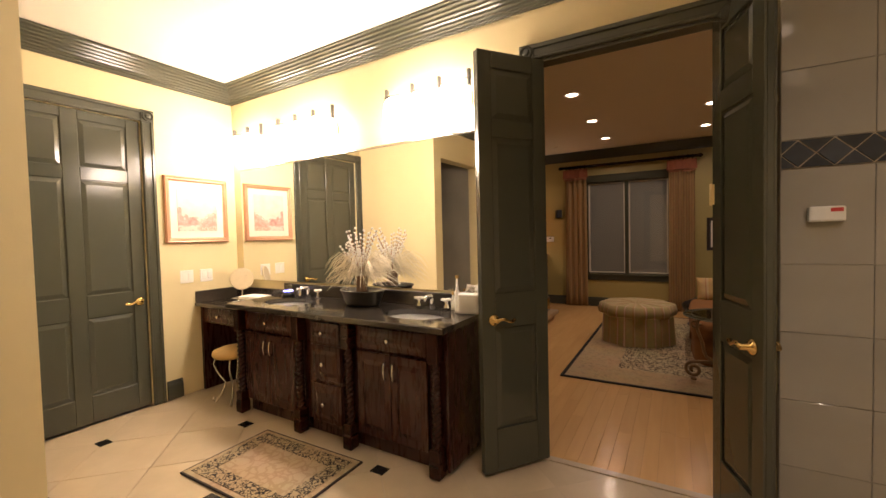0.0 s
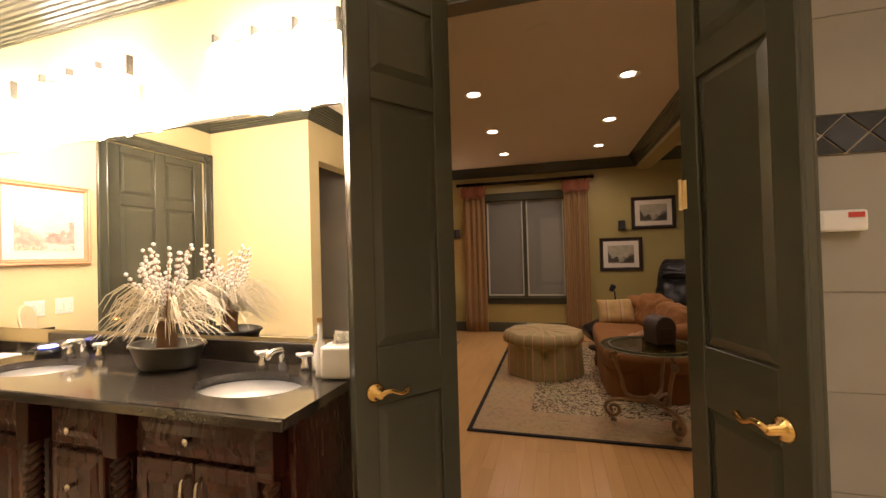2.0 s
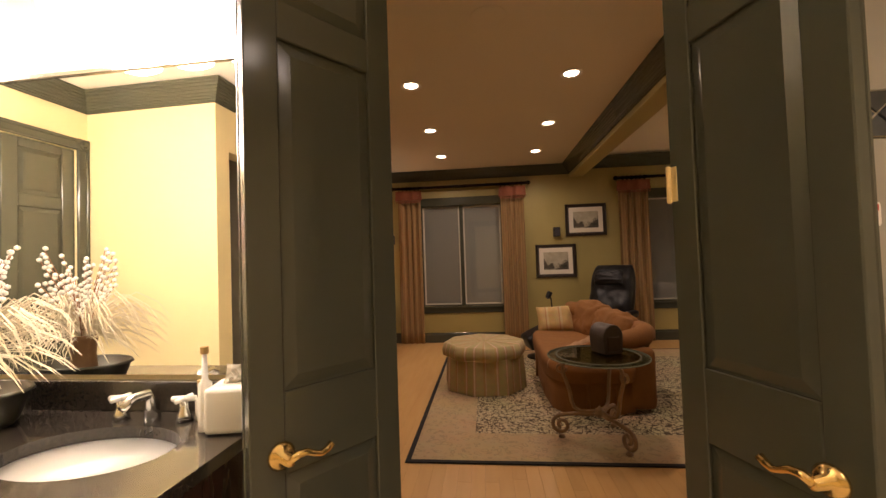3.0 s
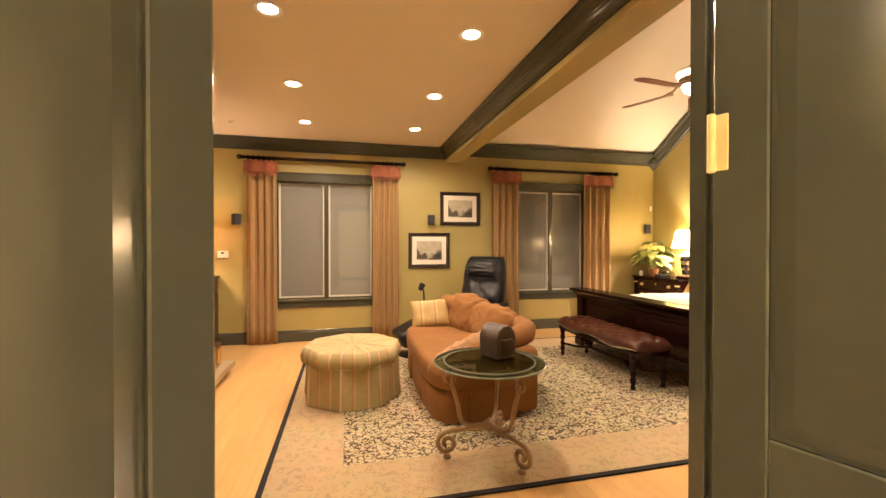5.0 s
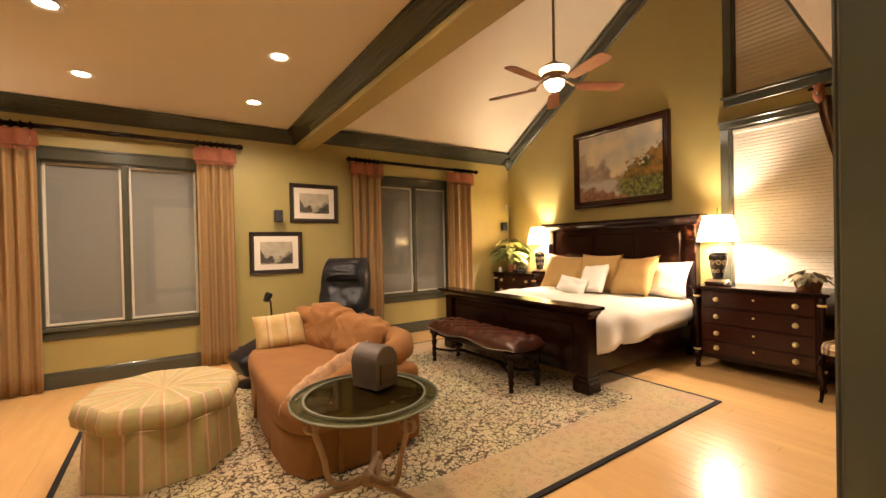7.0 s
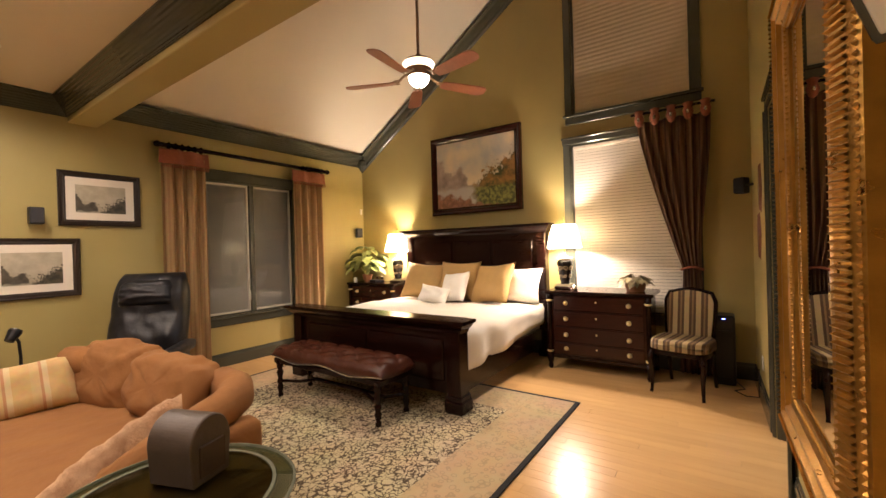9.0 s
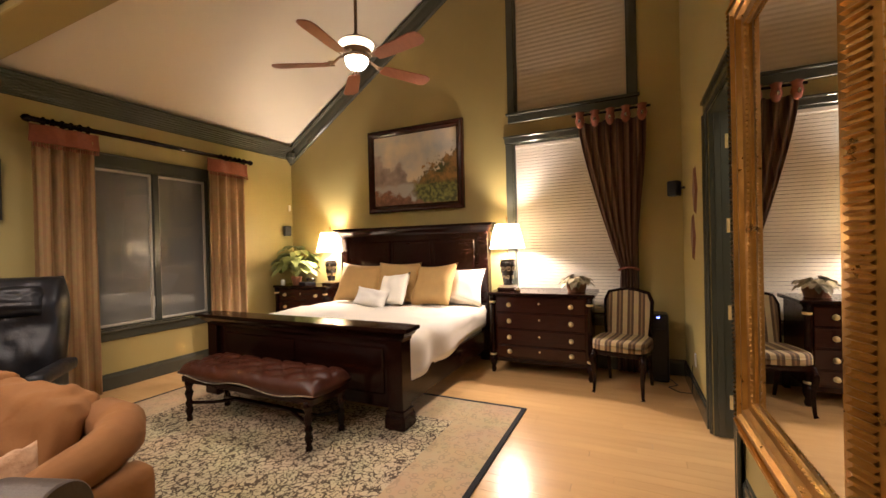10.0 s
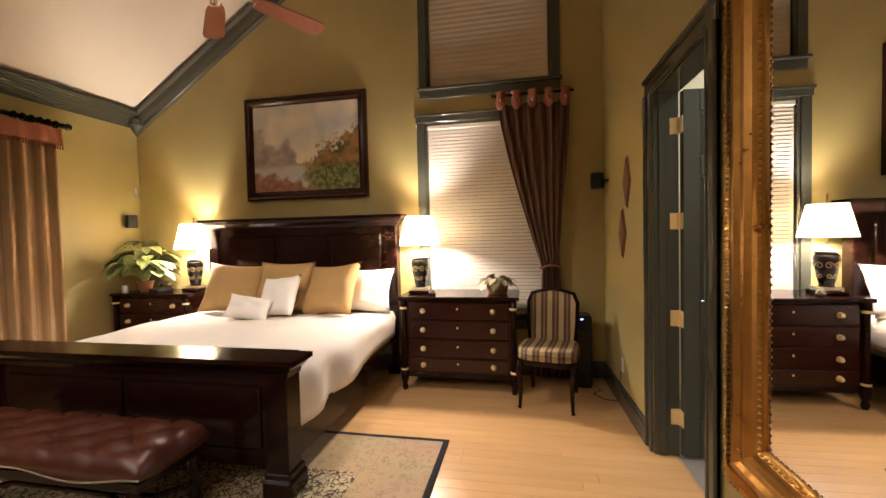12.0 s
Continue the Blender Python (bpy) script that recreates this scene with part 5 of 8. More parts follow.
# tufted leather bench at the foot
bn = thing("bench", "oxblood tufted leather bench with turned dark legs", "bench", pose(2.365, 5.775, 0.012))
bm = bmesh.new()
NXb, NYb = 20, 60
tv, bv = {}, {}
for i in range(NXb + 1):
    for j in range(NYb + 1):
        u, v = 2 * i / NXb - 1, 2 * j / NYb - 1
        k = max(0, (1 - u ** 8) * (1 - v ** 20)) ** 0.5
        tuft = 0.026 * (abs(math.sin((u + v * 3) * math.pi)) * abs(math.sin((u - v * 3) * math.pi))) ** 0.4 + 0.006 * noise.noise(Vector((u * 2, v * 7, 3)))
        wav = 0.018 * math.cos(v * math.pi * 2) * (abs(u) ** 3)
        tv[i, j] = bm.verts.new((u * 0.205, v * 0.715, 0.405 + 0.055 * k + tuft * k))
        bv[i, j] = bm.verts.new((u * 0.205, v * 0.715, 0.365 + wav))
for i in range(NXb):
    for j in range(NYb):
        bm.faces.new((tv[i, j], tv[i + 1, j], tv[i + 1, j + 1], tv[i, j + 1]))
        bm.faces.new((bv[i, j], bv[i, j + 1], bv[i + 1, j + 1], bv[i + 1, j]))
for i in range(NXb):
    for j in (0, NYb):
        bm.faces.new((tv[i, j], bv[i, j], bv[i + 1, j], tv[i + 1, j]))
for j in range(NYb):
    for i in (0, NXb):
        bm.faces.new((tv[i, j], tv[i, j + 1], bv[i, j + 1], bv[i, j]))
part("seat", bm, LEATHER, bn, smooth=True)
bm = bmesh.new()
for s in (-1, 1):
    tube(bm, [(s * 0.207, v * 0.0357 - 0.715, 0.372 + 0.018 * math.cos((v * 0.05 - 1) * math.pi * 2)) for v in range(41)], 0.006, 6)
part("nail_trim", bm, CHROME, bn, "row of pale nail heads")
part("apron", boxm(-0.19, -0.695, 0.315, 0.19, 0.695, 0.362, bevel=0.004), MAHOGANY, bn)
turn = [(0.0, 0.0), (0.022, 0.0), (0.026, 0.02), (0.016, 0.04), (0.024, 0.06), (0.03, 0.09), (0.02, 0.12), (0.028, 0.135), (0.028, 0.155), (0.018, 0.17), (0.026, 0.20), (0.033, 0.23), (0.02, 0.26), (0.03, 0.28), (0.03, 0.34), (0.0, 0.34)]
for x in (-0.168, 0.168):
    for y in (-0.635, 0.635):
        part("leg", lathem(turn, 14, cx=x, cy=y), MAHOGANY, bn, smooth=True)
part("stretcher", tubem([(-0.168, -0.635, 0.145), (-0.06, -0.5, 0.13), (0, -0.3, 0.16), (0, 0.3, 0.16), (-0.06, 0.5, 0.13), (-0.168, 0.635, 0.145)], 0.014), MAHOGANY, bn, smooth=True)
part("stretcher", tubem([(0.168, -0.635, 0.145), (0.06, -0.5, 0.13), (0.02, -0.3, 0.16), (0.02, 0.3, 0.16), (0.06, 0.5, 0.13), (0.168, 0.635, 0.145)], 0.014), MAHOGANY, bn, smooth=True)


def chest(name, label, m, w, d, h, rows, knobs):
    """A chest with its front towards -x: width along y, top overhanging, pilasters, drawers with brass knobs."""
    c = thing(name, label, "dresser", m)
    part("carcass", boxm(0.02, 0.03, 0.14, d, w - 0.03, h - 0.03, bevel=0.003), RED_WOOD, c)
    bm = bmesh.new()
    box(bm, -0.03, -0.02, h - 0.035, d, w + 0.02, h, bevel=0.008)
    part("top", bm, MAHOGANY, c)
    part("plinth_rail", boxm(0.005, 0.05, 0.12, 0.03, w - 0.05, 0.16, bevel=0.004), MAHOGANY, c)
    z = 0.17
    hh = (h - 0.045 - z) / sum(rows)
    for r in rows:
        dr = part("drawer", boxm(0.0, 0.075, z + 0.006, 0.024, w - 0.075, z + r * hh - 0.006, bevel=0.004), RED_WOOD, c)
        for t in knobs:
            bm = lathem([(0.0, 0.0), (0.024, 0.0), (0.025, 0.004), (0.010, 0.008), (0.010, 0.018), (0.020, 0.024), (0.016, 0.034), (0.0, 0.037)], 14)
            bmesh.ops.rotate(bm, verts=bm.verts, matrix=Matrix.Rotation(radians(-90), 3, "Y"))
            bmesh.ops.translate(bm, verts=bm.verts, vec=(0.0, t * w, z + r * hh / 2))
            part("knob", bm, OLD_BRASS, dr, "round brass knob", True)
        bm = lathem([(0.0, 0.0), (0.009, 0.0), (0.009, 0.003), (0.0, 0.003)], 10)
        bmesh.ops.rotate(bm, verts=bm.verts, matrix=Matrix.Rotation(radians(-90), 3, "Y"))
        bmesh.ops.translate(bm, verts=bm.verts, vec=(0.0, w / 2, z + r * hh * 0.62))
        part("keyhole", bm, OLD_BRASS, dr)
        z += r * hh
    for y in (0.032, w - 0.032):
        part("pilaster", lathem([(0.0, 0.17), (0.03, 0.17), (0.03, 0.2), (0.024, 0.22), (0.022, h - 0.12), (0.03, h - 0.10), (0.03, h - 0.036), (0.0, h - 0.036)], 12, cx=-0.002, cy=y), MAHOGANY, c, smooth=True)
        for zz in (0.185, h - 0.115):
            part("pilaster_ring", lathem([(0.031, zz), (0.034, zz + 0.006), (0.034, zz + 0.014), (0.031, zz + 0.02), (0.0, zz + 0.02)], 12, cx=-0.002, cy=y), OLD_BRASS, c)
        part("foot", lathem([(0.0, 0.0), (0.02, 0.0), (0.03, 0.03), (0.02, 0.06), (0.036, 0.10), (0.036, 0.17), (0.0, 0.17)], 12, cx=0.005, cy=y), MAHOGANY, c, smooth=True)
        part("foot", boxm(d - 0.06, y - 0.025, 0.0, d - 0.01, y + 0.025, 0.15, bevel=0.004), MAHOGANY, c)
    return c


chest("dresser", "reddish mahogany four drawer chest with brass knobs", pose(4.32, 3.50, 0.003), 1.06, 0.50, 0.862, (0.75, 1, 1, 1), (0.2, 0.8))
chest("nightstand", "reddish mahogany bedside chest with brass knobs", pose(4.40, 6.90, 0.003), 0.96, 0.42, 0.862, (0.75, 1, 1, 1), (0.2, 0.8))


def table_lamp(m, group="bedside lamps"):
    l = thing("table_lamp", "dark painted ginger jar lamp with lit ivory shade", "lamp", m, group)
    bm = bmesh.new()
    box(bm, -0.10, -0.10, 0.0, 0.10, 0.10, 0.03, bevel=0.008)
    part("plinth", bm, RED_WOOD, l)
    part("foot_ring", boxm(-0.078, -0.078, 0.03, 0.078, 0.078, 0.056, bevel=0.008, seg=2), CREAM_CERAMIC, l, "cream glazed foot")
    part("vase", lathem([(0.0, 0.055), (0.052, 0.055), (0.050, 0.075), (0.060, 0.12), (0.075, 0.2), (0.085, 0.26), (0.087, 0.30), (0.074, 0.325), (0.055, 0.335), (0.0, 0.335)], 24), VASE, l, "black vase with gold scrollwork", True)
    part("cap", lathem([(0.0, 0.333), (0.056, 0.333), (0.085, 0.34), (0.085, 0.352), (0.045, 0.366), (0.02, 0.375), (0.012, 0.40), (0.0, 0.40)], 20), CREAM_CERAMIC, l, "cream glazed neck ring")
    for k in range(4):
        a = math.pi / 4 + k * math.pi / 2
        for s in (-1, 1):
            for c0, r0, tw in ((0.235, 0.030, 1.3), (0.150, 0.022, -1.2)):
                pts = []
                for i in range(19):
                    q = i / 18
                    rr = r0 * (1 - 0.75 * q)
                    th = tw * 2 * math.pi * q
                    zz = c0 + rr * math.sin(th)
                    off = s * (0.032 + rr * math.cos(th))
                    rad = 0.0555 + (zz - 0.1) * 0.185
                    pts.append((rad * math.cos(a + off / rad), rad * math.sin(a + off / rad), zz))
                part("scrollwork", tubem(pts, 0.0042, 5), VASE_GOLD, l, "cream painted scrollwork")

    part("stem", tubem([(0, 0, 0.39), (0, 0, 0.80)], 0.005), BRASS, l)
    bm = bmesh.new()
    ra, rb, z0, z1 = 0.195, 0.132, 0.465, 0.735
    for r0, r1, s in ((ra, rb, 0), (ra - 0.003, rb - 0.003, 1)):
        lo = [bm.verts.new((r0 * math.cos(2 * math.pi * k / 40), r0 * math.sin(2 * math.pi * k / 40) * 1.0, z0)) for k in range(40)]
        hi = [bm.verts.new((r1 * math.cos(2 * math.pi * k / 40), r1 * math.sin(2 * math.pi * k / 40) * 1.0, z1)) for k in range(40)]
        for k in range(40):
            bm.faces.new((lo[k], lo[(k + 1) % 40], hi[(k + 1) % 40], hi[k]))
        if s == 0:
            break
    part("shade", bm, LAMP_SHADE, l, "lit ivory fabric shade", True)
    part("finial", lathem([(0.0, 0.79), (0.008, 0.795), (0.012, 0.81), (0.0, 0.83)], 10), BRASS, l)
    bm = bmesh.new()
    for k in range(3):
        a = 2 * math.pi * k / 3
        tube(bm, [(0, 0, 0.735), (rb * math.cos(a), rb * math.sin(a), 0.742)], 0.003, 5)
    part("spider", bm, BRASS, l)
    return l


l1 = table_lamp(pose(4.56, 4.42, 0.867))
copy_thing(l1, pose(4.65, 7.03, 0.867))


def leafy(name, label, m, n, reach, rise, size, pot, seed, drop=0.3, mat=LEAF):
    p = thing(name, label, "plant", m)
    if pot:
        part("pot", lathem([(0.0, 0.0), (pot * 0.72, 0.0), (pot, pot * 1.3), (pot * 1.08, pot * 1.35), (pot * 1.08, pot * 1.6), (pot * 0.95, pot * 1.6), (pot * 0.9, pot * 1.45), (0.0, pot * 1.4)], 20), TERRACOTTA, p, "terracotta pot")
    rnd = random.Random(seed)
    z0 = pot * 1.5 if pot else 0.0
    for k in range(n):
        a = rnd.uniform(0, 2 * math.pi)
        rr = reach * rnd.uniform(0.15, 1.0) ** 0.7
        h = z0 + rise * rnd.uniform(0.35, 1.0) * (1.15 - 0.6 * rr / reach)
        tip = Vector((rr * math.cos(a), rr * math.sin(a), h))
        stem = bmesh.new()
        tube(stem, [(0, 0, z0 - 0.02), (tip.x * 0.4, tip.y * 0.4, z0 + (h - z0) * 0.7), tuple(tip)], 0.0025, 4)
        part("stalk", stem, mat, p)
        bm = bmesh.new()
        L, W = size * rnd.uniform(0.7, 1.15), size * rnd.uniform(0.32, 0.5)
        out = Vector((math.cos(a), math.sin(a), -drop * rnd.uniform(0.2, 1.6))).normalized()
        side = out.cross(Vector((0, 0, 1))).normalized()
        nrm = side.cross(out)
        spine, lft, rgt = [], [], []
        for q in range(7):
            u = q / 6
            c = tip + out * L * u - Vector((0, 0, drop * L * u * u))
            wd = W * math.sin(math.pi * min(1, u * 0.92 + 0.06)) ** 0.8 * (1 - 0.3 * u)
            spine.append(bm.verts.new(c))
            lft.append(bm.verts.new(c + side * wd + nrm * wd * 0.3))
            rgt.append(bm.verts.new(c - side * wd + nrm * wd * 0.3))
        for q in range(6):
            bm.faces.new((spine[q], spine[q + 1], lft[q + 1], lft[q]))
            bm.faces.new((spine[q], rgt[q], rgt[q + 1], spine[q + 1]))
        part("leaf", bm, mat, p, smooth=True)
    return p


leafy("potted_plant", "broad leaved variegated houseplant in a clay pot", pose(4.56, 7.60, 0.866), 95, 0.25, 0.50, 0.16, 0.075, 5)
bk = thing("planter_basket", "low wicker planter of mixed dry foliage", "plant", pose(4.55, 3.68, 0.866))
part("basket", lathem([(0.0, 0.0), (0.085, 0.0), (0.10, 0.05), (0.098, 0.09), (0.09, 0.09), (0.085, 0.07), (0.0, 0.07)], 20), WICKER, bk)
fo = leafy("foliage_clump", "mixed dry foliage in the wicker planter", pose(4.55, 3.68, 0.93), 60, 0.13, 0.13, 0.075, 0, 9, 0.4, material("dull_foliage", (0.20, 0.20, 0.09), 0.6, scale=20, second=(0.38, 0.27, 0.17), objvar=0.4))
ph = thing("telephone", "dark desk telephone with handset", "telephone", pose(4.50, 7.34, 0.866, 0, 0, 70))
part("body", boxm(-0.1, -0.08, 0.0, 0.1, 0.08, 0.045, bevel=0.012, seg=2), BLACK, ph)
part("handset", tubem([(-0.095, -0.05, 0.075), (-0.07, -0.05, 0.09), (0.07, -0.05, 0.09), (0.095, -0.05, 0.075)], [0.024, 0.016, 0.016, 0.024], 10), CHROME, ph, smooth=True)
for nm, y in (("candle_jar", 7.78),):
    tagged(part(nm, lathem([(0.0, 0.0), (0.028, 0.0), (0.03, 0.06), (0.022, 0.075), (0.0, 0.075)], 14), WHITE, None), "small white jar on the bedside chest", "jar").matrix_basis = pose(4.47, y, 0.866)
cb = thing("trinket_box", "small silver trinket box beside the lamp", "box", pose(4.40, 4.27, 0.866))
part("body", lathem([(0.0, 0.0), (0.03, 0.0), (0.034, 0.02), (0.03, 0.04), (0.015, 0.055), (0.0, 0.06)], 14), CHROME, cb, smooth=True)

# side chair in striped cloth
sc = thing("side_chair", "dark wood side chair with striped seat and back", "chair", pose(4.22, 3.24, 0.003, 0, 0, 78))
bm = bmesh.new()
slab_loop(bm, plan_loop(0, 0, 0.24, 0.23, 0, e=4), 0.40, 0.485, 0.045)
part("seat", bm, CHAIR_CLOTH, sc, smooth=True)
bm = bmesh.new()
slab_loop(bm, plan_loop(0, 0, 0.235, 0.225, 0, e=4), 0.355, 0.41, 0.008)
part("seat_frame", bm, MAHOGANY, sc)
for s in (-1, 1):
    part("front_leg", tubem([(s * 0.2, 0.19, 0.38), (s * 0.215, 0.205, 0.30), (s * 0.2, 0.19, 0.15), (s * 0.205, 0.205, 0.02), (s * 0.21, 0.215, 0.0)], [0.024, 0.026, 0.018, 0.013, 0.018], 10), MAHOGANY, sc, smooth=True)
    part("back_leg", tubem([(s * 0.19, -0.19, 0.40), (s * 0.185, -0.22, 0.2), (s * 0.19, -0.28, 0.0)], [0.02, 0.018, 0.016], 8), MAHOGANY, sc, smooth=True)
bm = bmesh.new()
loop = [(-0.19, 0.45), (-0.205, 0.62), (-0.21, 0.80), (-0.18, 0.875), (-0.08, 0.90), (0, 0.91), (0.08, 0.90), (0.18, 0.875), (0.21, 0.80), (0.205, 0.62), (0.19, 0.45)]
tube(bm, [(x, -0.19 - 0.16 * (z - 0.45), z) for x, z in loop], 0.018, 8)
part("back_frame", bm, MAHOGANY, sc, smooth=True)
bm = bmesh.new()
a = [bm.verts.new((x * 0.93, -0.165 - 0.16 * (z - 0.45), z * 0.98 + 0.01)) for k, (x, z) in enumerate(loop)]
b = [bm.verts.new((x * 0.93, -0.215 - 0.16 * (z - 0.45), z * 0.98 + 0.01)) for x, z in loop]
bm.faces.new(a)
bm.faces.new(b[::-1])
for k in range(len(loop)):
    bm.faces.new((a[k], b[k], b[(k + 1) % len(loop)], a[(k + 1) % len(loop)]))
part("backrest", bm, CHAIR_CLOTH, sc)
ap = thing("air_purifier", "slim black tower purifier with a blue light", "appliance", pose(4.66, 2.93, 0.003))
part("body", boxm(-0.11, -0.09, 0.0, 0.11, 0.09, 0.66, bevel=0.025, seg=2), BLACK, ap)
part("grille", boxm(-0.118, -0.07, 0.08, -0.108, 0.07, 0.52, bevel=0.003), BLACK, ap)
part("indicator_light", boxm(-0.119, -0.012, 0.625, -0.11, 0.012, 0.635, bevel=0.002), BLUE_LED, ap, "small blue light")
tagged(part("power_cord", tubem([(4.74, 2.86, 0.02), (4.5, 2.78, 0.012), (4.42, 2.86, 0.010), (4.3, 2.78, 0.012), (4.16, 2.70, 0.06), (4.16, 2.695, 0.3)], 0.004, 6), BLACK, None), "black power cord trailing to the outlet", "cord")


# ---- curtains, rods, pictures, small wall things ----
def drape(bm, x0, x1, z0, z1, folds, depth, top_w=None, n=60, seed=1):
    cols = []
    for i in range(n + 1):
        u = i / n
        col = []
        for j in range(13):
            v = j / 12
            x = x0 + (x1 - x0) * u
            k = 1 - 0.25 * math.sin(v * math.pi)
            xx = (x0 + x1) / 2 + (x - (x0 + x1) / 2) * (0.94 + 0.06 * v if v > 0.3 else 0.96)
            y = depth * (0.55 + 0.45 * (1 - v)) * math.sin(u * folds * 2 * math.pi + 0.5 * math.sin(seed + u * 9) + 0.3 * math.sin(v * 2 + seed))
            col.append(bm.verts.new((xx, y, z1 + (z0 - z1) * v)))
        cols.append(col)
    for a, b in zip(cols, cols[1:]):
        for j in range(12):
            bm.faces.new((a[j], a[j + 1], b[j + 1], b[j]))
    r = bmesh.ops.extrude_face_region(bm, geom=bm.faces[:])
    bmesh.ops.translate(bm, vec=(0, 0.006, 0), verts=[e for e in r["geom"] if isinstance(e, bmesh.types.BMVert)])


for x0, x1, sd in ((-1.75, -1.35, 1), (-0.05, 0.34, 2), (1.79, 2.26, 3), (3.40, 3.93, 4)):
    cu = thing("curtain", "long gold and brown striped curtain with rust heading", "curtain", pose((x0 + x1) / 2, YN - 0.105, 0.0), "window curtains")
    w = (x1 - x0) / 2
    bm = bmesh.new()
    drape(bm, -w, w, 0.012, 2.46, 4, 0.032, seed=sd)
    part("panel", bm, CURTAIN, cu, smooth=True)
    bm = bmesh.new()
    drape(bm, -w - 0.025, w + 0.025, 2.37, 2.53, 2.5, 0.020, seed=sd + 5)
    bmesh.ops.translate(bm, verts=bm.verts, vec=(0, -0.045, 0))
    part("heading", bm, VALANCE, cu, "folded rust coloured cuff", True)
    bm = bmesh.new()
    for k in range(26):
        u = -w + 2 * w * k / 25
        lathe(bm, [(0.0, 2.325), (0.007, 2.33), (0.005, 2.36), (0.0, 2.362)], 5, cx=u, cy=-0.062)
    part("fringe", bm, VALANCE, cu)
for x0, x1 in ((-1.80, 0.38), (1.80, 4.0)):
    rd = thing("curtain_rod", "dark turned wood curtain rod with finials", "rod", pose((x0 + x1) / 2, YN - 0.105, 2.575), "curtain rods")
    h = (x1 - x0) / 2
    part("pole", tubem([(-h, 0, 0), (h, 0, 0)], 0.024, 12), MAHOGANY, rd, smooth=True)
    for s in (-1, 1):
        bm = lathem([(0.0, 0.0), (0.02, 0.0), (0.028, 0.01), (0.02, 0.025), (0.036, 0.05), (0.028, 0.08), (0.0, 0.10)], 14)
        bmesh.ops.rotate(bm, verts=bm.verts, matrix=Matrix.Rotation(radians(90 * s), 3, "Y"))
        bmesh.ops.translate(bm, verts=bm.verts, vec=(s * (h - 0.03), 0, 0))
        part("finial", bm, MAHOGANY, rd, smooth=True)
        part("bracket", boxm(s * (h - 0.25) - 0.012, 0.0, -0.02, s * (h - 0.25) + 0.012, 0.1, 0.012, bevel=0.004), MAHOGANY, rd)
        for k in range(6):
            bm = bmesh.new()
            tube(bm, [(0.0, 0.034 * math.cos(2 * math.pi * q / 12), 0.034 * math.sin(2 * math.pi * q / 12)) for q in range(13)], 0.009, 6)
            bmesh.ops.translate(bm, verts=bm.verts, vec=(s * (h - 0.08 - 0.066 * k), 0, -0.004))
            part("ring", bm, MAHOGANY, rd)
    for s in (-0.09, 0.09):
        bm = lathem([(0.0, s - 0.02), (0.026, s - 0.012), (0.03, s), (0.026, s + 0.012), (0.0, s + 0.02)], 12)
        bmesh.ops.rotate(bm, verts=bm.verts, matrix=Matrix.Rotation(radians(90), 3, "Y"))
        part("collar", bm, MAHOGANY, rd, smooth=True)

# tied back dark drape at the tall window
dc = thing("tied_curtain", "dark brown silk drape tied back at the side", "curtain", pose(XE - 0.10, 0, 0))
bm = bmesh.new()
cols = []
n = 48
for i in range(n + 1):
    u = i / n
    col = []
    for j in range(31):
        v = j / 30
        z = 2.66 + (0.02 - 2.66) * v
        if v < 0.60:
            q = (v / 0.60)
            sm = q * q * (3 - 2 * q)
            ya = 3.66 + (3.26 - 3.66) * (q ** 1.25)
            yb = 2.99 + (3.10 - 2.99) * sm
        else:
            q = (v - 0.60) / 0.40
            ya, yb = 3.26 + 0.05 * q, 3.10 - 0.07 * q
        y = ya + (yb - ya) * u
        x = 0.035 * (0.4 + 0.6 * abs(ya - yb) / 0.67) * math.sin(u * 6.5 * 2 * math.pi + 0.7 * math.sin(u * 7) + 0.8 * v)
        col.append(bm.verts.new((x, y, z)))
    cols.append(col)
for a, b in zip(cols, cols[1:]):
    for j in range(30):
        bm.faces.new((a[j], a[j + 1], b[j + 1], b[j]))
r = bmesh.ops.extrude_face_region(bm, geom=bm.faces[:])
bmesh.ops.translate(bm, vec=(0.006, 0, 0), verts=[e for e in r["geom"] if isinstance(e, bmesh.types.BMVert)])
part("drape", bm, DARK_CURTAIN, dc, smooth=True)
bm = bmesh.new()
tube(bm, [(-0.05 + 0.09 * abs(k / 10 - 0.5), 3.28 - 0.2 * k / 10, 1.08 + 0.03 * math.sin(k / 10 * math.pi)) for k in range(11)], 0.014, 8)
part("tieback", bm, VALANCE, dc, "rust cord tieback")
for k in range(5):
    y = 3.63 - k * 0.15
    bm = bmesh.new()
    lathe(bm, [(0.0, 2.60), (0.03, 2.62), (0.05, 2.68), (0.035, 2.74), (0.05, 2.77), (0.0, 2.79)], 12, cx=-0.03, cy=y)
    part("rosette", bm, VALANCE, dc, "gathered rust silk rosette", True)
    part("rosette_boss", lathem([(0.0, 2.65), (0.014, 2.66), (0.014, 2.69), (0.0, 2.70)], 10, cx=-0.078, cy=y), CHROME, dc, smooth=True)
part("rod", tubem([(0.02, 3.72, 2.76), (0.02, 2.95, 2.76)], 0.014), MAHOGANY, dc)


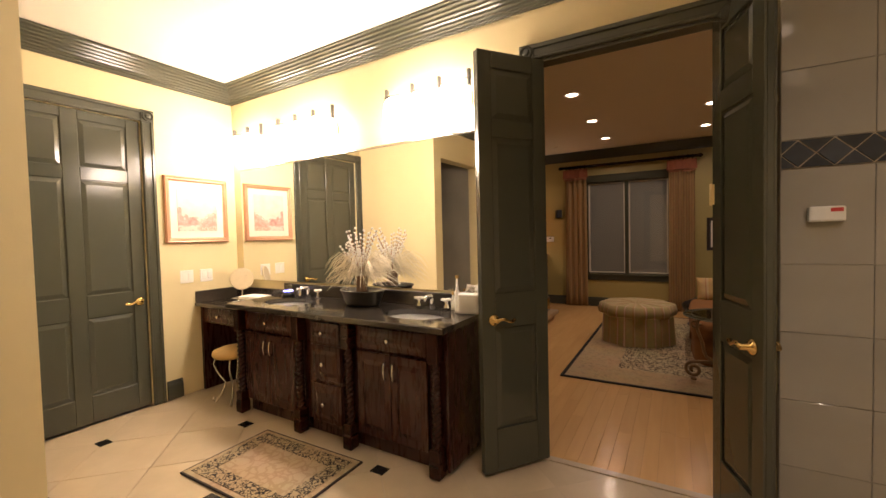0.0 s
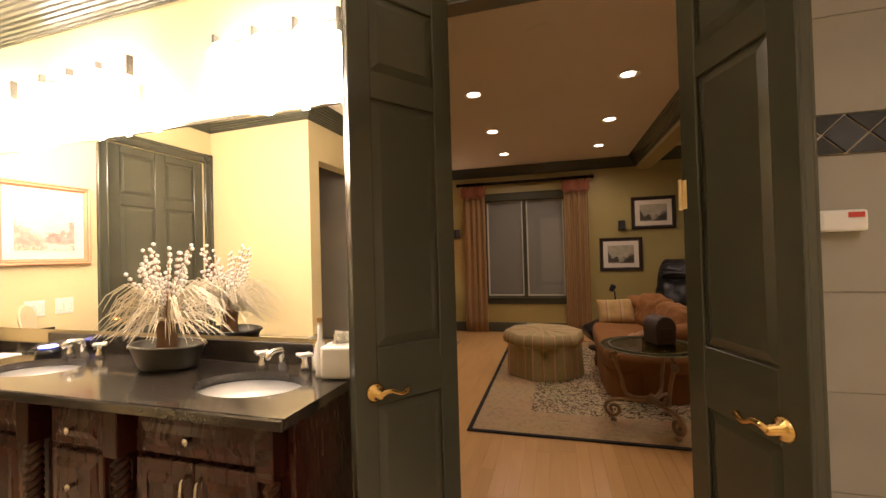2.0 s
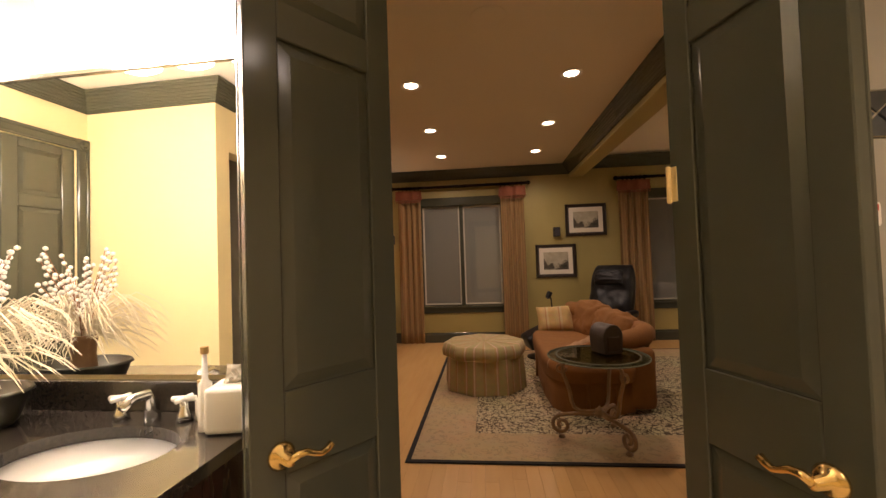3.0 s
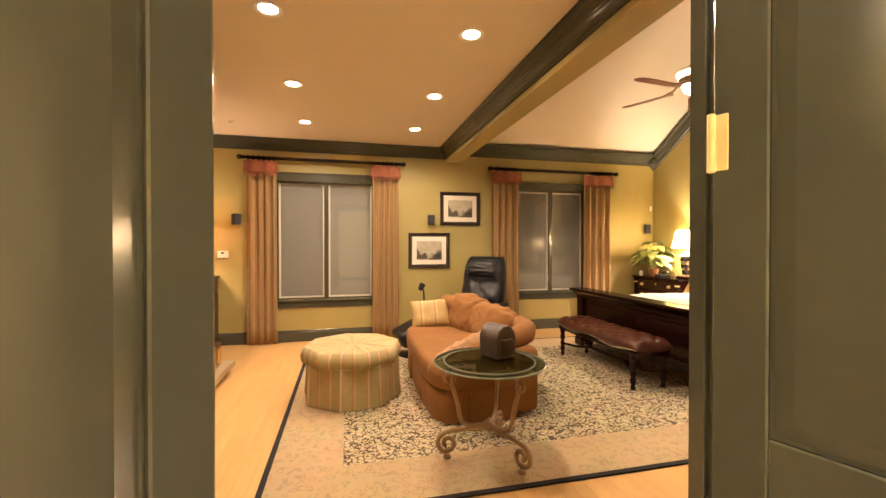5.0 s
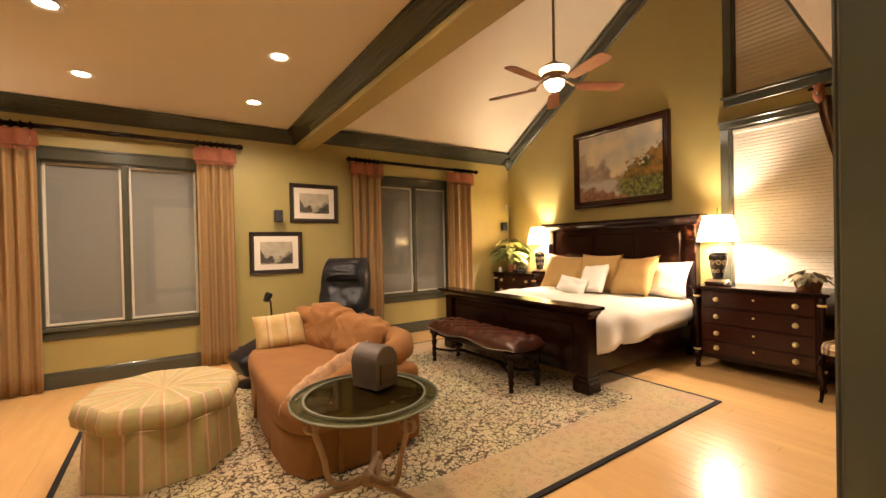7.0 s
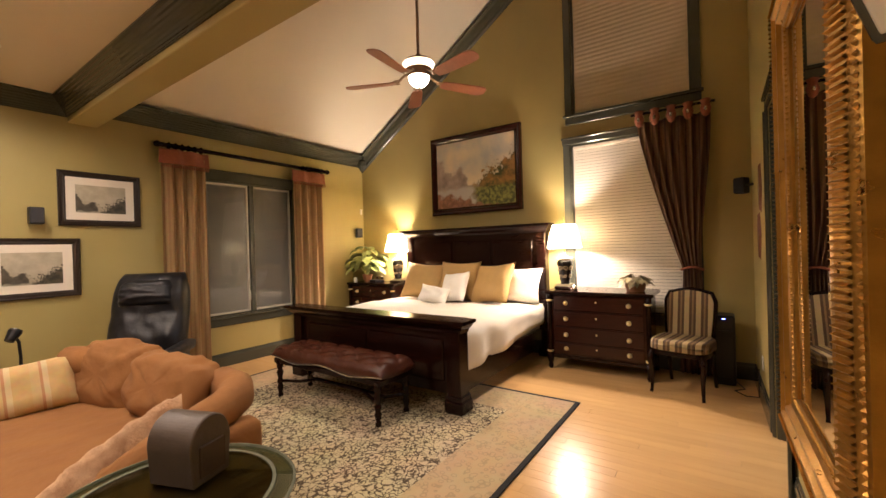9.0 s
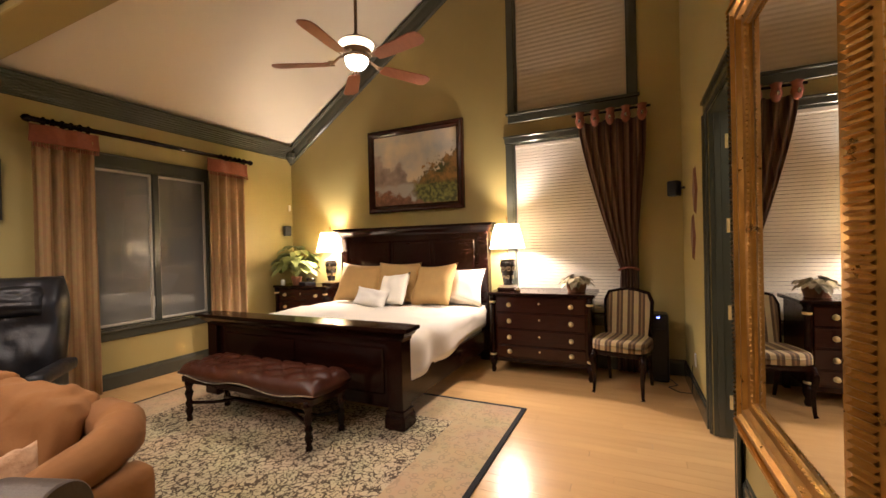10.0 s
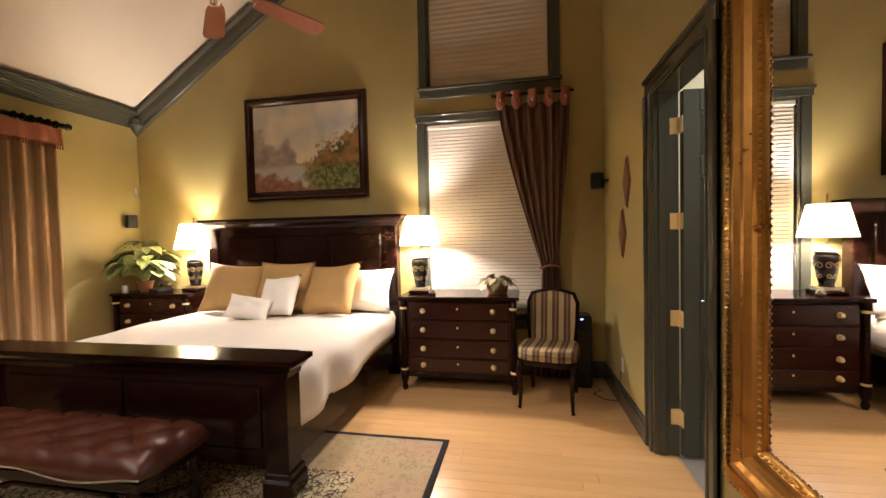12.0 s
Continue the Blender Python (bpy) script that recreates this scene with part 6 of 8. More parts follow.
def framed(name, label, m, w, h, fw, art, frame_mat, mat_w=0.0, depth=0.035, category="picture", group=""):
    """A framed picture standing in the x-z plane, face towards -y, back at y = 0."""
    f = thing(name, label, category, m, group)
    bm = bmesh.new()
    prof = [(0.0, 0.0), (0.0, -depth * 0.75), (fw * 0.18, -depth), (fw * 0.42, -depth * 0.8), (fw * 0.62, -depth * 0.85), (fw * 0.85, -depth * 0.45), (fw, -depth * 0.4), (fw, 0.0)]
    cor = [(-w / 2, 0), (w / 2, 0), (w / 2, h), (-w / 2, h)]
    dirs = [(1, 1), (-1, 1), (-1, -1), (1, -1)]
    rings = [[bm.verts.new((x + dx * o, y, z + dz * o)) for o, y in prof] for (x, z), (dx, dz) in zip(cor, dirs)]
    for k in range(4):
        a, b = rings[k], rings[(k + 1) % 4]
        for q in range(len(prof) - 1):
            bm.faces.new((a[q], b[q], b[q + 1], a[q + 1]))
    part("frame", bm, frame_mat, f)
    if mat_w:
        part("mount", boxm(-w / 2 + fw, -depth * 0.4, fw, w / 2 - fw, -depth * 0.2, h - fw), LINEN, f, "cream mount board")
    i = fw + mat_w
    part("print", boxm(-w / 2 + i, -depth * 0.4 - 0.003, i, w / 2 - i, -depth * 0.2 - 0.001, h - i), art, f)
    return f


GREY_ART = landscape("grey_landscape_print", (0.50, 0.45, 0.34), (0.34, 0.30, 0.22), (0.10, 0.085, 0.06), (0.36, 0.33, 0.25), (0.07, 0.06, 0.04), (0.14, 0.12, 0.07), (0.03, 0.028, 0.02), (0.08, 0.07, 0.045), 0.42, 0.40)
BIG_ART = landscape("oil_landscape", (0.46, 0.50, 0.52), (0.88, 0.76, 0.56), (0.50, 0.42, 0.37), (0.52, 0.52, 0.50), (0.34, 0.17, 0.10), (0.25, 0.27, 0.07), (0.060, 0.075, 0.028), (0.38, 0.21, 0.06), 1.25, 1.06)
PINK_ART = landscape("pink_print", (0.76, 0.60, 0.53), (0.68, 0.46, 0.40), (0.64, 0.36, 0.31), (0.70, 0.52, 0.46), (0.56, 0.29, 0.24), (0.64, 0.45, 0.36), (0.50, 0.26, 0.21), (0.62, 0.38, 0.32), 0.4, 0.45)
DARKFR = material("black_brown_frame", (0.018, 0.010, 0.007), 0.3, coat=0.4)
framed("framed_print", "black framed grey landscape print with cream mount", pose(1.31, YN - 0.002, 1.686), 0.64, 0.515, 0.055, GREY_ART, DARKFR, 0.07, group="landscape prints")
framed("framed_print", "black framed grey landscape print with cream mount", pose(0.816, YN - 0.002, 1.028), 0.64, 0.535, 0.055, GREY_ART, DARKFR, 0.07, group="landscape prints")
framed("oil_painting", "large oil landscape in a dark carved frame", pose(XE - 0.002, 5.75, 1.85, 0, 0, -90), 1.43, 1.125, 0.095, BIG_ART, RED_WOOD, depth=0.06, category="painting")


def wall_speaker(m, mat=BLACK):
    s = thing("wall_speaker", "small black speaker on a wall bracket", "speaker", m, "surround speakers")
    bm = boxm(-0.05, -0.14, -0.075, 0.05, -0.05, 0.075, bevel=0.012, seg=2)
    part("cabinet", bm, mat, s)
    part("grille", boxm(-0.042, -0.147, -0.066, 0.042, -0.138, 0.066, bevel=0.004), material("speaker_cloth", (0.03, 0.03, 0.035), 0.8), s)
    part("bracket", tubem([(0, 0.0, 0), (0, -0.06, 0)], 0.012), BLACK, s)
    return s


s1 = wall_speaker(pose(-1.93, YN, 1.73, 0, 0, 35))
for m in (pose(0.83, YN, 1.76), pose(4.72, YN, 1.66, 0, 0, -30)):
    copy_thing(s1, m)
wall_speaker(pose(4.62, 2.68, 1.88, 0, 0, 150), BLACK)
tagged(part("wall_sensor", boxm(-0.02, -0.02, -0.045, 0.02, 0, 0.045, bevel=0.006), WHITE, None), "small white wall motion sensor", "sensor").matrix_basis = pose(4.80, YN, 2.02)
th = thing("thermostat", "white wall thermostat with dark display", "thermostat", pose(-2.06, YN, 1.25))
part("body", boxm(-0.07, -0.025, -0.05, 0.07, 0, 0.05, bevel=0.008), WHITE, th)
part("display", boxm(-0.02, -0.028, 0.01, 0.02, -0.02, 0.03), BLACK, th)

def plate(name, label, m, holes=True):
    s = thing(name, label, "switch", m)
    part("cover", boxm(-0.058, -0.008, -0.058, 0.058, 0, 0.058, bevel=0.004), WHITE, s)
    for x in (-0.025, 0.025):
        part("rocker", boxm(x - 0.016, -0.012, -0.033, x + 0.016, -0.006, 0.033, bevel=0.003), WHITE, s)
    return s


tagged(part("wall_outlet", boxm(-0.035, -0.008, -0.057, 0.035, 0, 0.057, bevel=0.004), WHITE, None), "white wall outlet above the baseboard", "outlet").matrix_basis = pose(4.20, ysk(4.2), 0.34, 0, 0, 180)
for z, x in ((1.785, 4.03), (1.40, 4.16)):
    bm = bmesh.new()
    a = [bm.verts.new(p) for p in ((0, 0, 0.20), (0.10, 0, 0), (0, 0, -0.20), (-0.10, 0, 0))]
    b = [bm.verts.new((p.co.x * 0.86, -0.018, p.co.z * 0.86)) for p in a]
    for k in range(4):
        bm.faces.new((a[k], a[(k + 1) % 4], b[(k + 1) % 4], b[k]))
    bm.faces.new(b)
    bm.faces.new(a[::-1])
    tagged(part("diamond_plaque", bm, material("rust_plaque", (0.16, 0.05, 0.025), 0.5, scale=30, second=(0.08, 0.03, 0.018), bump=0.2), None), "rust brown diamond plaque on the wall", "plaque", "diamond plaques").matrix_basis = pose(x, ysk(x), z, 0, 0, 180)

# gilt mirror
gm = thing("gilt_mirror", "tall wall mirror in a carved gilt frame", "mirror", pose(1.853, ysk(1.853), 0.45, 0, 0, 180 + 1.1))
MW, MH, FW = 1.255, 2.06, 0.22
cor = [(-MW / 2, 0), (MW / 2, 0), (MW / 2, MH), (-MW / 2, MH)]
dirs = [(1, 1), (-1, 1), (-1, -1), (1, -1)]
prof = [(0.0, 0.0), (0.0, -0.05), (0.012, -0.062), (0.03, -0.058), (0.045, -0.066), (0.10, -0.088), (0.125, -0.09), (0.14, -0.076), (0.165, -0.078), (0.18, -0.06), (0.2, -0.055), (0.22, -0.042), (0.22, 0.0)]
bm = bmesh.new()
rings = [[bm.verts.new((x + dx * o, y, z + dz * o)) for o, y in prof] for (x, z), (dx, dz) in zip(cor, dirs)]
for k in range(4):
    a, b = rings[k], rings[(k + 1) % 4]
    for q in range(len(prof) - 1):
        bm.faces.new((a[q], b[q], b[q + 1], a[q + 1]))
part("frame", bm, GILT, gm)
bm = bmesh.new()


def beads(bm, o, y, r, step):
    for (x0, z0), (x1, z1) in (((-MW / 2 + o, o), (MW / 2 - o, o)), ((MW / 2 - o, o), (MW / 2 - o, MH - o)), ((MW / 2 - o, MH - o), (-MW / 2 + o, MH - o)), ((-MW / 2 + o, MH - o), (-MW / 2 + o, o))):
        L = math.hypot(x1 - x0, z1 - z0)
        nb = int(L / step)
        for k in range(nb):
            t = (k + 0.5) / nb
            c = Vector((x0 + (x1 - x0) * t, y, z0 + (z1 - z0) * t))
            vs = [bm.verts.new(c + Vector(d) * r) for d in ((1, 0, 0), (0, 0, 1), (-1, 0, 0), (0, 0, -1), (0, -1, 0))]
            for q in range(4):
                bm.faces.new((vs[q], vs[(q + 1) % 4], vs[4]))


beads(bm, 0.008, -0.058, 0.010, 0.024)
part("beading", bm, GILT, gm, "row of small gilt beads")
bm = bmesh.new()
beads(bm, 0.210, -0.050, 0.010, 0.024)
part("beading", bm, GILT, gm, "row of small gilt beads")
bm = bmesh.new()
for (x0, z0), (x1, z1), (nx, nz) in (((-MW / 2, 0), (MW / 2, 0), (0, 1)), ((MW / 2, 0), (MW / 2, MH), (-1, 0)), ((MW / 2, MH), (-MW / 2, MH), (0, -1)), ((-MW / 2, MH), (-MW / 2, 0), (1, 0))):
    L = math.hypot(x1 - x0, z1 - z0)
    ux, uz = (x1 - x0) / L, (z1 - z0) / L
    nb = int(L / 0.021)
    for k in range(nb):
        t = k * 0.021 + 0.010
        if t < 0.08 or t > L - 0.08:
            continue
        pa = Vector((x0 + ux * t + nx * 0.046, -0.064, z0 + uz * t + nz * 0.046))
        pb = Vector((x0 + ux * t + nx * 0.100, -0.086, z0 + uz * t + nz * 0.100))
        du = Vector((ux, 0, uz)) * 0.0078
        up = Vector((0, -0.014, 0))
        vs = [bm.verts.new(p) for p in (pa - du, pb - du, pb + du, pa + du)]
        tp = [bm.verts.new(p) for p in (pa + up, pb + up)]
        bm.faces.new((vs[0], vs[1], tp[1], tp[0]))
        bm.faces.new((vs[3], tp[0], tp[1], vs[2]))
tagged(part("gadrooning", bm, GILT, gm), "close ribbed gilt band", kind="stuff")
part("mirror_glass", boxm(-MW / 2 + 0.2, -0.036, 0.2, MW / 2 - 0.2, -0.03, MH - 0.2), MIRROR, gm)
# speaker beside the mirror, tilted down from the wall
up = Vector((-0.27, 0.37, 0.88)).normalized()
back = Vector((0.9, -0.3, 0.4)).normalized()
side = back.cross(up).normalized()
up = side.cross(back)
mm = Matrix((side, back, up)).transposed().to_4x4()
mm.translation = (0.835, 2.695, 1.81)
ws = thing("grey_wall_speaker", "grey wall speaker with pale cloth front, tilted down", "speaker", mm)
bm = bmesh.new()
box(bm, -0.068, 0.0, -0.12, 0.068, 0.09, 0.12, bevel=0.012, seg=2)
part("cabinet", bm, TRIM, ws)
part("front_cloth", boxm(-0.055, -0.006, -0.106, 0.055, 0.002, 0.106, bevel=0.006, seg=2), material("pale_speaker_cloth", (0.78, 0.77, 0.70), 0.8, var=0.05, scale=60, bump=0.2, bscale=300), ws, "pale grey cloth front")
part("bracket", tubem([(0.04, 0.07, 0.0), (0.085, 0.05, -0.01)], 0.014), BLACK, ws)

# ceiling fan
fan = thing("ceiling_fan", "five blade wooden ceiling fan with lit globe", "fan", pose(2.93, 5.21, 2.93))
ztop = 2.93 + SL * (YN - 5.21) - 2.93
part("downrod", tubem([(0, 0, 0.2), (0, 0, ztop - 0.02)], 0.013, 10), IRON, fan, smooth=True)
part("canopy", lathem([(0.0, ztop - 0.12), (0.05, ztop - 0.11), (0.075, ztop - 0.04), (0.08, ztop + 0.04), (0.0, ztop + 0.04)], 20), IRON, fan, smooth=True)
part("housing", lathem([(0.0, 0.06), (0.09, 0.06), (0.10, 0.075), (0.125, 0.10), (0.135, 0.125), (0.145, 0.16), (0.13, 0.18), (0.06, 0.20), (0.03, 0.24), (0.0, 0.24)], 28), IRON, fan, smooth=True)
part("glass_band", lathem([(0.128, 0.102), (0.14, 0.128), (0.149, 0.158), (0.146, 0.158), (0.136, 0.128), (0.128, 0.102)], 28), glow("lit_band", (1.0, 0.8, 0.5), 1.6), fan, "lit amber glass band", True)
part("light_collar", lathem([(0.0, 0.035), (0.102, 0.035), (0.106, 0.05), (0.09, 0.062), (0.0, 0.062)], 24), IRON, fan, smooth=True)
part("globe", lathem([(0.0, -0.055), (0.03, -0.052), (0.06, -0.038), (0.085, -0.012), (0.097, 0.02), (0.098, 0.036), (0.0, 0.036)], 24), BULB_FAN, fan, "lit white glass bowl", True)
part("finial", lathem([(0.0, -0.08), (0.008, -0.075), (0.01, -0.06), (0.0, -0.05)], 10), IRON, fan)
BLADE = material("fan_blade_wood", (0.42, 0.17, 0.10), 0.35, scale=5, second=(0.30, 0.105, 0.06), stretch=(1, 8, 8))
for k in range(5):
    a = radians(42.2 + 72 * k)
    bm = bmesh.new()
    pl = [(0.23, 0.045), (0.30, 0.058), (0.64, 0.072), (0.69, 0.06), (0.712, 0.03), (0.712, -0.03), (0.69, -0.06), (0.64, -0.072), (0.30, -0.058), (0.23, -0.045)]
    lo = [bm.verts.new((x, y, -0.004 - y * 0.2)) for x, y in pl]
    hi = [bm.verts.new((x, y, 0.004 - y * 0.2)) for x, y in pl]
    bm.faces.new(lo[::-1])
    bm.faces.new(hi)
    for q in range(len(pl)):
        bm.faces.new((lo[q], lo[(q + 1) % len(pl)], hi[(q + 1) % len(pl)], hi[q]))
    bmesh.ops.rotate(bm, verts=bm.verts, matrix=Matrix.Rotation(a, 3, "Z"))
    bl = part("blade", bm, BLADE, fan, "reddish wood blade")
    bm = bmesh.new()
    tube(bm, [(0.09, 0, 0.075), (0.14, 0.02, 0.05), (0.20, 0, 0.008), (0.27, 0.018, 0.006)], [0.014, 0.01, 0.012, 0.008], 6)
    tube(bm, [(0.19, -0.03, 0.004), (0.23, -0.03, 0.004), (0.25, 0.0, 0.006), (0.23, 0.03, 0.012), (0.19, 0.03, 0.014)], 0.006, 6)
    bmesh.ops.rotate(bm, verts=bm.verts, matrix=Matrix.Rotation(a, 3, "Z"))
    part("blade_iron", bm, IRON, bl, "scrolled bronze blade bracket")

for x, y in DOWNLIGHTS:
    d = thing("recessed_downlight", "lit recessed ceiling downlight with white trim", "light", pose(x, y, 2.86), "bedroom downlights")
    part("trim_ring", lathem([(0.055, -0.001), (0.085, -0.003), (0.092, -0.008), (0.085, -0.011), (0.06, -0.007), (0.055, -0.001)], 28), WHITE, d)
    part("lens", lathem([(0.0, -0.004), (0.057, -0.004), (0.057, -0.001), (0.0, -0.001)], 24), BULB_DOWN, d, "glowing lens")
spk = thing("ceiling_speaker", "round flush ceiling speaker painted like the ceiling", "speaker", pose(-0.25, 3.72, 2.86))
part("grille", lathem([(0.0, -0.006), (0.10, -0.006), (0.112, -0.004), (0.115, 0.0), (0.0, 0.0)], 32), CEIL, spk)
det = thing("smoke_detector", "small round ceiling detector", "detector", pose(-1.75, 7.2, 2.86))
part("body", lathem([(0.0, -0.02), (0.03, -0.02), (0.04, -0.01), (0.042, 0.0), (0.0, 0.0)], 20), CEIL, det)

# ---- fireplace corner ----
FX, FY0, FY1 = -2.0, 4.75, 6.55
fp = thing("fireplace", "stacked fieldstone fireplace with a dark firebox", "fireplace", pose(0, 0, 0))
bm = bmesh.new()
walled(bm, "y", FY0 + 0.03, FY1 - 0.03, XW_, FX - 0.03, 0.0, 2.86, [(5.05, 6.08, 0.14, 0.88)])
part("core", bm, GROUT, fp)
part("firebox", boxm(XW_ + 0.02, 5.04, 0.14, XW_ + 0.1, 6.09, 0.9), SOOT, fp, "sooty dark firebox back")
bm = bmesh.new()
for y0 in (5.05, 5.40, 5.74):
    box(bm, FX - 0.06, y0 + 0.01, 0.15, FX - 0.045, y0 + 0.33, 0.86)
for k in range(4):
    box(bm, FX - 0.045, 5.05 + k * 0.34, 0.145, FX - 0.03, 5.065 + k * 0.34, 0.875, bevel=0.002)
box(bm, FX - 0.045, 5.05, 0.855, FX - 0.03, 6.08, 0.88)
part("fire_screen", bm, SOOT, fp, "black metal fire screen")
he = thing("hearth", "raised flagstone hearth slab", "hearth", pose(0, 0, 0.003))
bm = bmesh.new()
pl = [(-2.03, 4.80), (-1.72, 4.80), (-1.60, 5.06), (-1.58, 5.6), (-1.60, 6.2), (-1.58, 6.62), (-2.03, 6.66)]
lo = [bm.verts.new((x, y, 0.075)) for x, y in pl]
hi = [bm.verts.new((x, y, 0.137)) for x, y in pl]
bm.faces.new(lo[::-1])
bm.faces.new(hi)
for q in range(len(pl)):
    bm.faces.new((lo[q], lo[(q + 1) % len(pl)], hi[(q + 1) % len(pl)], hi[q]))
bmesh.ops.bevel(bm, geom=[e for e in bm.edges], offset=0.012, segments=2, affect="EDGES")
part("slab", bm, SLAB, he)
part("support", boxm(-2.03, 4.9, 0.0, -1.68, 6.55, 0.075, bevel=0.01), STONE, he)
mn = thing("mantel_shelf", "thick pale wood mantel shelf on the stone", "shelf", pose(0, 0, 1.40))
part("board", boxm(FX - 0.02, 4.65, 0.0, -1.80, 6.63, 0.065, bevel=0.008), MAPLE, mn)
for y in (4.95, 6.3):
    bm = bmesh.new()
    box(bm, FX - 0.02, y - 0.09, -0.16, -1.88, y + 0.09, 0.0, bevel=0.04, seg=2)
    part("corbel", bm, STONE, mn)
tv = thing("television", "large flat black television tilted above the mantel", "television", pose(-1.86, 5.50, 1.47, 0, 0, 0))
bm = boxm(-0.03, -0.79, 0.0, 0.03, 0.79, 0.90, bevel=0.01)
bmesh.ops.rotate(bm, verts=bm.verts, matrix=Matrix.Rotation(radians(7), 3, "Y"))
part("case", bm, BLACK, tv)
bm = boxm(0.0305, -0.75, 0.10, 0.034, 0.75, 0.86)
bmesh.ops.rotate(bm, verts=bm.verts, matrix=Matrix.Rotation(radians(7), 3, "Y"))
part("screen", bm, SCREEN, tv, "glossy dark screen")
part("mount", boxm(-0.16, -0.15, 0.3, -0.0, 0.15, 0.6), BLACK, tv)
part("soundbar", boxm(0.0, -0.5, 0.0, 0.07, 0.72, 0.05, bevel=0.01), BLACK, tv)
cbn = thing("corner_cabinet", "dark stained wood cabinet with panelled door", "cabinet", pose(-2.12, 6.70, 0.003))
part("body", boxm(-0.58, 0.0, 0.05, 0.0, 1.22, 0.93, bevel=0.004), CHERRY, cbn)
part("top", boxm(-0.6, -0.02, 0.93, 0.025, 1.24, 0.965, bevel=0.006), CHERRY, cbn)
part("plinth", boxm(-0.57, 0.02, 0.0, -0.02, 1.2, 0.05), CHERRY, cbn)
for y in (0.04, 0.63):
    d = part("door", boxm(0.0, y, 0.09, 0.02, y + 0.55, 0.74, bevel=0.003), CHERRY, cbn)
    part("door_panel", boxm(0.018, y + 0.07, 0.16, 0.028, y + 0.48, 0.67, bevel=0.008), CHERRY, d)
    part("drawer", boxm(0.0, y, 0.77, 0.02, y + 0.55, 0.91, bevel=0.004), CHERRY, cbn)
cl = thing("corner_lamp", "lit lamp with red fabric shade on the cabinet", "lamp", pose(-2.38, 7.45, 0.969))
part("base", lathem([(0.0, 0.0), (0.07, 0.0), (0.07, 0.02), (0.03, 0.04), (0.05, 0.14), (0.055, 0.2), (0.02, 0.27), (0.012, 0.40), (0.0, 0.40)], 18), IRON, cl, smooth=True)
bm = bmesh.new()
lo = [bm.verts.new((0.17 * math.cos(2 * math.pi * k / 32), 0.17 * math.sin(2 * math.pi * k / 32), 0.36)) for k in range(32)]
hi = [bm.verts.new((0.11 * math.cos(2 * math.pi * k / 32), 0.11 * math.sin(2 * math.pi * k / 32), 0.58)) for k in range(32)]
for k in range(32):
    bm.faces.new((lo[k], lo[(k + 1) % 32], hi[(k + 1) % 32], hi[k]))
part("shade", bm, RED_SHADE, cl, "lit red fabric shade", True)
tk = thing("trunk_box", "small dark trunk with brass straps on the hearth", "trunk", pose(-1.82, 6.33, 0.142, 0, 0, 6))
bm = boxm(-0.14, -0.2, 0.0, 0.14, 0.2, 0.2, bevel=0.008)
part("body", bm, CHERRY, tk)
bm = bmesh.new()
pf = [(0.14 * math.cos(radians(t)), 0.20 + 0.025 * math.sin(radians(t)) ** 0.5) for t in range(0, 181, 20)]
a = [bm.verts.new((x, -0.2, z)) for x, z in pf]
b = [bm.verts.new((x, 0.2, z)) for x, z in pf]
bm.faces.new(a)
bm.faces.new(b[::-1])
for k in range(len(pf)):
    bm.faces.new((a[k], b[k], b[(k + 1) % len(pf)], a[(k + 1) % len(pf)]))
part("lid", bm, CHERRY, tk)
for y in (-0.13, 0.13):
    part("strap", boxm(-0.145, y - 0.018, 0.002, 0.145, y + 0.018, 0.205, bevel=0.003), BRASS, tk)
part("clasp", boxm(0.138, -0.065, 0.05, 0.152, 0.065, 0.205, bevel=0.004), BRASS, tk)
bs = thing("wicker_basket", "reddish wicker basket filled with white paper", "basket", pose(-1.80, 5.30, 0.142))
NB = 30
for lv in range(9):
    z = 0.012 + lv * 0.028
    r = 0.15 + 0.008 * lv
    bm = bmesh.new()
    tube(bm, [((r + 0.008 * (1 if (k + lv) % 2 else -1)) * math.cos(2 * math.pi * k / NB), (r + 0.008 * (1 if (k + lv) % 2 else -1)) * math.sin(2 * math.pi * k / NB) * 1.25, z) for k in range(NB + 1)], 0.014, 6)
    part("weave_row", bm, WICKER, bs)
part("bottom", lathem([(0.0, 0.0), (0.15, 0.0), (0.15, 0.012), (0.0, 0.012)], 20, sy=1.25), WICKER, bs)
pr = random.Random(3)
for k in range(9):
    bm = pillowm(0.2, 0.16, 0.05, 6, 6, 0.1, 0.06, seed=k)
    o = part("paper_bundle", bm, WHITE, bs, "crumpled white paper")
    o.matrix_basis = pose(pr.uniform(-0.06, 0.06), pr.uniform(-0.1, 0.1), 0.13 + pr.uniform(0, 0.06), pr.uniform(30, 80), pr.uniform(-30, 30), pr.uniform(0, 360))
part("handle", tubem([(0.0, -0.26 * math.cos(math.pi * k / 12), 0.24 + 0.14 * math.sin(math.pi * k / 12)) for k in range(13)], 0.012), WICKER, bs)

# ---- bathroom: vanity ----
# the vanity side follows the wall that runs out of square
OUT_OF_SQUARE = Matrix.Translation((-0.75, 2.512, 0)) @ Matrix.Rotation(radians(-1.2), 4, "Z") @ Matrix.Translation((0.75, -2.5, 0))
NARROWED = OUT_OF_SQUARE @ Matrix.Translation((-3.02, 0, 0)) @ Matrix.Diagonal((0.966, 1, 1, 1)) @ Matrix.Translation((3.02, 0, 0))


def on_counter(x, y, z, rz=0):
    return NARROWED @ Matrix.Translation((x, y, z)) @ Matrix.Diagonal((1 / 0.966, 1, 1, 1)) @ Matrix.Rotation(radians(rz), 4, "Z")


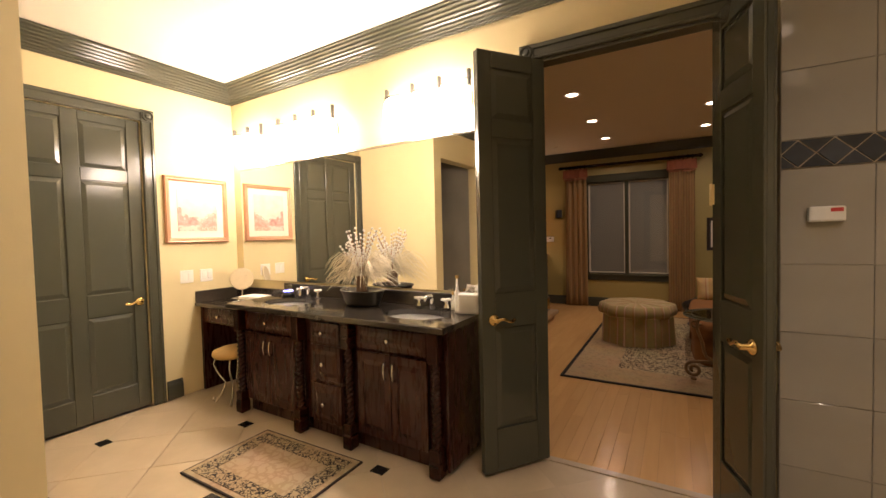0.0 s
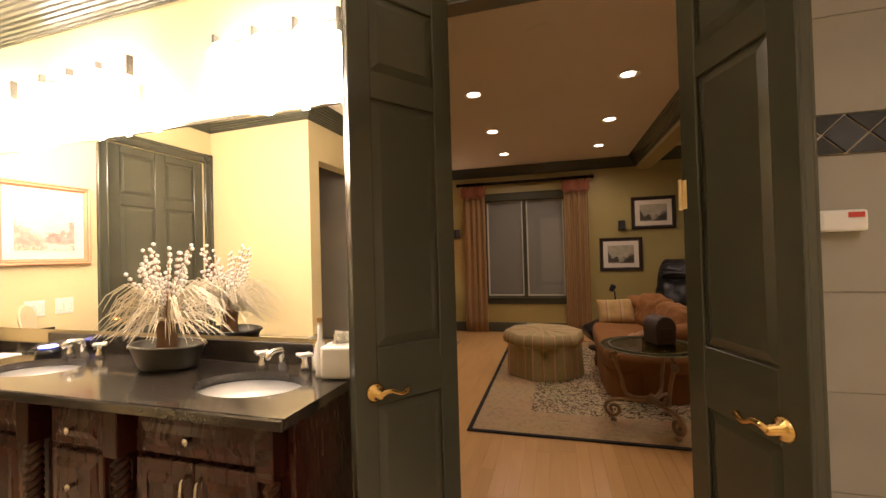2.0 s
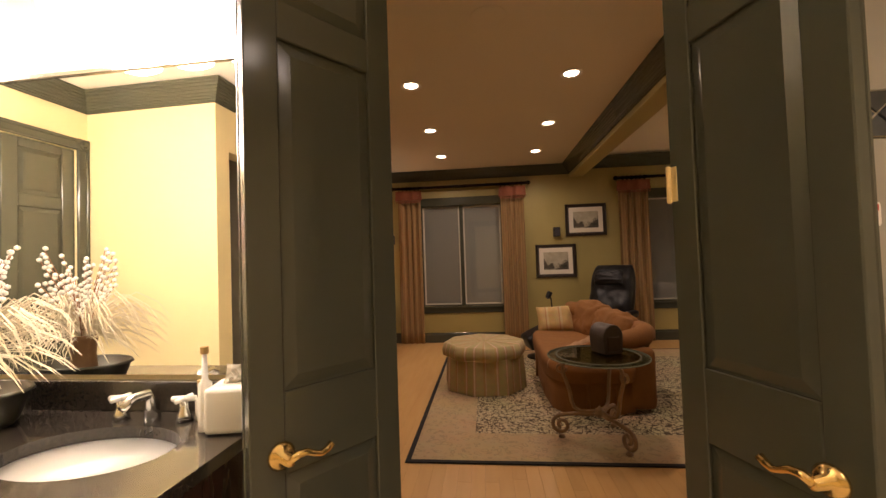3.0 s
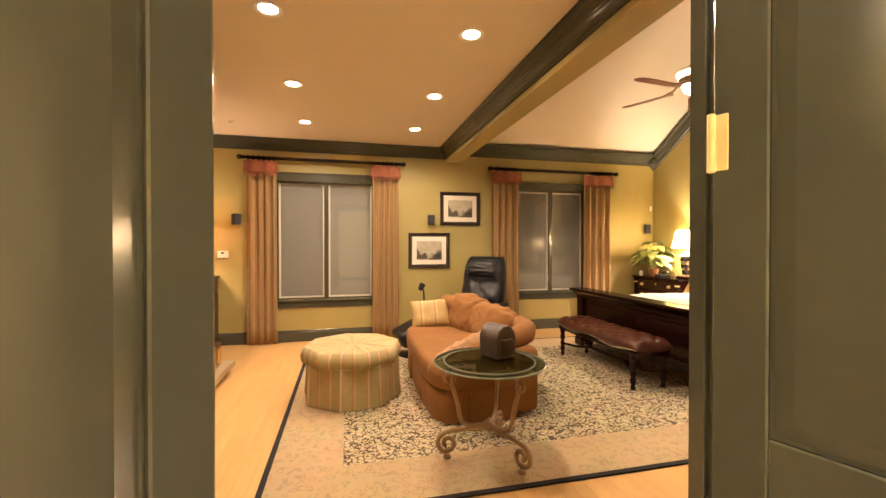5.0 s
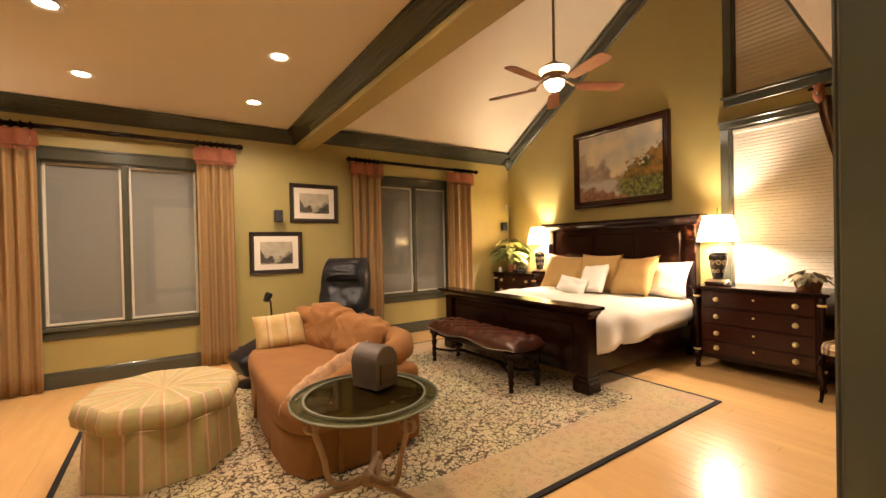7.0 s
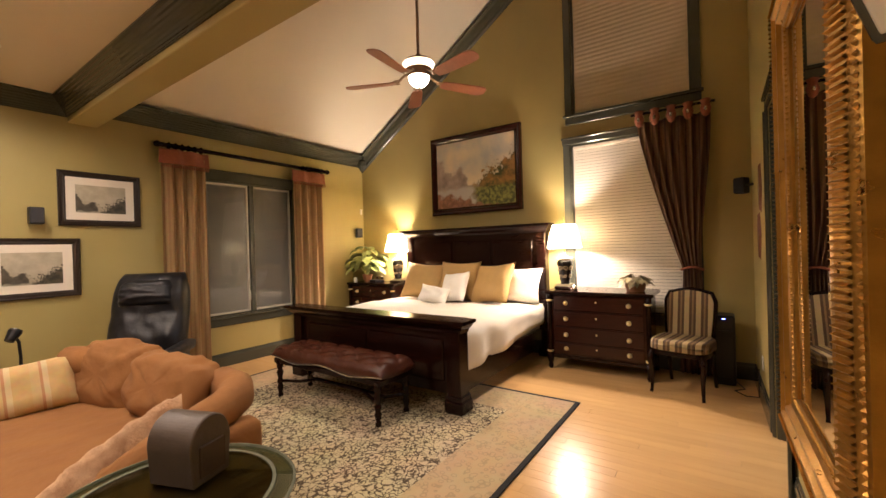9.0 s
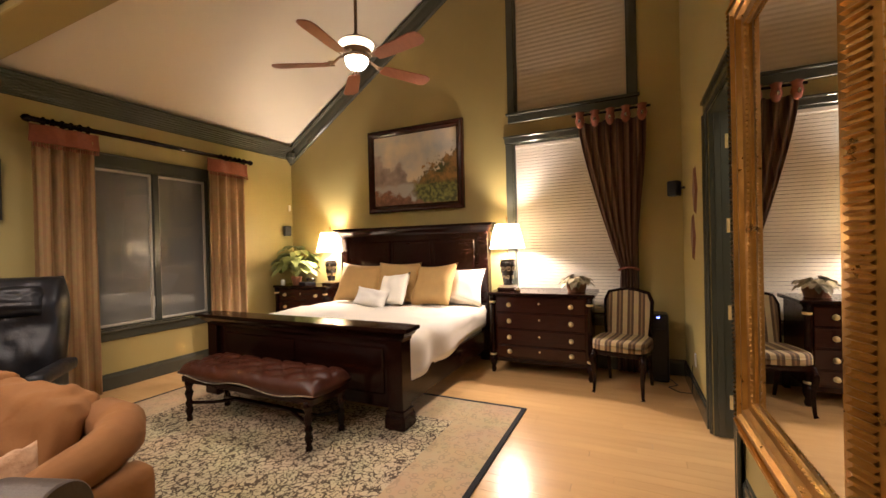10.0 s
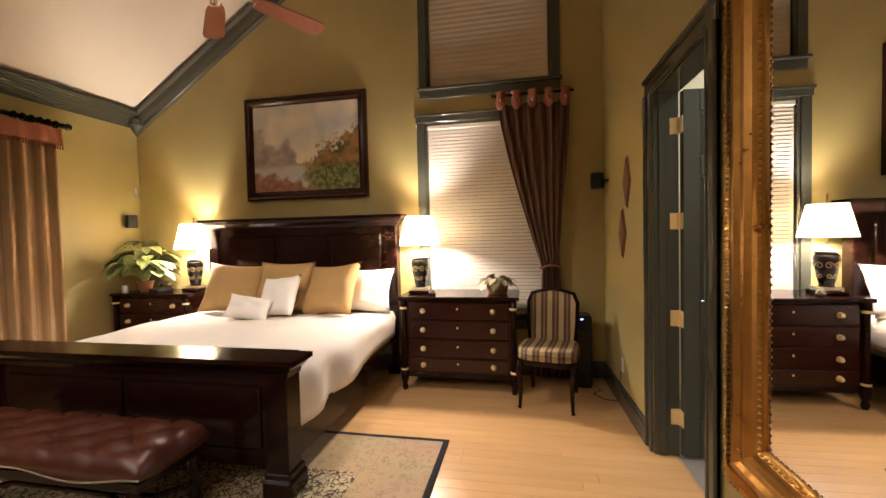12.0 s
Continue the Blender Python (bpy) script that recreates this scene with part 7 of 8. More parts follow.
van = thing("vanity", "dark cherry double vanity with rope twist posts", "vanity", NARROWED @ pose(0, 0, 0.003))
VX0, VX1, VF = -3.0, -0.97, 2.0
part("carcass", boxm(VX0 + 0.03, VF + 0.03, 0.10, VX1 - 0.02, 2.49, 0.845), CHERRY, van)
part("end_panel", boxm(VX1 - 0.022, VF + 0.02, 0.02, VX1 - 0.002, 2.49, 0.85, bevel=0.003), CHERRY, van)
part("toe_board", boxm(VX0 + 0.06, VF + 0.06, 0.0, VX1 - 0.06, VF + 0.08, 0.10), CHERRY, van)


def pull(parent, x, y, z):
    bm = bmesh.new()
    tube(bm, [(x, y, z - 0.055), (x, y - 0.022, z - 0.045), (x + 0.004, y - 0.030, z), (x, y - 0.022, z + 0.045), (x, y, z + 0.055)], [0.008, 0.006, 0.007, 0.006, 0.008], 8)
    part("pull", bm, CHROME, parent, "curved nickel pull", True)


def knob(parent, x, y, z):
    bm = lathem([(0.0, 0.0), (0.009, 0.0), (0.007, 0.012), (0.016, 0.02), (0.014, 0.028), (0.0, 0.03)], 12)
    bmesh.ops.rotate(bm, verts=bm.verts, matrix=Matrix.Rotation(radians(90), 3, "X"))
    bmesh.ops.translate(bm, verts=bm.verts, vec=(x, y, z))
    part("knob", bm, CHROME, parent, "round nickel knob", True)


def raised(name, x0, x1, z0, z1, y, parent, mat=CHERRY):
    bm = bmesh.new()
    box(bm, x0, y, z0, x1, y + 0.022, z1, bevel=0.004)
    ins = 0.05 if z1 - z0 > 0.3 else 0.03
    a = [bm.verts.new((x, y - 0.001, z)) for x, z in ((x0 + ins, z0 + ins), (x1 - ins, z0 + ins), (x1 - ins, z1 - ins), (x0 + ins, z1 - ins))]
    i2 = ins + 0.028
    b = [bm.verts.new((x, y - 0.010, z)) for x, z in ((x0 + i2, z0 + i2), (x1 - i2, z0 + i2), (x1 - i2, z1 - i2), (x0 + i2, z1 - i2))]
    for k in range(4):
        bm.faces.new((a[k], a[(k + 1) % 4], b[(k + 1) % 4], b[k]))
    bm.faces.new(b)
    return part(name, bm, mat, parent)


for x0, x1 in ((-2.90, -2.31), (-1.67, -1.11)):
    d = raised("drawer_front", x0, x1, 0.675, 0.815, VF, van)
    knob(d, (x0 + x1) / 2, VF - 0.01, 0.748)
    mid = (x0 + x1) / 2
    for a, b, s in ((x0, mid - 0.003, 1), (mid + 0.003, x1, -1)):
        d = raised("door", a, b, 0.115, 0.655, VF, van)
        pull(d, mid - s * 0.035, VF, 0.555)
for z0, z1 in ((0.68, 0.815), (0.42, 0.655), (0.13, 0.395)):
    d = raised("drawer_front", -2.09, -1.80, z0, z1, VF - 0.03, van)
    knob(d, -1.945, VF - 0.04, (z0 + z1) / 2)
part("centre_cabinet", boxm(-2.10, VF - 0.012, 0.10, -1.79, VF + 0.04, 0.845), CHERRY, van)
for x in (-2.955, -2.235, -1.735, -1.04):
    w = 0.04
    bm = bmesh.new()
    box(bm, x - w, VF - 0.055, 0.0, x + w, VF + 0.03, 0.10, bevel=0.01)
    box(bm, x - w + 0.006, VF - 0.05, 0.10, x + w - 0.006, VF + 0.03, 0.17, bevel=0.004)
    pst = part("corner_post", bm, RED_WOOD, van)
    part("post_block", boxm(x - w + 0.004, VF - 0.05, 0.66, x + w - 0.004, VF + 0.03, 0.845, bevel=0.004), RED_WOOD, pst)
    bm = bmesh.new()
    rings = []
    for i in range(109):
        z = 0.17 + 0.49 * i / 108
        row = []
        for k in range(16):
            a = 2 * math.pi * k / 16
            r = 0.027 + 0.006 * math.cos(3 * a - z * 190)
            row.append(bm.verts.new((x + r * math.cos(a), VF - 0.012 + r * math.sin(a), z)))
        rings.append(row)
    for a, b in zip(rings, rings[1:]):
        for k in range(16):
            bm.faces.new((a[k], a[(k + 1) % 16], b[(k + 1) % 16], b[k]))
    part("rope_twist", bm, RED_WOOD, pst, "carved rope twist column", True)
# granite top with two oval basins
ct = thing("countertop", "polished dark granite worktop with backsplash", "countertop", NARROWED)
CZ0, CZ1 = 0.850, 0.885
SINKS = [(-2.60, 2.195), (-1.32, 2.195)]
bm = bmesh.new()
xs = [-3.03, -2.90, -2.30, -1.60, -1.02, -0.935]
y0, y1 = 1.925, 2.488
for i in range(5):
    a, b = xs[i], xs[i + 1]
    if i in (1, 3):
        cx, cy = SINKS[0] if i == 1 else SINKS[1]
        nn = 48
        per, el = [], []
        for k in range(nn):
            t = 2 * math.pi * (k + 0.5) / nn
            c, s = math.cos(t), math.sin(t)
            q = min((b - cx) / c if c > 0 else (a - cx) / c, (y1 - cy) / s if s > 0 else (y0 - cy) / s) if abs(c) > 1e-6 and abs(s) > 1e-6 else 0.3
            per.append((cx + c * q, cy + s * q))
            el.append((cx + 0.238 * c, cy + 0.155 * s))
        for z, flip in ((CZ1, 0), (CZ0, 1)):
            P = [bm.verts.new((*p, z)) for p in per]
            E = [bm.verts.new((*p, z)) for p in el]
            for k in range(nn):
                f = (P[k], P[(k + 1) % nn], E[(k + 1) % nn], E[k])
                bm.faces.new(f if not flip else f[::-1])
            if not flip:
                E1 = E
        for k in range(nn):
            bm.faces.new((E1[k], E1[(k + 1) % nn], E[(k + 1) % nn], E[k]))
        for cxx, cyy in ((a, y0), (a, y1), (b, y0), (b, y1)):
            pk = sorted(range(nn), key=lambda k: (per[k][0] - cxx) ** 2 + (per[k][1] - cyy) ** 2)[:2]
            tri = [bm.verts.new((*per[pk[0]], CZ1)), bm.verts.new((*per[pk[1]], CZ1)), bm.verts.new((cxx, cyy, CZ1))]
            bm.faces.new(tri)
    else:
        box(bm, a, y0, CZ0, b, y1, CZ1)
box(bm, -3.03, y0 - 0.012, CZ0 - 0.004, -0.935, y0, CZ1 - 0.001, bevel=0.005)
part("slab", bm, GRANITE, ct)
part("backsplash", boxm(-3.03, 2.466, CZ1, -0.935, 2.49, 0.985, bevel=0.003), GRANITE, ct)
for cx, cy in SINKS:
    sk = thing("sink", "white oval undermount porcelain basin", "sink", on_counter(cx, cy, CZ0), "vanity basins")
    bm = bmesh.new()
    prof = [(0.246, -0.001), (0.238, -0.01), (0.215, -0.06), (0.15, -0.115), (0.06, -0.135), (0.02, -0.138)]
    lathe(bm, prof, 40, sx=1.0, sy=0.66)
    part("bowl", bm, PORCELAIN, sk, smooth=True)
    part("drain", lathem([(0.0, -0.132), (0.022, -0.132), (0.024, -0.136), (0.0, -0.136)], 16), CHROME, sk)
    fc = thing("faucet", "brushed nickel faucet set with cross handles", "faucet", on_counter(cx, 2.395, CZ1 + 0.001), "vanity faucets")
    part("spout", tubem([(0, 0, 0), (0, 0, 0.06), (0, -0.02, 0.085), (0, -0.07, 0.09), (0, -0.105, 0.07)], [0.024, 0.018, 0.017, 0.014, 0.013], 12), CHROME, fc, smooth=True)
    for s in (-1, 1):
        part("handle_base", lathem([(0.0, 0.0), (0.024, 0.0), (0.02, 0.02), (0.013, 0.04), (0.014, 0.06), (0.0, 0.06)], 14, cx=s * 0.11), CHROME, fc, smooth=True)
        bm = bmesh.new()
        tube(bm, [(s * 0.11 - 0.038, 0, 0.066), (s * 0.11 + 0.038, 0, 0.070)], [0.009, 0.009], 8)
        tube(bm, [(s * 0.11, -0.032, 0.068), (s * 0.11, 0.032, 0.068)], 0.008, 8)
        part("cross_handle", bm, PORCELAIN, fc, "white and nickel cross handle", True)

# dressing desk beside it
dk = thing("dressing_desk", "dark cherry dressing desk with granite top", "desk", OUT_OF_SQUARE @ pose(0, 0, 0.003))
part("top", boxm(XB + 0.01, 2.06, 0.785, -3.035, 2.488, 0.815, bevel=0.004), GRANITE, dk)
part("backsplash", boxm(XB + 0.01, 2.466, 0.815, -3.035, 2.488, 0.92), GRANITE, dk)
part("side_splash", boxm(XB + 0.003, 2.07, 0.815, XB + 0.025, 2.466, 0.92), GRANITE, dk)
part("apron", boxm(XB + 0.05, 2.12, 0.63, -3.04, 2.15, 0.785), CHERRY, dk)
d = raised("drawer_front", XB + 0.12, -3.10, 0.65, 0.77, 2.10, dk)
knob(d, -3.43, 2.09, 0.71)
part("side_panel", boxm(XB + 0.012, 2.11, 0.0, XB + 0.045, 2.488, 0.785), CHERRY, dk)
part("back_panel", boxm(XB + 0.045, 2.46, 0.05, -3.04, 2.484, 0.785), CHERRY, dk)
st = thing("vanity_stool", "cream round stool on curled wire legs", "stool", pose(-3.22, 2.14, 0.003))
part("cushion", lathem([(0.0, 0.40), (0.15, 0.40), (0.165, 0.42), (0.16, 0.45), (0.10, 0.475), (0.0, 0.48)], 24), GOLD_CLOTH, st, "padded cream round cushion", True)
for k in range(4):
    a = radians(45 + 90 * k)
    pf = [(0.13, 0.40), (0.16, 0.34), (0.12, 0.25), (0.07, 0.18), (0.10, 0.08), (0.15, 0.012), (0.17, 0.03), (0.16, 0.05)]
    part("leg", tubem([(r * math.cos(a), r * math.sin(a), z) for r, z in pf], 0.008), CHROME, st, smooth=True)

# mirror, bath lights
wm = thing("vanity_mirror", "wide frameless wall mirror above the vanity", "mirror", OUT_OF_SQUARE)
bm = boxm(-3.66, 2.491, 1.0, -0.78, 2.497, 2.06)
part("mirror_glass", bm, MIRROR, wm)
SATIN = material("satin_nickel", (0.10, 0.095, 0.085), 0.45, 0.3)
part("top_strip", boxm(-3.66, 2.482, 2.06, -0.78, 2.498, 2.078, bevel=0.002), CHROME, wm, "bright metal top channel")
for clips in ((-3.60, -3.40, -3.20), (-2.956, -2.735, -2.512, -2.29), (-1.736, -1.514, -1.293, -1.071)):
    lf = thing("vanity_light", "lit bath light bar with frosted glass shades", "light", OUT_OF_SQUARE @ pose(0, 2.5, 2.385), "vanity light bars")
    part("backplate", boxm(clips[0] + 0.02, -0.02, -0.16, clips[-1] - 0.02, 0.0, -0.06, bevel=0.004), CHROME, lf)
    part("rail", tubem([(clips[0] - 0.02, -0.09, 0.0), (clips[-1] + 0.02, -0.09, 0.0)], 0.007), SATIN, lf)
    for x in clips:
        part("clip", boxm(x - 0.009, -0.10, -0.05, x + 0.009, -0.07, 0.055, bevel=0.002), SATIN, lf)
    for a, b in zip(clips, clips[1:]):
        bm = lathem([(0.0, -0.265), (0.055, -0.262), (0.088, -0.24), (0.097, -0.17), (0.09, -0.08), (0.07, -0.045), (0.0, -0.04)], 20, cx=(a + b) / 2, cy=-0.115)
        part("glass_shade", bm, BULB_BATH, lf, "glowing frosted glass shade", True)
for x, y in ((-2.4, 1.2), (0.75, 0.7), (1.1, 1.6), (1.1, -0.6), (-1.2, -0.9)):
    d = thing("bath_downlight", "lit recessed bathroom downlight", "light", pose(x, y, 2.88), "bathroom downlights")
    part("trim_ring", lathem([(0.055, -0.001), (0.085, -0.003), (0.092, -0.008), (0.085, -0.011), (0.06, -0.007), (0.055, -0.001)], 24), WHITE, d)
    part("lens", lathem([(0.0, -0.004), (0.057, -0.004), (0.057, -0.001), (0.0, -0.001)], 20), BULB_DOWN, d)

GOLDFR = material("rose_gold_frame", (0.58, 0.33, 0.18), 0.4, 0.2, scale=20, second=(0.44, 0.20, 0.12))
framed("framed_print_pink", "pink and cream print in a gilt frame", pose(XB + 0.002, 2.193, 1.373, 0, 0, 90), 0.562, 0.592, 0.045, PINK_ART, GOLDFR, 0.06)
plate("light_switch", "white double rocker switch plate", pose(XB, 2.078, 1.066, 0, 0, 90))
plate("light_switch", "white double rocker switch plate", pose(XB, 2.254, 1.064, 0, 0, 90))
BATHRUG = rug_material("bath_rug", (0.50, 0.38, 0.24), (0.42, 0.30, 0.18), (0.40, 0.30, 0.18), (0.035, 0.024, 0.020), -2.5, -1.6, 1.32, 1.92, 0.0, 0.012, 16)
tagged(part("bath_mat", boxm(-2.50, 1.32, 0.002, -1.60, 1.92, 0.014, bevel=0.003), BATHRUG, None), "small beige floral bath rug with dark border", "rug")
bm = bmesh.new()
BORD = rug_material("bath_rug_border", (0.45, 0.34, 0.2), (0.02, 0.015, 0.012), (0.45, 0.34, 0.2), (0.03, 0.02, 0.018), -9, 9, -9, 9, 0.0, 0.0, 34)
for a in ((-2.45, 1.36, -1.65, 1.46), (-2.45, 1.78, -1.65, 1.88), (-2.45, 1.46, -2.35, 1.78), (-1.75, 1.46, -1.65, 1.78)):
    box(bm, a[0], a[1], 0.0145, a[2], a[3], 0.0175)
tagged(part("bath_mat_border", bm, BORD, None), "dark leafy woven border of the bath rug", "rug", kind="structure")

# plumes in a metal basin
fb = thing("flower_basin", "oval pewter basin with a dry grass arrangement", "arrangement", on_counter(-1.90, 2.31, CZ1 + 0.002))
part("basin", lathem([(0.0, 0.0), (0.12, 0.0), (0.135, 0.02), (0.165, 0.10), (0.175, 0.105), (0.17, 0.115), (0.158, 0.11), (0.128, 0.03), (0.0, 0.02)], 32, sx=1.1, sy=0.7), material("pewter_basin", (0.10, 0.09, 0.07), 0.35, 0.7, scale=15, second=(0.05, 0.05, 0.04)), fb, smooth=True)
part("vase", lathem([(0.0, 0.02), (0.05, 0.02), (0.048, 0.05), (0.04, 0.14), (0.045, 0.2), (0.055, 0.22), (0.045, 0.22), (0.0, 0.2)], 20), material("bronze_vase", (0.30, 0.17, 0.08), 0.4, 0.3, scale=20, second=(0.16, 0.09, 0.05)), fb, smooth=True)
rr = random.Random(11)
for k in range(240):
    a = rr.uniform(0, 2 * math.pi)
    L = rr.uniform(0.14, 0.33)
    up = rr.uniform(0.03, 0.20)
    p = [(0.02 * math.cos(a), 0.02 * math.sin(a), 0.2)]
    for q in (0.3, 0.6, 0.85, 1.0):
        p.append((L * q * math.cos(a), min(0.13, L * q * math.sin(a) * 0.8), 0.2 + up * math.sin(q * math.pi * 0.72) * 1.2 - 0.10 * q * q))
    part("plume", tubem(p, [0.001, 0.0018, 0.0026, 0.002, 0.0006], 3), DRY_GRASS, fb)
for k in range(30):
    a = rr.uniform(0, 2 * math.pi)
    L = rr.uniform(0.03, 0.15)
    H = rr.uniform(0.38, 0.58)
    part("twig", tubem([(0, 0, 0.18), (L * 0.5 * math.cos(a), L * 0.5 * math.sin(a), 0.2 + (H - 0.2) * 0.6), (L * math.cos(a), L * math.sin(a), H)], 0.002, 4), WICKER, fb)
    bm = bmesh.new()
    for q in range(7):
        u = 0.45 + 0.55 * q / 6
        c = Vector((L * u * math.cos(a) + rr.uniform(-0.008, 0.008), L * u * math.sin(a), 0.2 + (H - 0.2) * u))
        bmesh.ops.create_icosphere(bm, subdivisions=1, radius=0.0095, matrix=Matrix.Translation(c))
    part("berry_sprig", bm, WHITE, fb, "cream berries on a twig")
# small things on the counter
hm = thing("standing_mirror", "round tan backed vanity mirror on a stand", "mirror", OUT_OF_SQUARE @ pose(-3.50, 2.36, 0.819, 0, 0, 50))
bm = lathem([(0.0, -0.008), (0.098, -0.008), (0.104, 0.0), (0.098, 0.008), (0.0, 0.008)], 28)
bmesh.ops.rotate(bm, verts=bm.verts, matrix=Matrix.Rotation(radians(80), 3, "X"))
bmesh.ops.translate(bm, verts=bm.verts, vec=(0, 0, 0.20))
part("disc", bm, CREAM_CERAMIC, hm)
part("stand", lathem([(0.0, 0.0), (0.05, 0.0), (0.05, 0.008), (0.008, 0.02), (0.008, 0.12), (0.0, 0.12)], 16), CHROME, hm)
tr = thing("wire_tray", "wire tray holding folded white cloths", "tray", OUT_OF_SQUARE @ pose(-3.22, 2.30, 0.819))
bm = bmesh.new()
for k in range(9):
    tube(bm, [(-0.16 + 0.04 * k, -0.1, 0.01), (-0.16 + 0.04 * k, 0.1, 0.01)], 0.003, 5)
for z in (0.012, 0.045):
    tube(bm, [(-0.17, -0.11, z), (0.17, -0.11, z), (0.17, 0.11, z), (-0.17, 0.11, z), (-0.17, -0.11, z)], 0.004, 5)
part("wires", bm, CHROME, tr)
for k in range(3):
    o = part("cloth", boxm(-0.13, -0.08, 0.0, 0.10, 0.08, 0.015, bevel=0.005), WHITE_LINEN, tr)
    o.matrix_basis = pose(0.01 * k, 0.0, 0.016 + 0.017 * k, 0, 0, 8 * k - 8)
hd = thing("hair_brush_set", "glossy blue lit grooming charger on the counter", "charger", on_counter(-2.83, 2.36, CZ1 + 0.002))
part("dock", lathem([(0.0, 0.0), (0.055, 0.0), (0.05, 0.03), (0.03, 0.045), (0.0, 0.045)], 18), BLACK, hd, smooth=True)
part("light_ring", lathem([(0.036, 0.045), (0.042, 0.05), (0.036, 0.055), (0.0, 0.055)], 18), BLUE_LED, hd, "blue glowing ring")
for x, y, h, r, mat, nm, lab in ((-1.08, 2.33, 0.22, 0.019, WHITE, "toothbrush", "white electric toothbrush standing on the counter"), (-1.16, 2.41, 0.10, 0.016, WHITE, "lotion_bottle", "small white lotion bottle on the counter")):
    t_ = thing(nm, lab, "bottle", on_counter(x, y, CZ1 + 0.002))
    part("body", lathem([(0.0, 0.0), (r * 1.1, 0.0), (r, 0.02), (r, h * 0.6), (r * 0.5, h * 0.66), (r * 0.35, h), (0.0, h)], 14), mat, t_, smooth=True)
    part("cap", lathem([(0.0, h), (r * 0.6, h), (r * 0.6, h + 0.02), (0.0, h + 0.022)], 12), GOLD_CLOTH, t_)
cn = thing("tissue_canister", "white square tissue canister on the counter", "canister", on_counter(-1.0, 2.36, CZ1 + 0.002, 12))
part("body", boxm(-0.065, -0.065, 0.0, 0.065, 0.065, 0.13, bevel=0.015, seg=2), PORCELAIN, cn, smooth=True)
part("tissue", pillowm(0.07, 0.06, 0.02, 6, 6, 0.1, 0.03), WHITE_LINEN, cn).matrix_basis = pose(0, 0, 0.125, 10, 10, 30)
sd = thing("shower_control", "white wall control box with a red label", "control", pose(0.62, TILE_Y, 1.44))
part("case", boxm(-0.06, -0.035, -0.035, 0.06, 0, 0.03, bevel=0.01, seg=2), WHITE, sd)
part("label_bar", boxm(0.01, -0.0365, 0.006, 0.05, -0.034, 0.022), material("red_label", (0.55, 0.05, 0.04), 0.5), sd)
sv = thing("shower_valve", "dark bronze round shower valve", "valve", pose(0.93, TILE_Y, 0.95))
bm = lathem([(0.0, 0.0), (0.055, 0.0), (0.05, 0.012), (0.02, 0.02), (0.018, 0.05), (0.0, 0.05)], 20)
bmesh.ops.rotate(bm, verts=bm.verts, matrix=Matrix.Rotation(radians(90), 3, "X"))
part("escutcheon", bm, IRON, sv, smooth=True)
part("handle", tubem([(0, -0.045, 0), (-0.05, -0.05, 0.01)], 0.008), IRON, sv)

# ---- repeated pieces ----
# blind slats of the tall window
slat_mesh = None
for k in range(54):
    z = RW[2] + 0.048 + k * 0.0355
    if slat_mesh is None:
        bm = boxm(-0.0166, RW[0] + 0.03, -0.0012, 0.0166, RW[1] - 0.03, 0.0012)
        bmesh.ops.rotate(bm, verts=bm.verts, matrix=Matrix.Rotation(radians(77), 3, "Y"))
        o = part("slat", bm, SLAT, win3)
        slat_mesh = o.data
    else:
        o = new("slat", slat_mesh)
        o.parent = win3
    o.matrix_basis = pose(XE + 0.035, 0, z)
part("head_rail", boxm(XE + 0.01, RW[0] + 0.025, RW[3] - 0.06, XE + 0.06, RW[1] - 0.025, RW[3] - 0.02, bevel=0.004), SLAT, win3)
part("bottom_rail", boxm(XE + 0.02, RW[0] + 0.03, RW[2] + 0.022, XE + 0.05, RW[1] - 0.03, RW[2] + 0.04, bevel=0.004), SLAT, win3)
bm = bmesh.new()
pv = []
for k in range(2 * 34 + 1):
    z = UW[2] + 0.03 + k * (UW[3] - UW[2] - 0.06) / 68
    x = XE + 0.03 + (0.0012 if k % 2 else -0.0012)
    pv.append((bm.verts.new((x, UW[0] + 0.025, z)), bm.verts.new((x, UW[1] - 0.025, z))))
for a, b in zip(pv, pv[1:]):
    bm.faces.new((a[0], a[1], b[1], b[0]))
r = bmesh.ops.extrude_face_region(bm, geom=bm.faces[:])
bmesh.ops.translate(bm, vec=(0.004, 0, 0), verts=[e for e in r["geom"] if isinstance(e, bmesh.types.BMVert)])
part("pleated_shade", bm, CELL_SHADE, win4, "cream pleated shade let down")

# fieldstones of the fireplace
sr = random.Random(21)


def stone(w, h, d):
    bm = bmesh.new()
    bmesh.ops.create_cube(bm, size=1)
    bmesh.ops.subdivide_edges(bm, edges=bm.edges[:], cuts=1, use_grid_fill=True)
    for v_ in bm.verts:
        c = v_.co.normalized() * 0.62
        v_.co = v_.co.lerp(c, 0.45)
        v_.co += Vector((sr.uniform(-1, 1), sr.uniform(-1, 1), sr.uniform(-1, 1))) * 0.05
        v_.co = Vector((v_.co.x * d, v_.co.y * w, v_.co.z * h))
    return bm


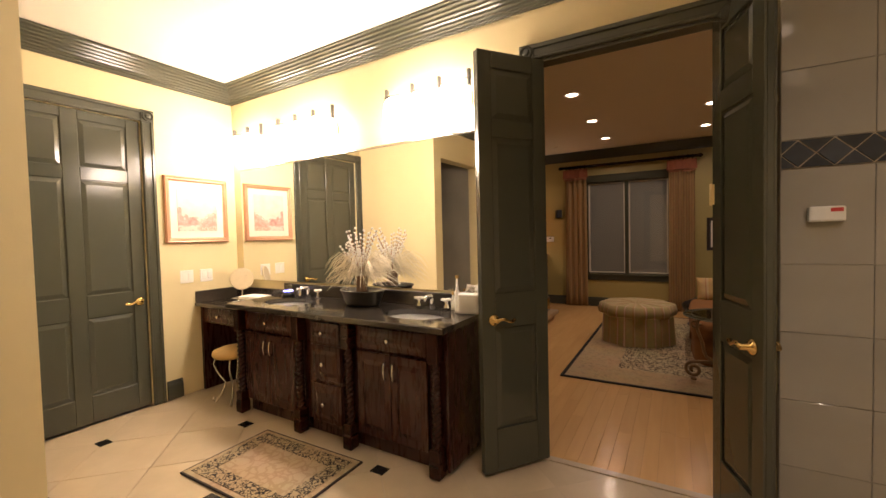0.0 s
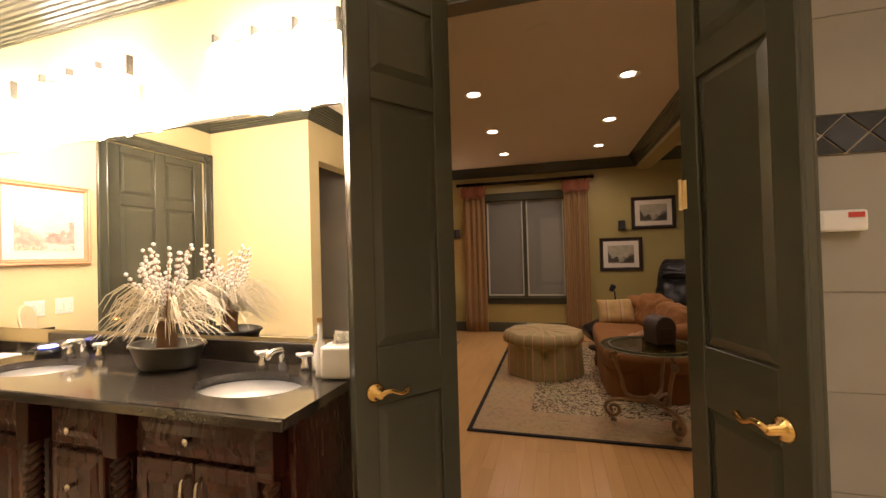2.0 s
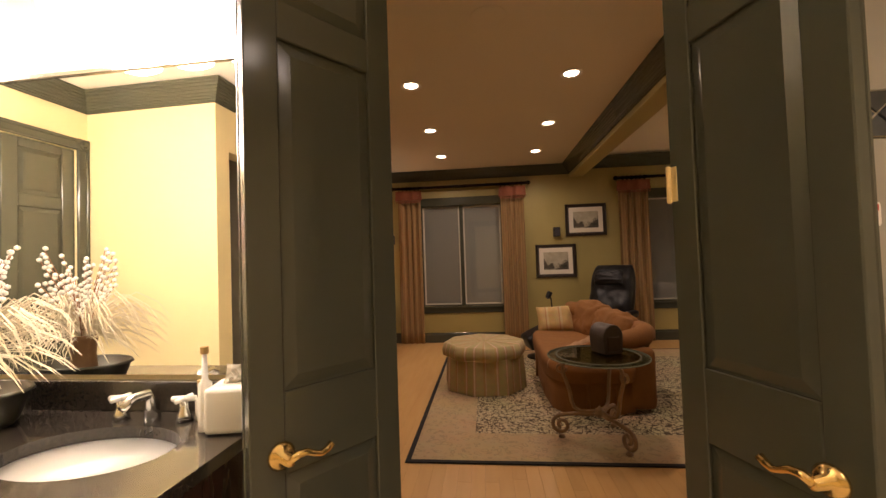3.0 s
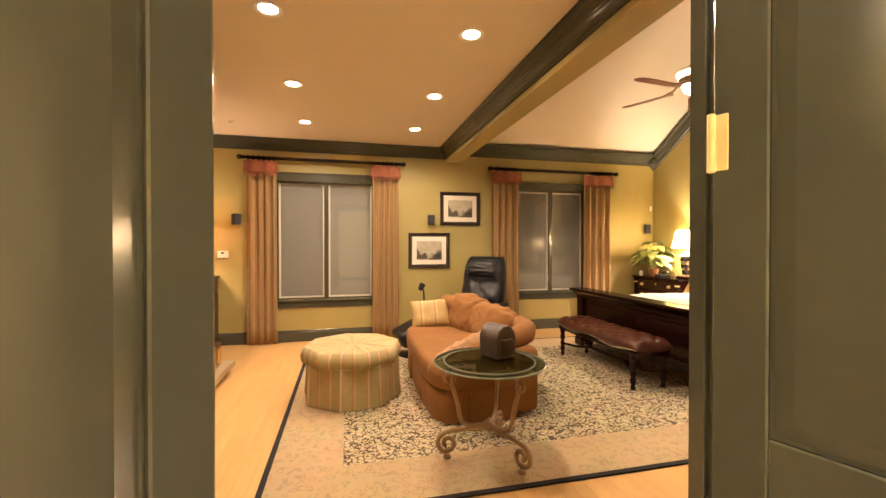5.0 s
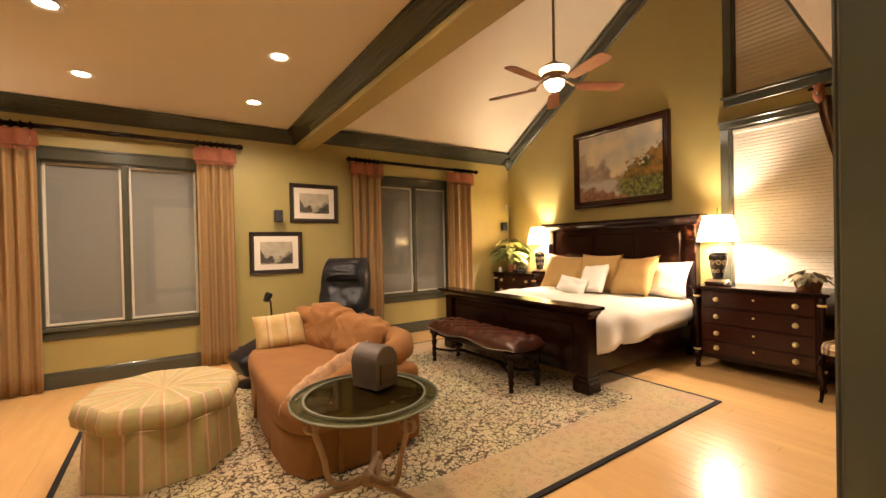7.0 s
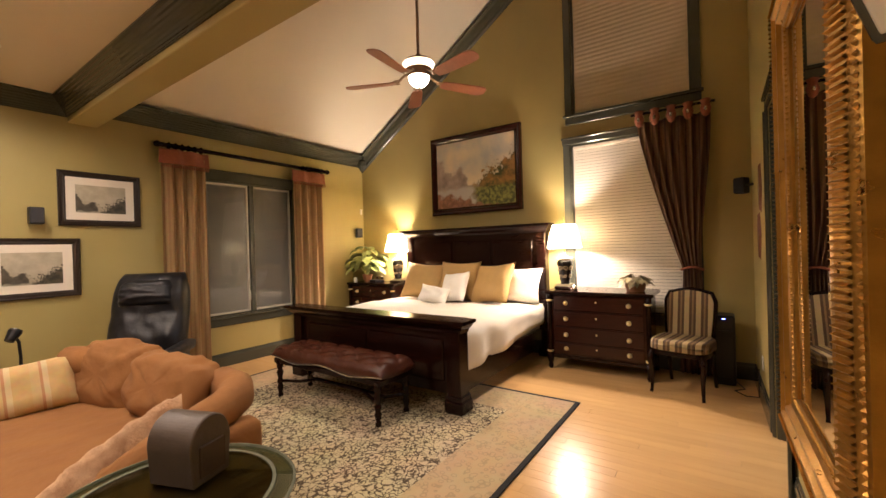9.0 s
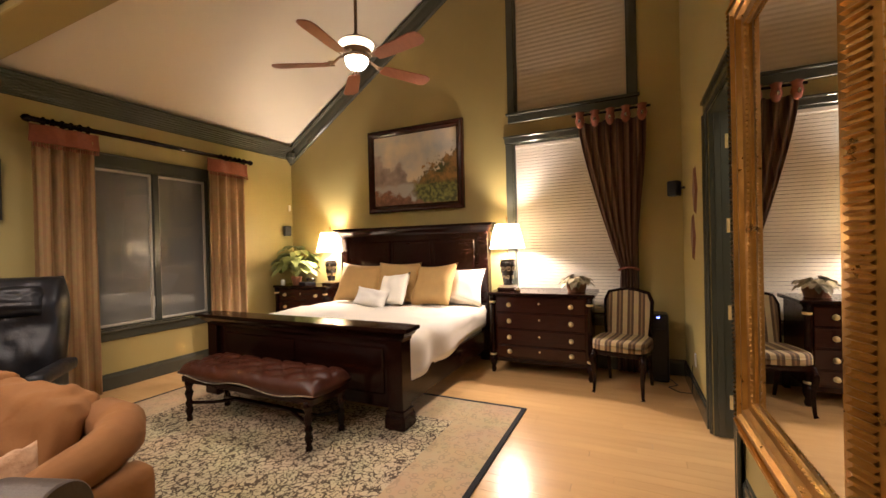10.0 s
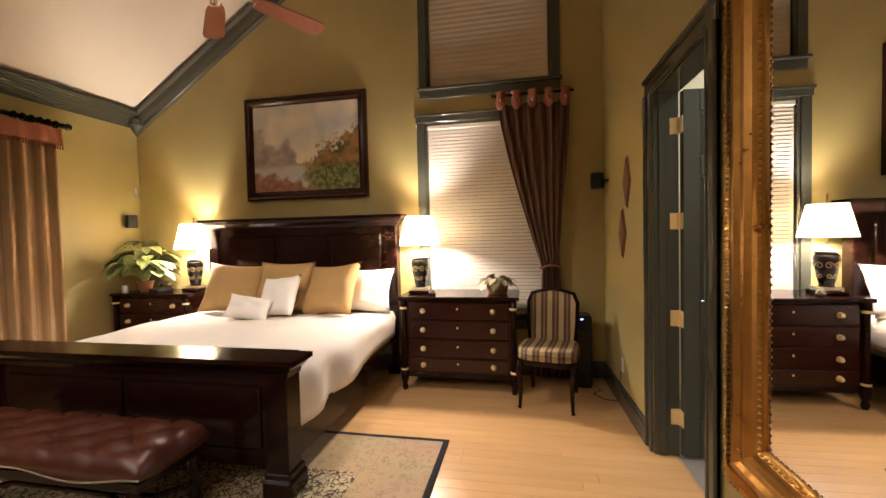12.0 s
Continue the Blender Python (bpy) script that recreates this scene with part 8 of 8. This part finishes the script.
z = 0.14
while z < 2.84:
    h = min(sr.uniform(0.11, 0.21), 2.86 - z)
    y = FY0
    while y < FY1 - 0.02:
        w = min(sr.uniform(0.14, 0.34), FY1 - y)
        if FY1 - y - w < 0.08:
            w = FY1 - y
        if not (y + w > 5.02 and y < 6.11 and z + h > 0.14 and z < 0.90):
            o = part("stone", stone(w * 1.12, h * 1.12, 0.17), STONE, fp, smooth=True)
            o.matrix_basis = pose(FX - 0.055, y + w / 2, z + h / 2)
        elif y < 5.02 or y + w > 6.11:
            yy0, yy1 = (y, 5.04) if y < 5.02 else (6.09, y + w)
            if yy1 - yy0 > 0.04:
                o = part("stone", stone((yy1 - yy0) * 1.1, h * 1.12, 0.17), STONE, fp, smooth=True)
                o.matrix_basis = pose(FX - 0.055, (yy0 + yy1) / 2, z + h / 2)
        y += w
    for x in (-2.2, -2.42, -2.64):
        o = part("stone", stone(0.14, h * 1.1, 0.24), STONE, fp, smooth=True)
        o.matrix_basis = pose(x, FY1 - 0.04, z + h / 2)
    z += h
for k in range(11):
    o = part("stone", stone(0.17, 0.085, 0.10), STONE, he, smooth=True)
    o.matrix_basis = pose(-1.69, 4.98 + k * 0.152, 0.038)

# shower tiles and the diamond band
tile_meshes = {}


def tile(parent, mat, key, w, h, t, m):
    if key not in tile_meshes:
        bm = boxm(-w / 2, -t, -h / 2, w / 2, 0, h / 2, bevel=0.002)
        o = part("tile", bm, mat, parent)
        tile_meshes[key] = o.data
    else:
        o = new("tile", tile_meshes[key])
        o.parent = parent
    o.matrix_basis = m
    return o


TS = 0.305
for i in range(5):
    for z0, z1 in ((0.0, 0.305), (0.305, 0.61), (0.61, 0.915), (0.915, 1.22), (1.22, 1.64), (1.765, 2.07), (2.07, 2.375), (2.375, 2.68), (2.68, 2.88)):
        x0 = 0.47 + i * TS
        x1 = min(x0 + TS, 1.9)
        tile(SHOWER, SHOWER_TILE, ("s", round(x1 - x0, 3), round(z1 - z0, 3)), x1 - x0 - 0.0016, z1 - z0 - 0.0016, 0.008, pose((x0 + x1) / 2, TILE_Y + 0.009, (z0 + z1) / 2))
SLB = structure("band_backing", boxm(0.47, TILE_Y + 0.002, 1.642, 1.9, TILE_Y + 0.008, 1.763), GROUT, "pale grout of the diamond band", "trim")
for s in (1, -1):
    bm = bmesh.new()
    a = [bm.verts.new(p) for p in ((0.003, 0, s * 0.059), (0.056, 0, s * 0.059), (0.003, 0, s * 0.006))]
    b = [bm.verts.new((q.co.x, -0.006, q.co.z)) for q in a]
    for q in range(3):
        bm.faces.new((a[q], a[(q + 1) % 3], b[(q + 1) % 3], b[q]))
    bm.faces.new(b)
    part("triangle_tile", bm, SLATE_TILE, SLB).matrix_basis = pose(0.47, TILE_Y + 0.002, 1.7025)
for k in range(12):
    xc = 0.47 + 0.06 + k * 0.12
    bm = bmesh.new()
    a = [bm.verts.new(p) for p in ((0.0565, 0, 0), (0, 0, 0.0565), (-0.0565, 0, 0), (0, 0, -0.0565))]
    b = [bm.verts.new((q.co.x * 0.95, -0.006, q.co.z * 0.95)) for q in a]
    for q in range(4):
        bm.faces.new((a[q], a[(q + 1) % 4], b[(q + 1) % 4], b[q]))
    bm.faces.new(b)
    part("diamond_tile", bm, SLATE_TILE, SLB).matrix_basis = pose(xc, TILE_Y + 0.002, 1.7025)
    for s in (1, -1):
        bm = bmesh.new()
        a = [bm.verts.new(p) for p in ((0.004, 0, s * 0.059), (0.116, 0, s * 0.059), (0.06, 0, s * 0.004))]
        b = [bm.verts.new((q.co.x, -0.006, q.co.z)) for q in a]
        for q in range(3):
            bm.faces.new((a[q], a[(q + 1) % 3], b[(q + 1) % 3], b[q]))
        bm.faces.new(b)
        part("triangle_tile", bm, SLATE_TILE, SLB).matrix_basis = pose(xc, TILE_Y + 0.002, 1.7025)

# diagonal stone floor tiles with black insets at every second corner
half = 0.32
cut = 0.048
fm = None
for i in range(-16, 17):
    for j in range(-16, 17):
        x = -1.465 + (i - j) * half
        y = 1.913 + half + (i + j) * half
        if not (XB - 0.2 < x < 2.1 and -2.0 < y < YB + 0.25):
            continue
        if x < XC - 0.3 and y < 0.6:
            continue
        h = half - 0.0022
        pl = [(h, 0), (0, h), (-h, 0), (0, -h)]
        if y + h > YB or x - h < XB or x + h > 1.9:
            bm = bmesh.new()
            vs = [bm.verts.new((px, py, 0.0)) for px, py in pl]
            bm.faces.new(vs)
            for co, no in (((0, YB - 0.001 - y, 0), (0, 1, 0)), ((XB + 0.001 - x, 0, 0), (-1, 0, 0)), ((1.899 - x, 0, 0), (1, 0, 0))):
                bmesh.ops.bisect_plane(bm, geom=bm.verts[:] + bm.edges[:] + bm.faces[:], plane_co=co, plane_no=no, clear_outer=True)
            if not bm.faces:
                bm.free()
                continue
            o = part("floor_tile", bm, STONE_TILE, FLOOR_BATH)
        elif fm is None:
            bm = bmesh.new()
            lo = [bm.verts.new((px, py, -0.004)) for px, py in pl]
            hi = [bm.verts.new((px * 0.994, py * 0.994, 0.0)) for px, py in pl]
            bm.faces.new(hi)
            for q in range(4):
                bm.faces.new((lo[q], lo[(q + 1) % 4], hi[(q + 1) % 4], hi[q]))
            o = part("floor_tile", bm, STONE_TILE, FLOOR_BATH)
            fm = o.data
        else:
            o = new("floor_tile", fm)
            o.parent = FLOOR_BATH
        o.matrix_basis = pose(x, y, 0.0)
        xx, yy = x, y - half
        if i % 2 == 0 and j % 2 == 0 and XB + 0.06 < xx < 1.84 and yy < YB - 0.06:
            if "inset" not in tile_meshes:
                o = part("inset_tile", boxm(-cut, -cut * 0.8, -0.004, cut, cut * 0.8, 0.0012, bevel=0.001), BLACK_TILE, FLOOR_BATH)
                tile_meshes["inset"] = o.data
            else:
                o = new("inset_tile", tile_meshes["inset"])
                o.parent = FLOOR_BATH
            o.matrix_basis = pose(xx, yy, 0.0)

# maple planks of the bedroom floor
pk = random.Random(8)
PW = 0.085
plank_meshes = {}
x = XW_
nplank = 0
far = bmesh.new()
while x < XE - 0.001:
    w = min(PW, XE - x)
    y = YB + 0.02 - pk.uniform(0, 1.2)
    while y < YN:
        L = pk.choice((0.9, 1.2, 1.5, 1.9))
        a, b = max(y, YB + 0.021), min(y + L, YN)
        if b - a > 0.02:
            near = (a < 4.6 and -1.5 < x < 4.6) or x > 3.3
            if near and nplank < 300:
                key = (round(w, 3), round(b - a, 2))
                if key not in plank_meshes:
                    o = part("plank", boxm(-w / 2 + 0.0006, -(b - a) / 2 + 0.0006, -0.005, w / 2 - 0.0006, (b - a) / 2 - 0.0006, 0.0), MAPLE, FLOOR_BED)
                    plank_meshes[key] = o.data
                else:
                    o = new("plank", plank_meshes[key])
                    o.parent = FLOOR_BED
                o.matrix_basis = pose(x + w / 2, (a + b) / 2, 0.0)
                nplank += 1
            else:
                c = [far.verts.new(p) for p in ((x + 0.0006, a + 0.0006, 0), (x + w - 0.0006, a + 0.0006, 0), (x + w - 0.0006, b - 0.0006, 0), (x + 0.0006, b - 0.0006, 0))]
                far.faces.new(c)
        y += L
    x += w
tagged(part("far_planks", far, MAPLE, FLOOR_BED), kind="stuff")
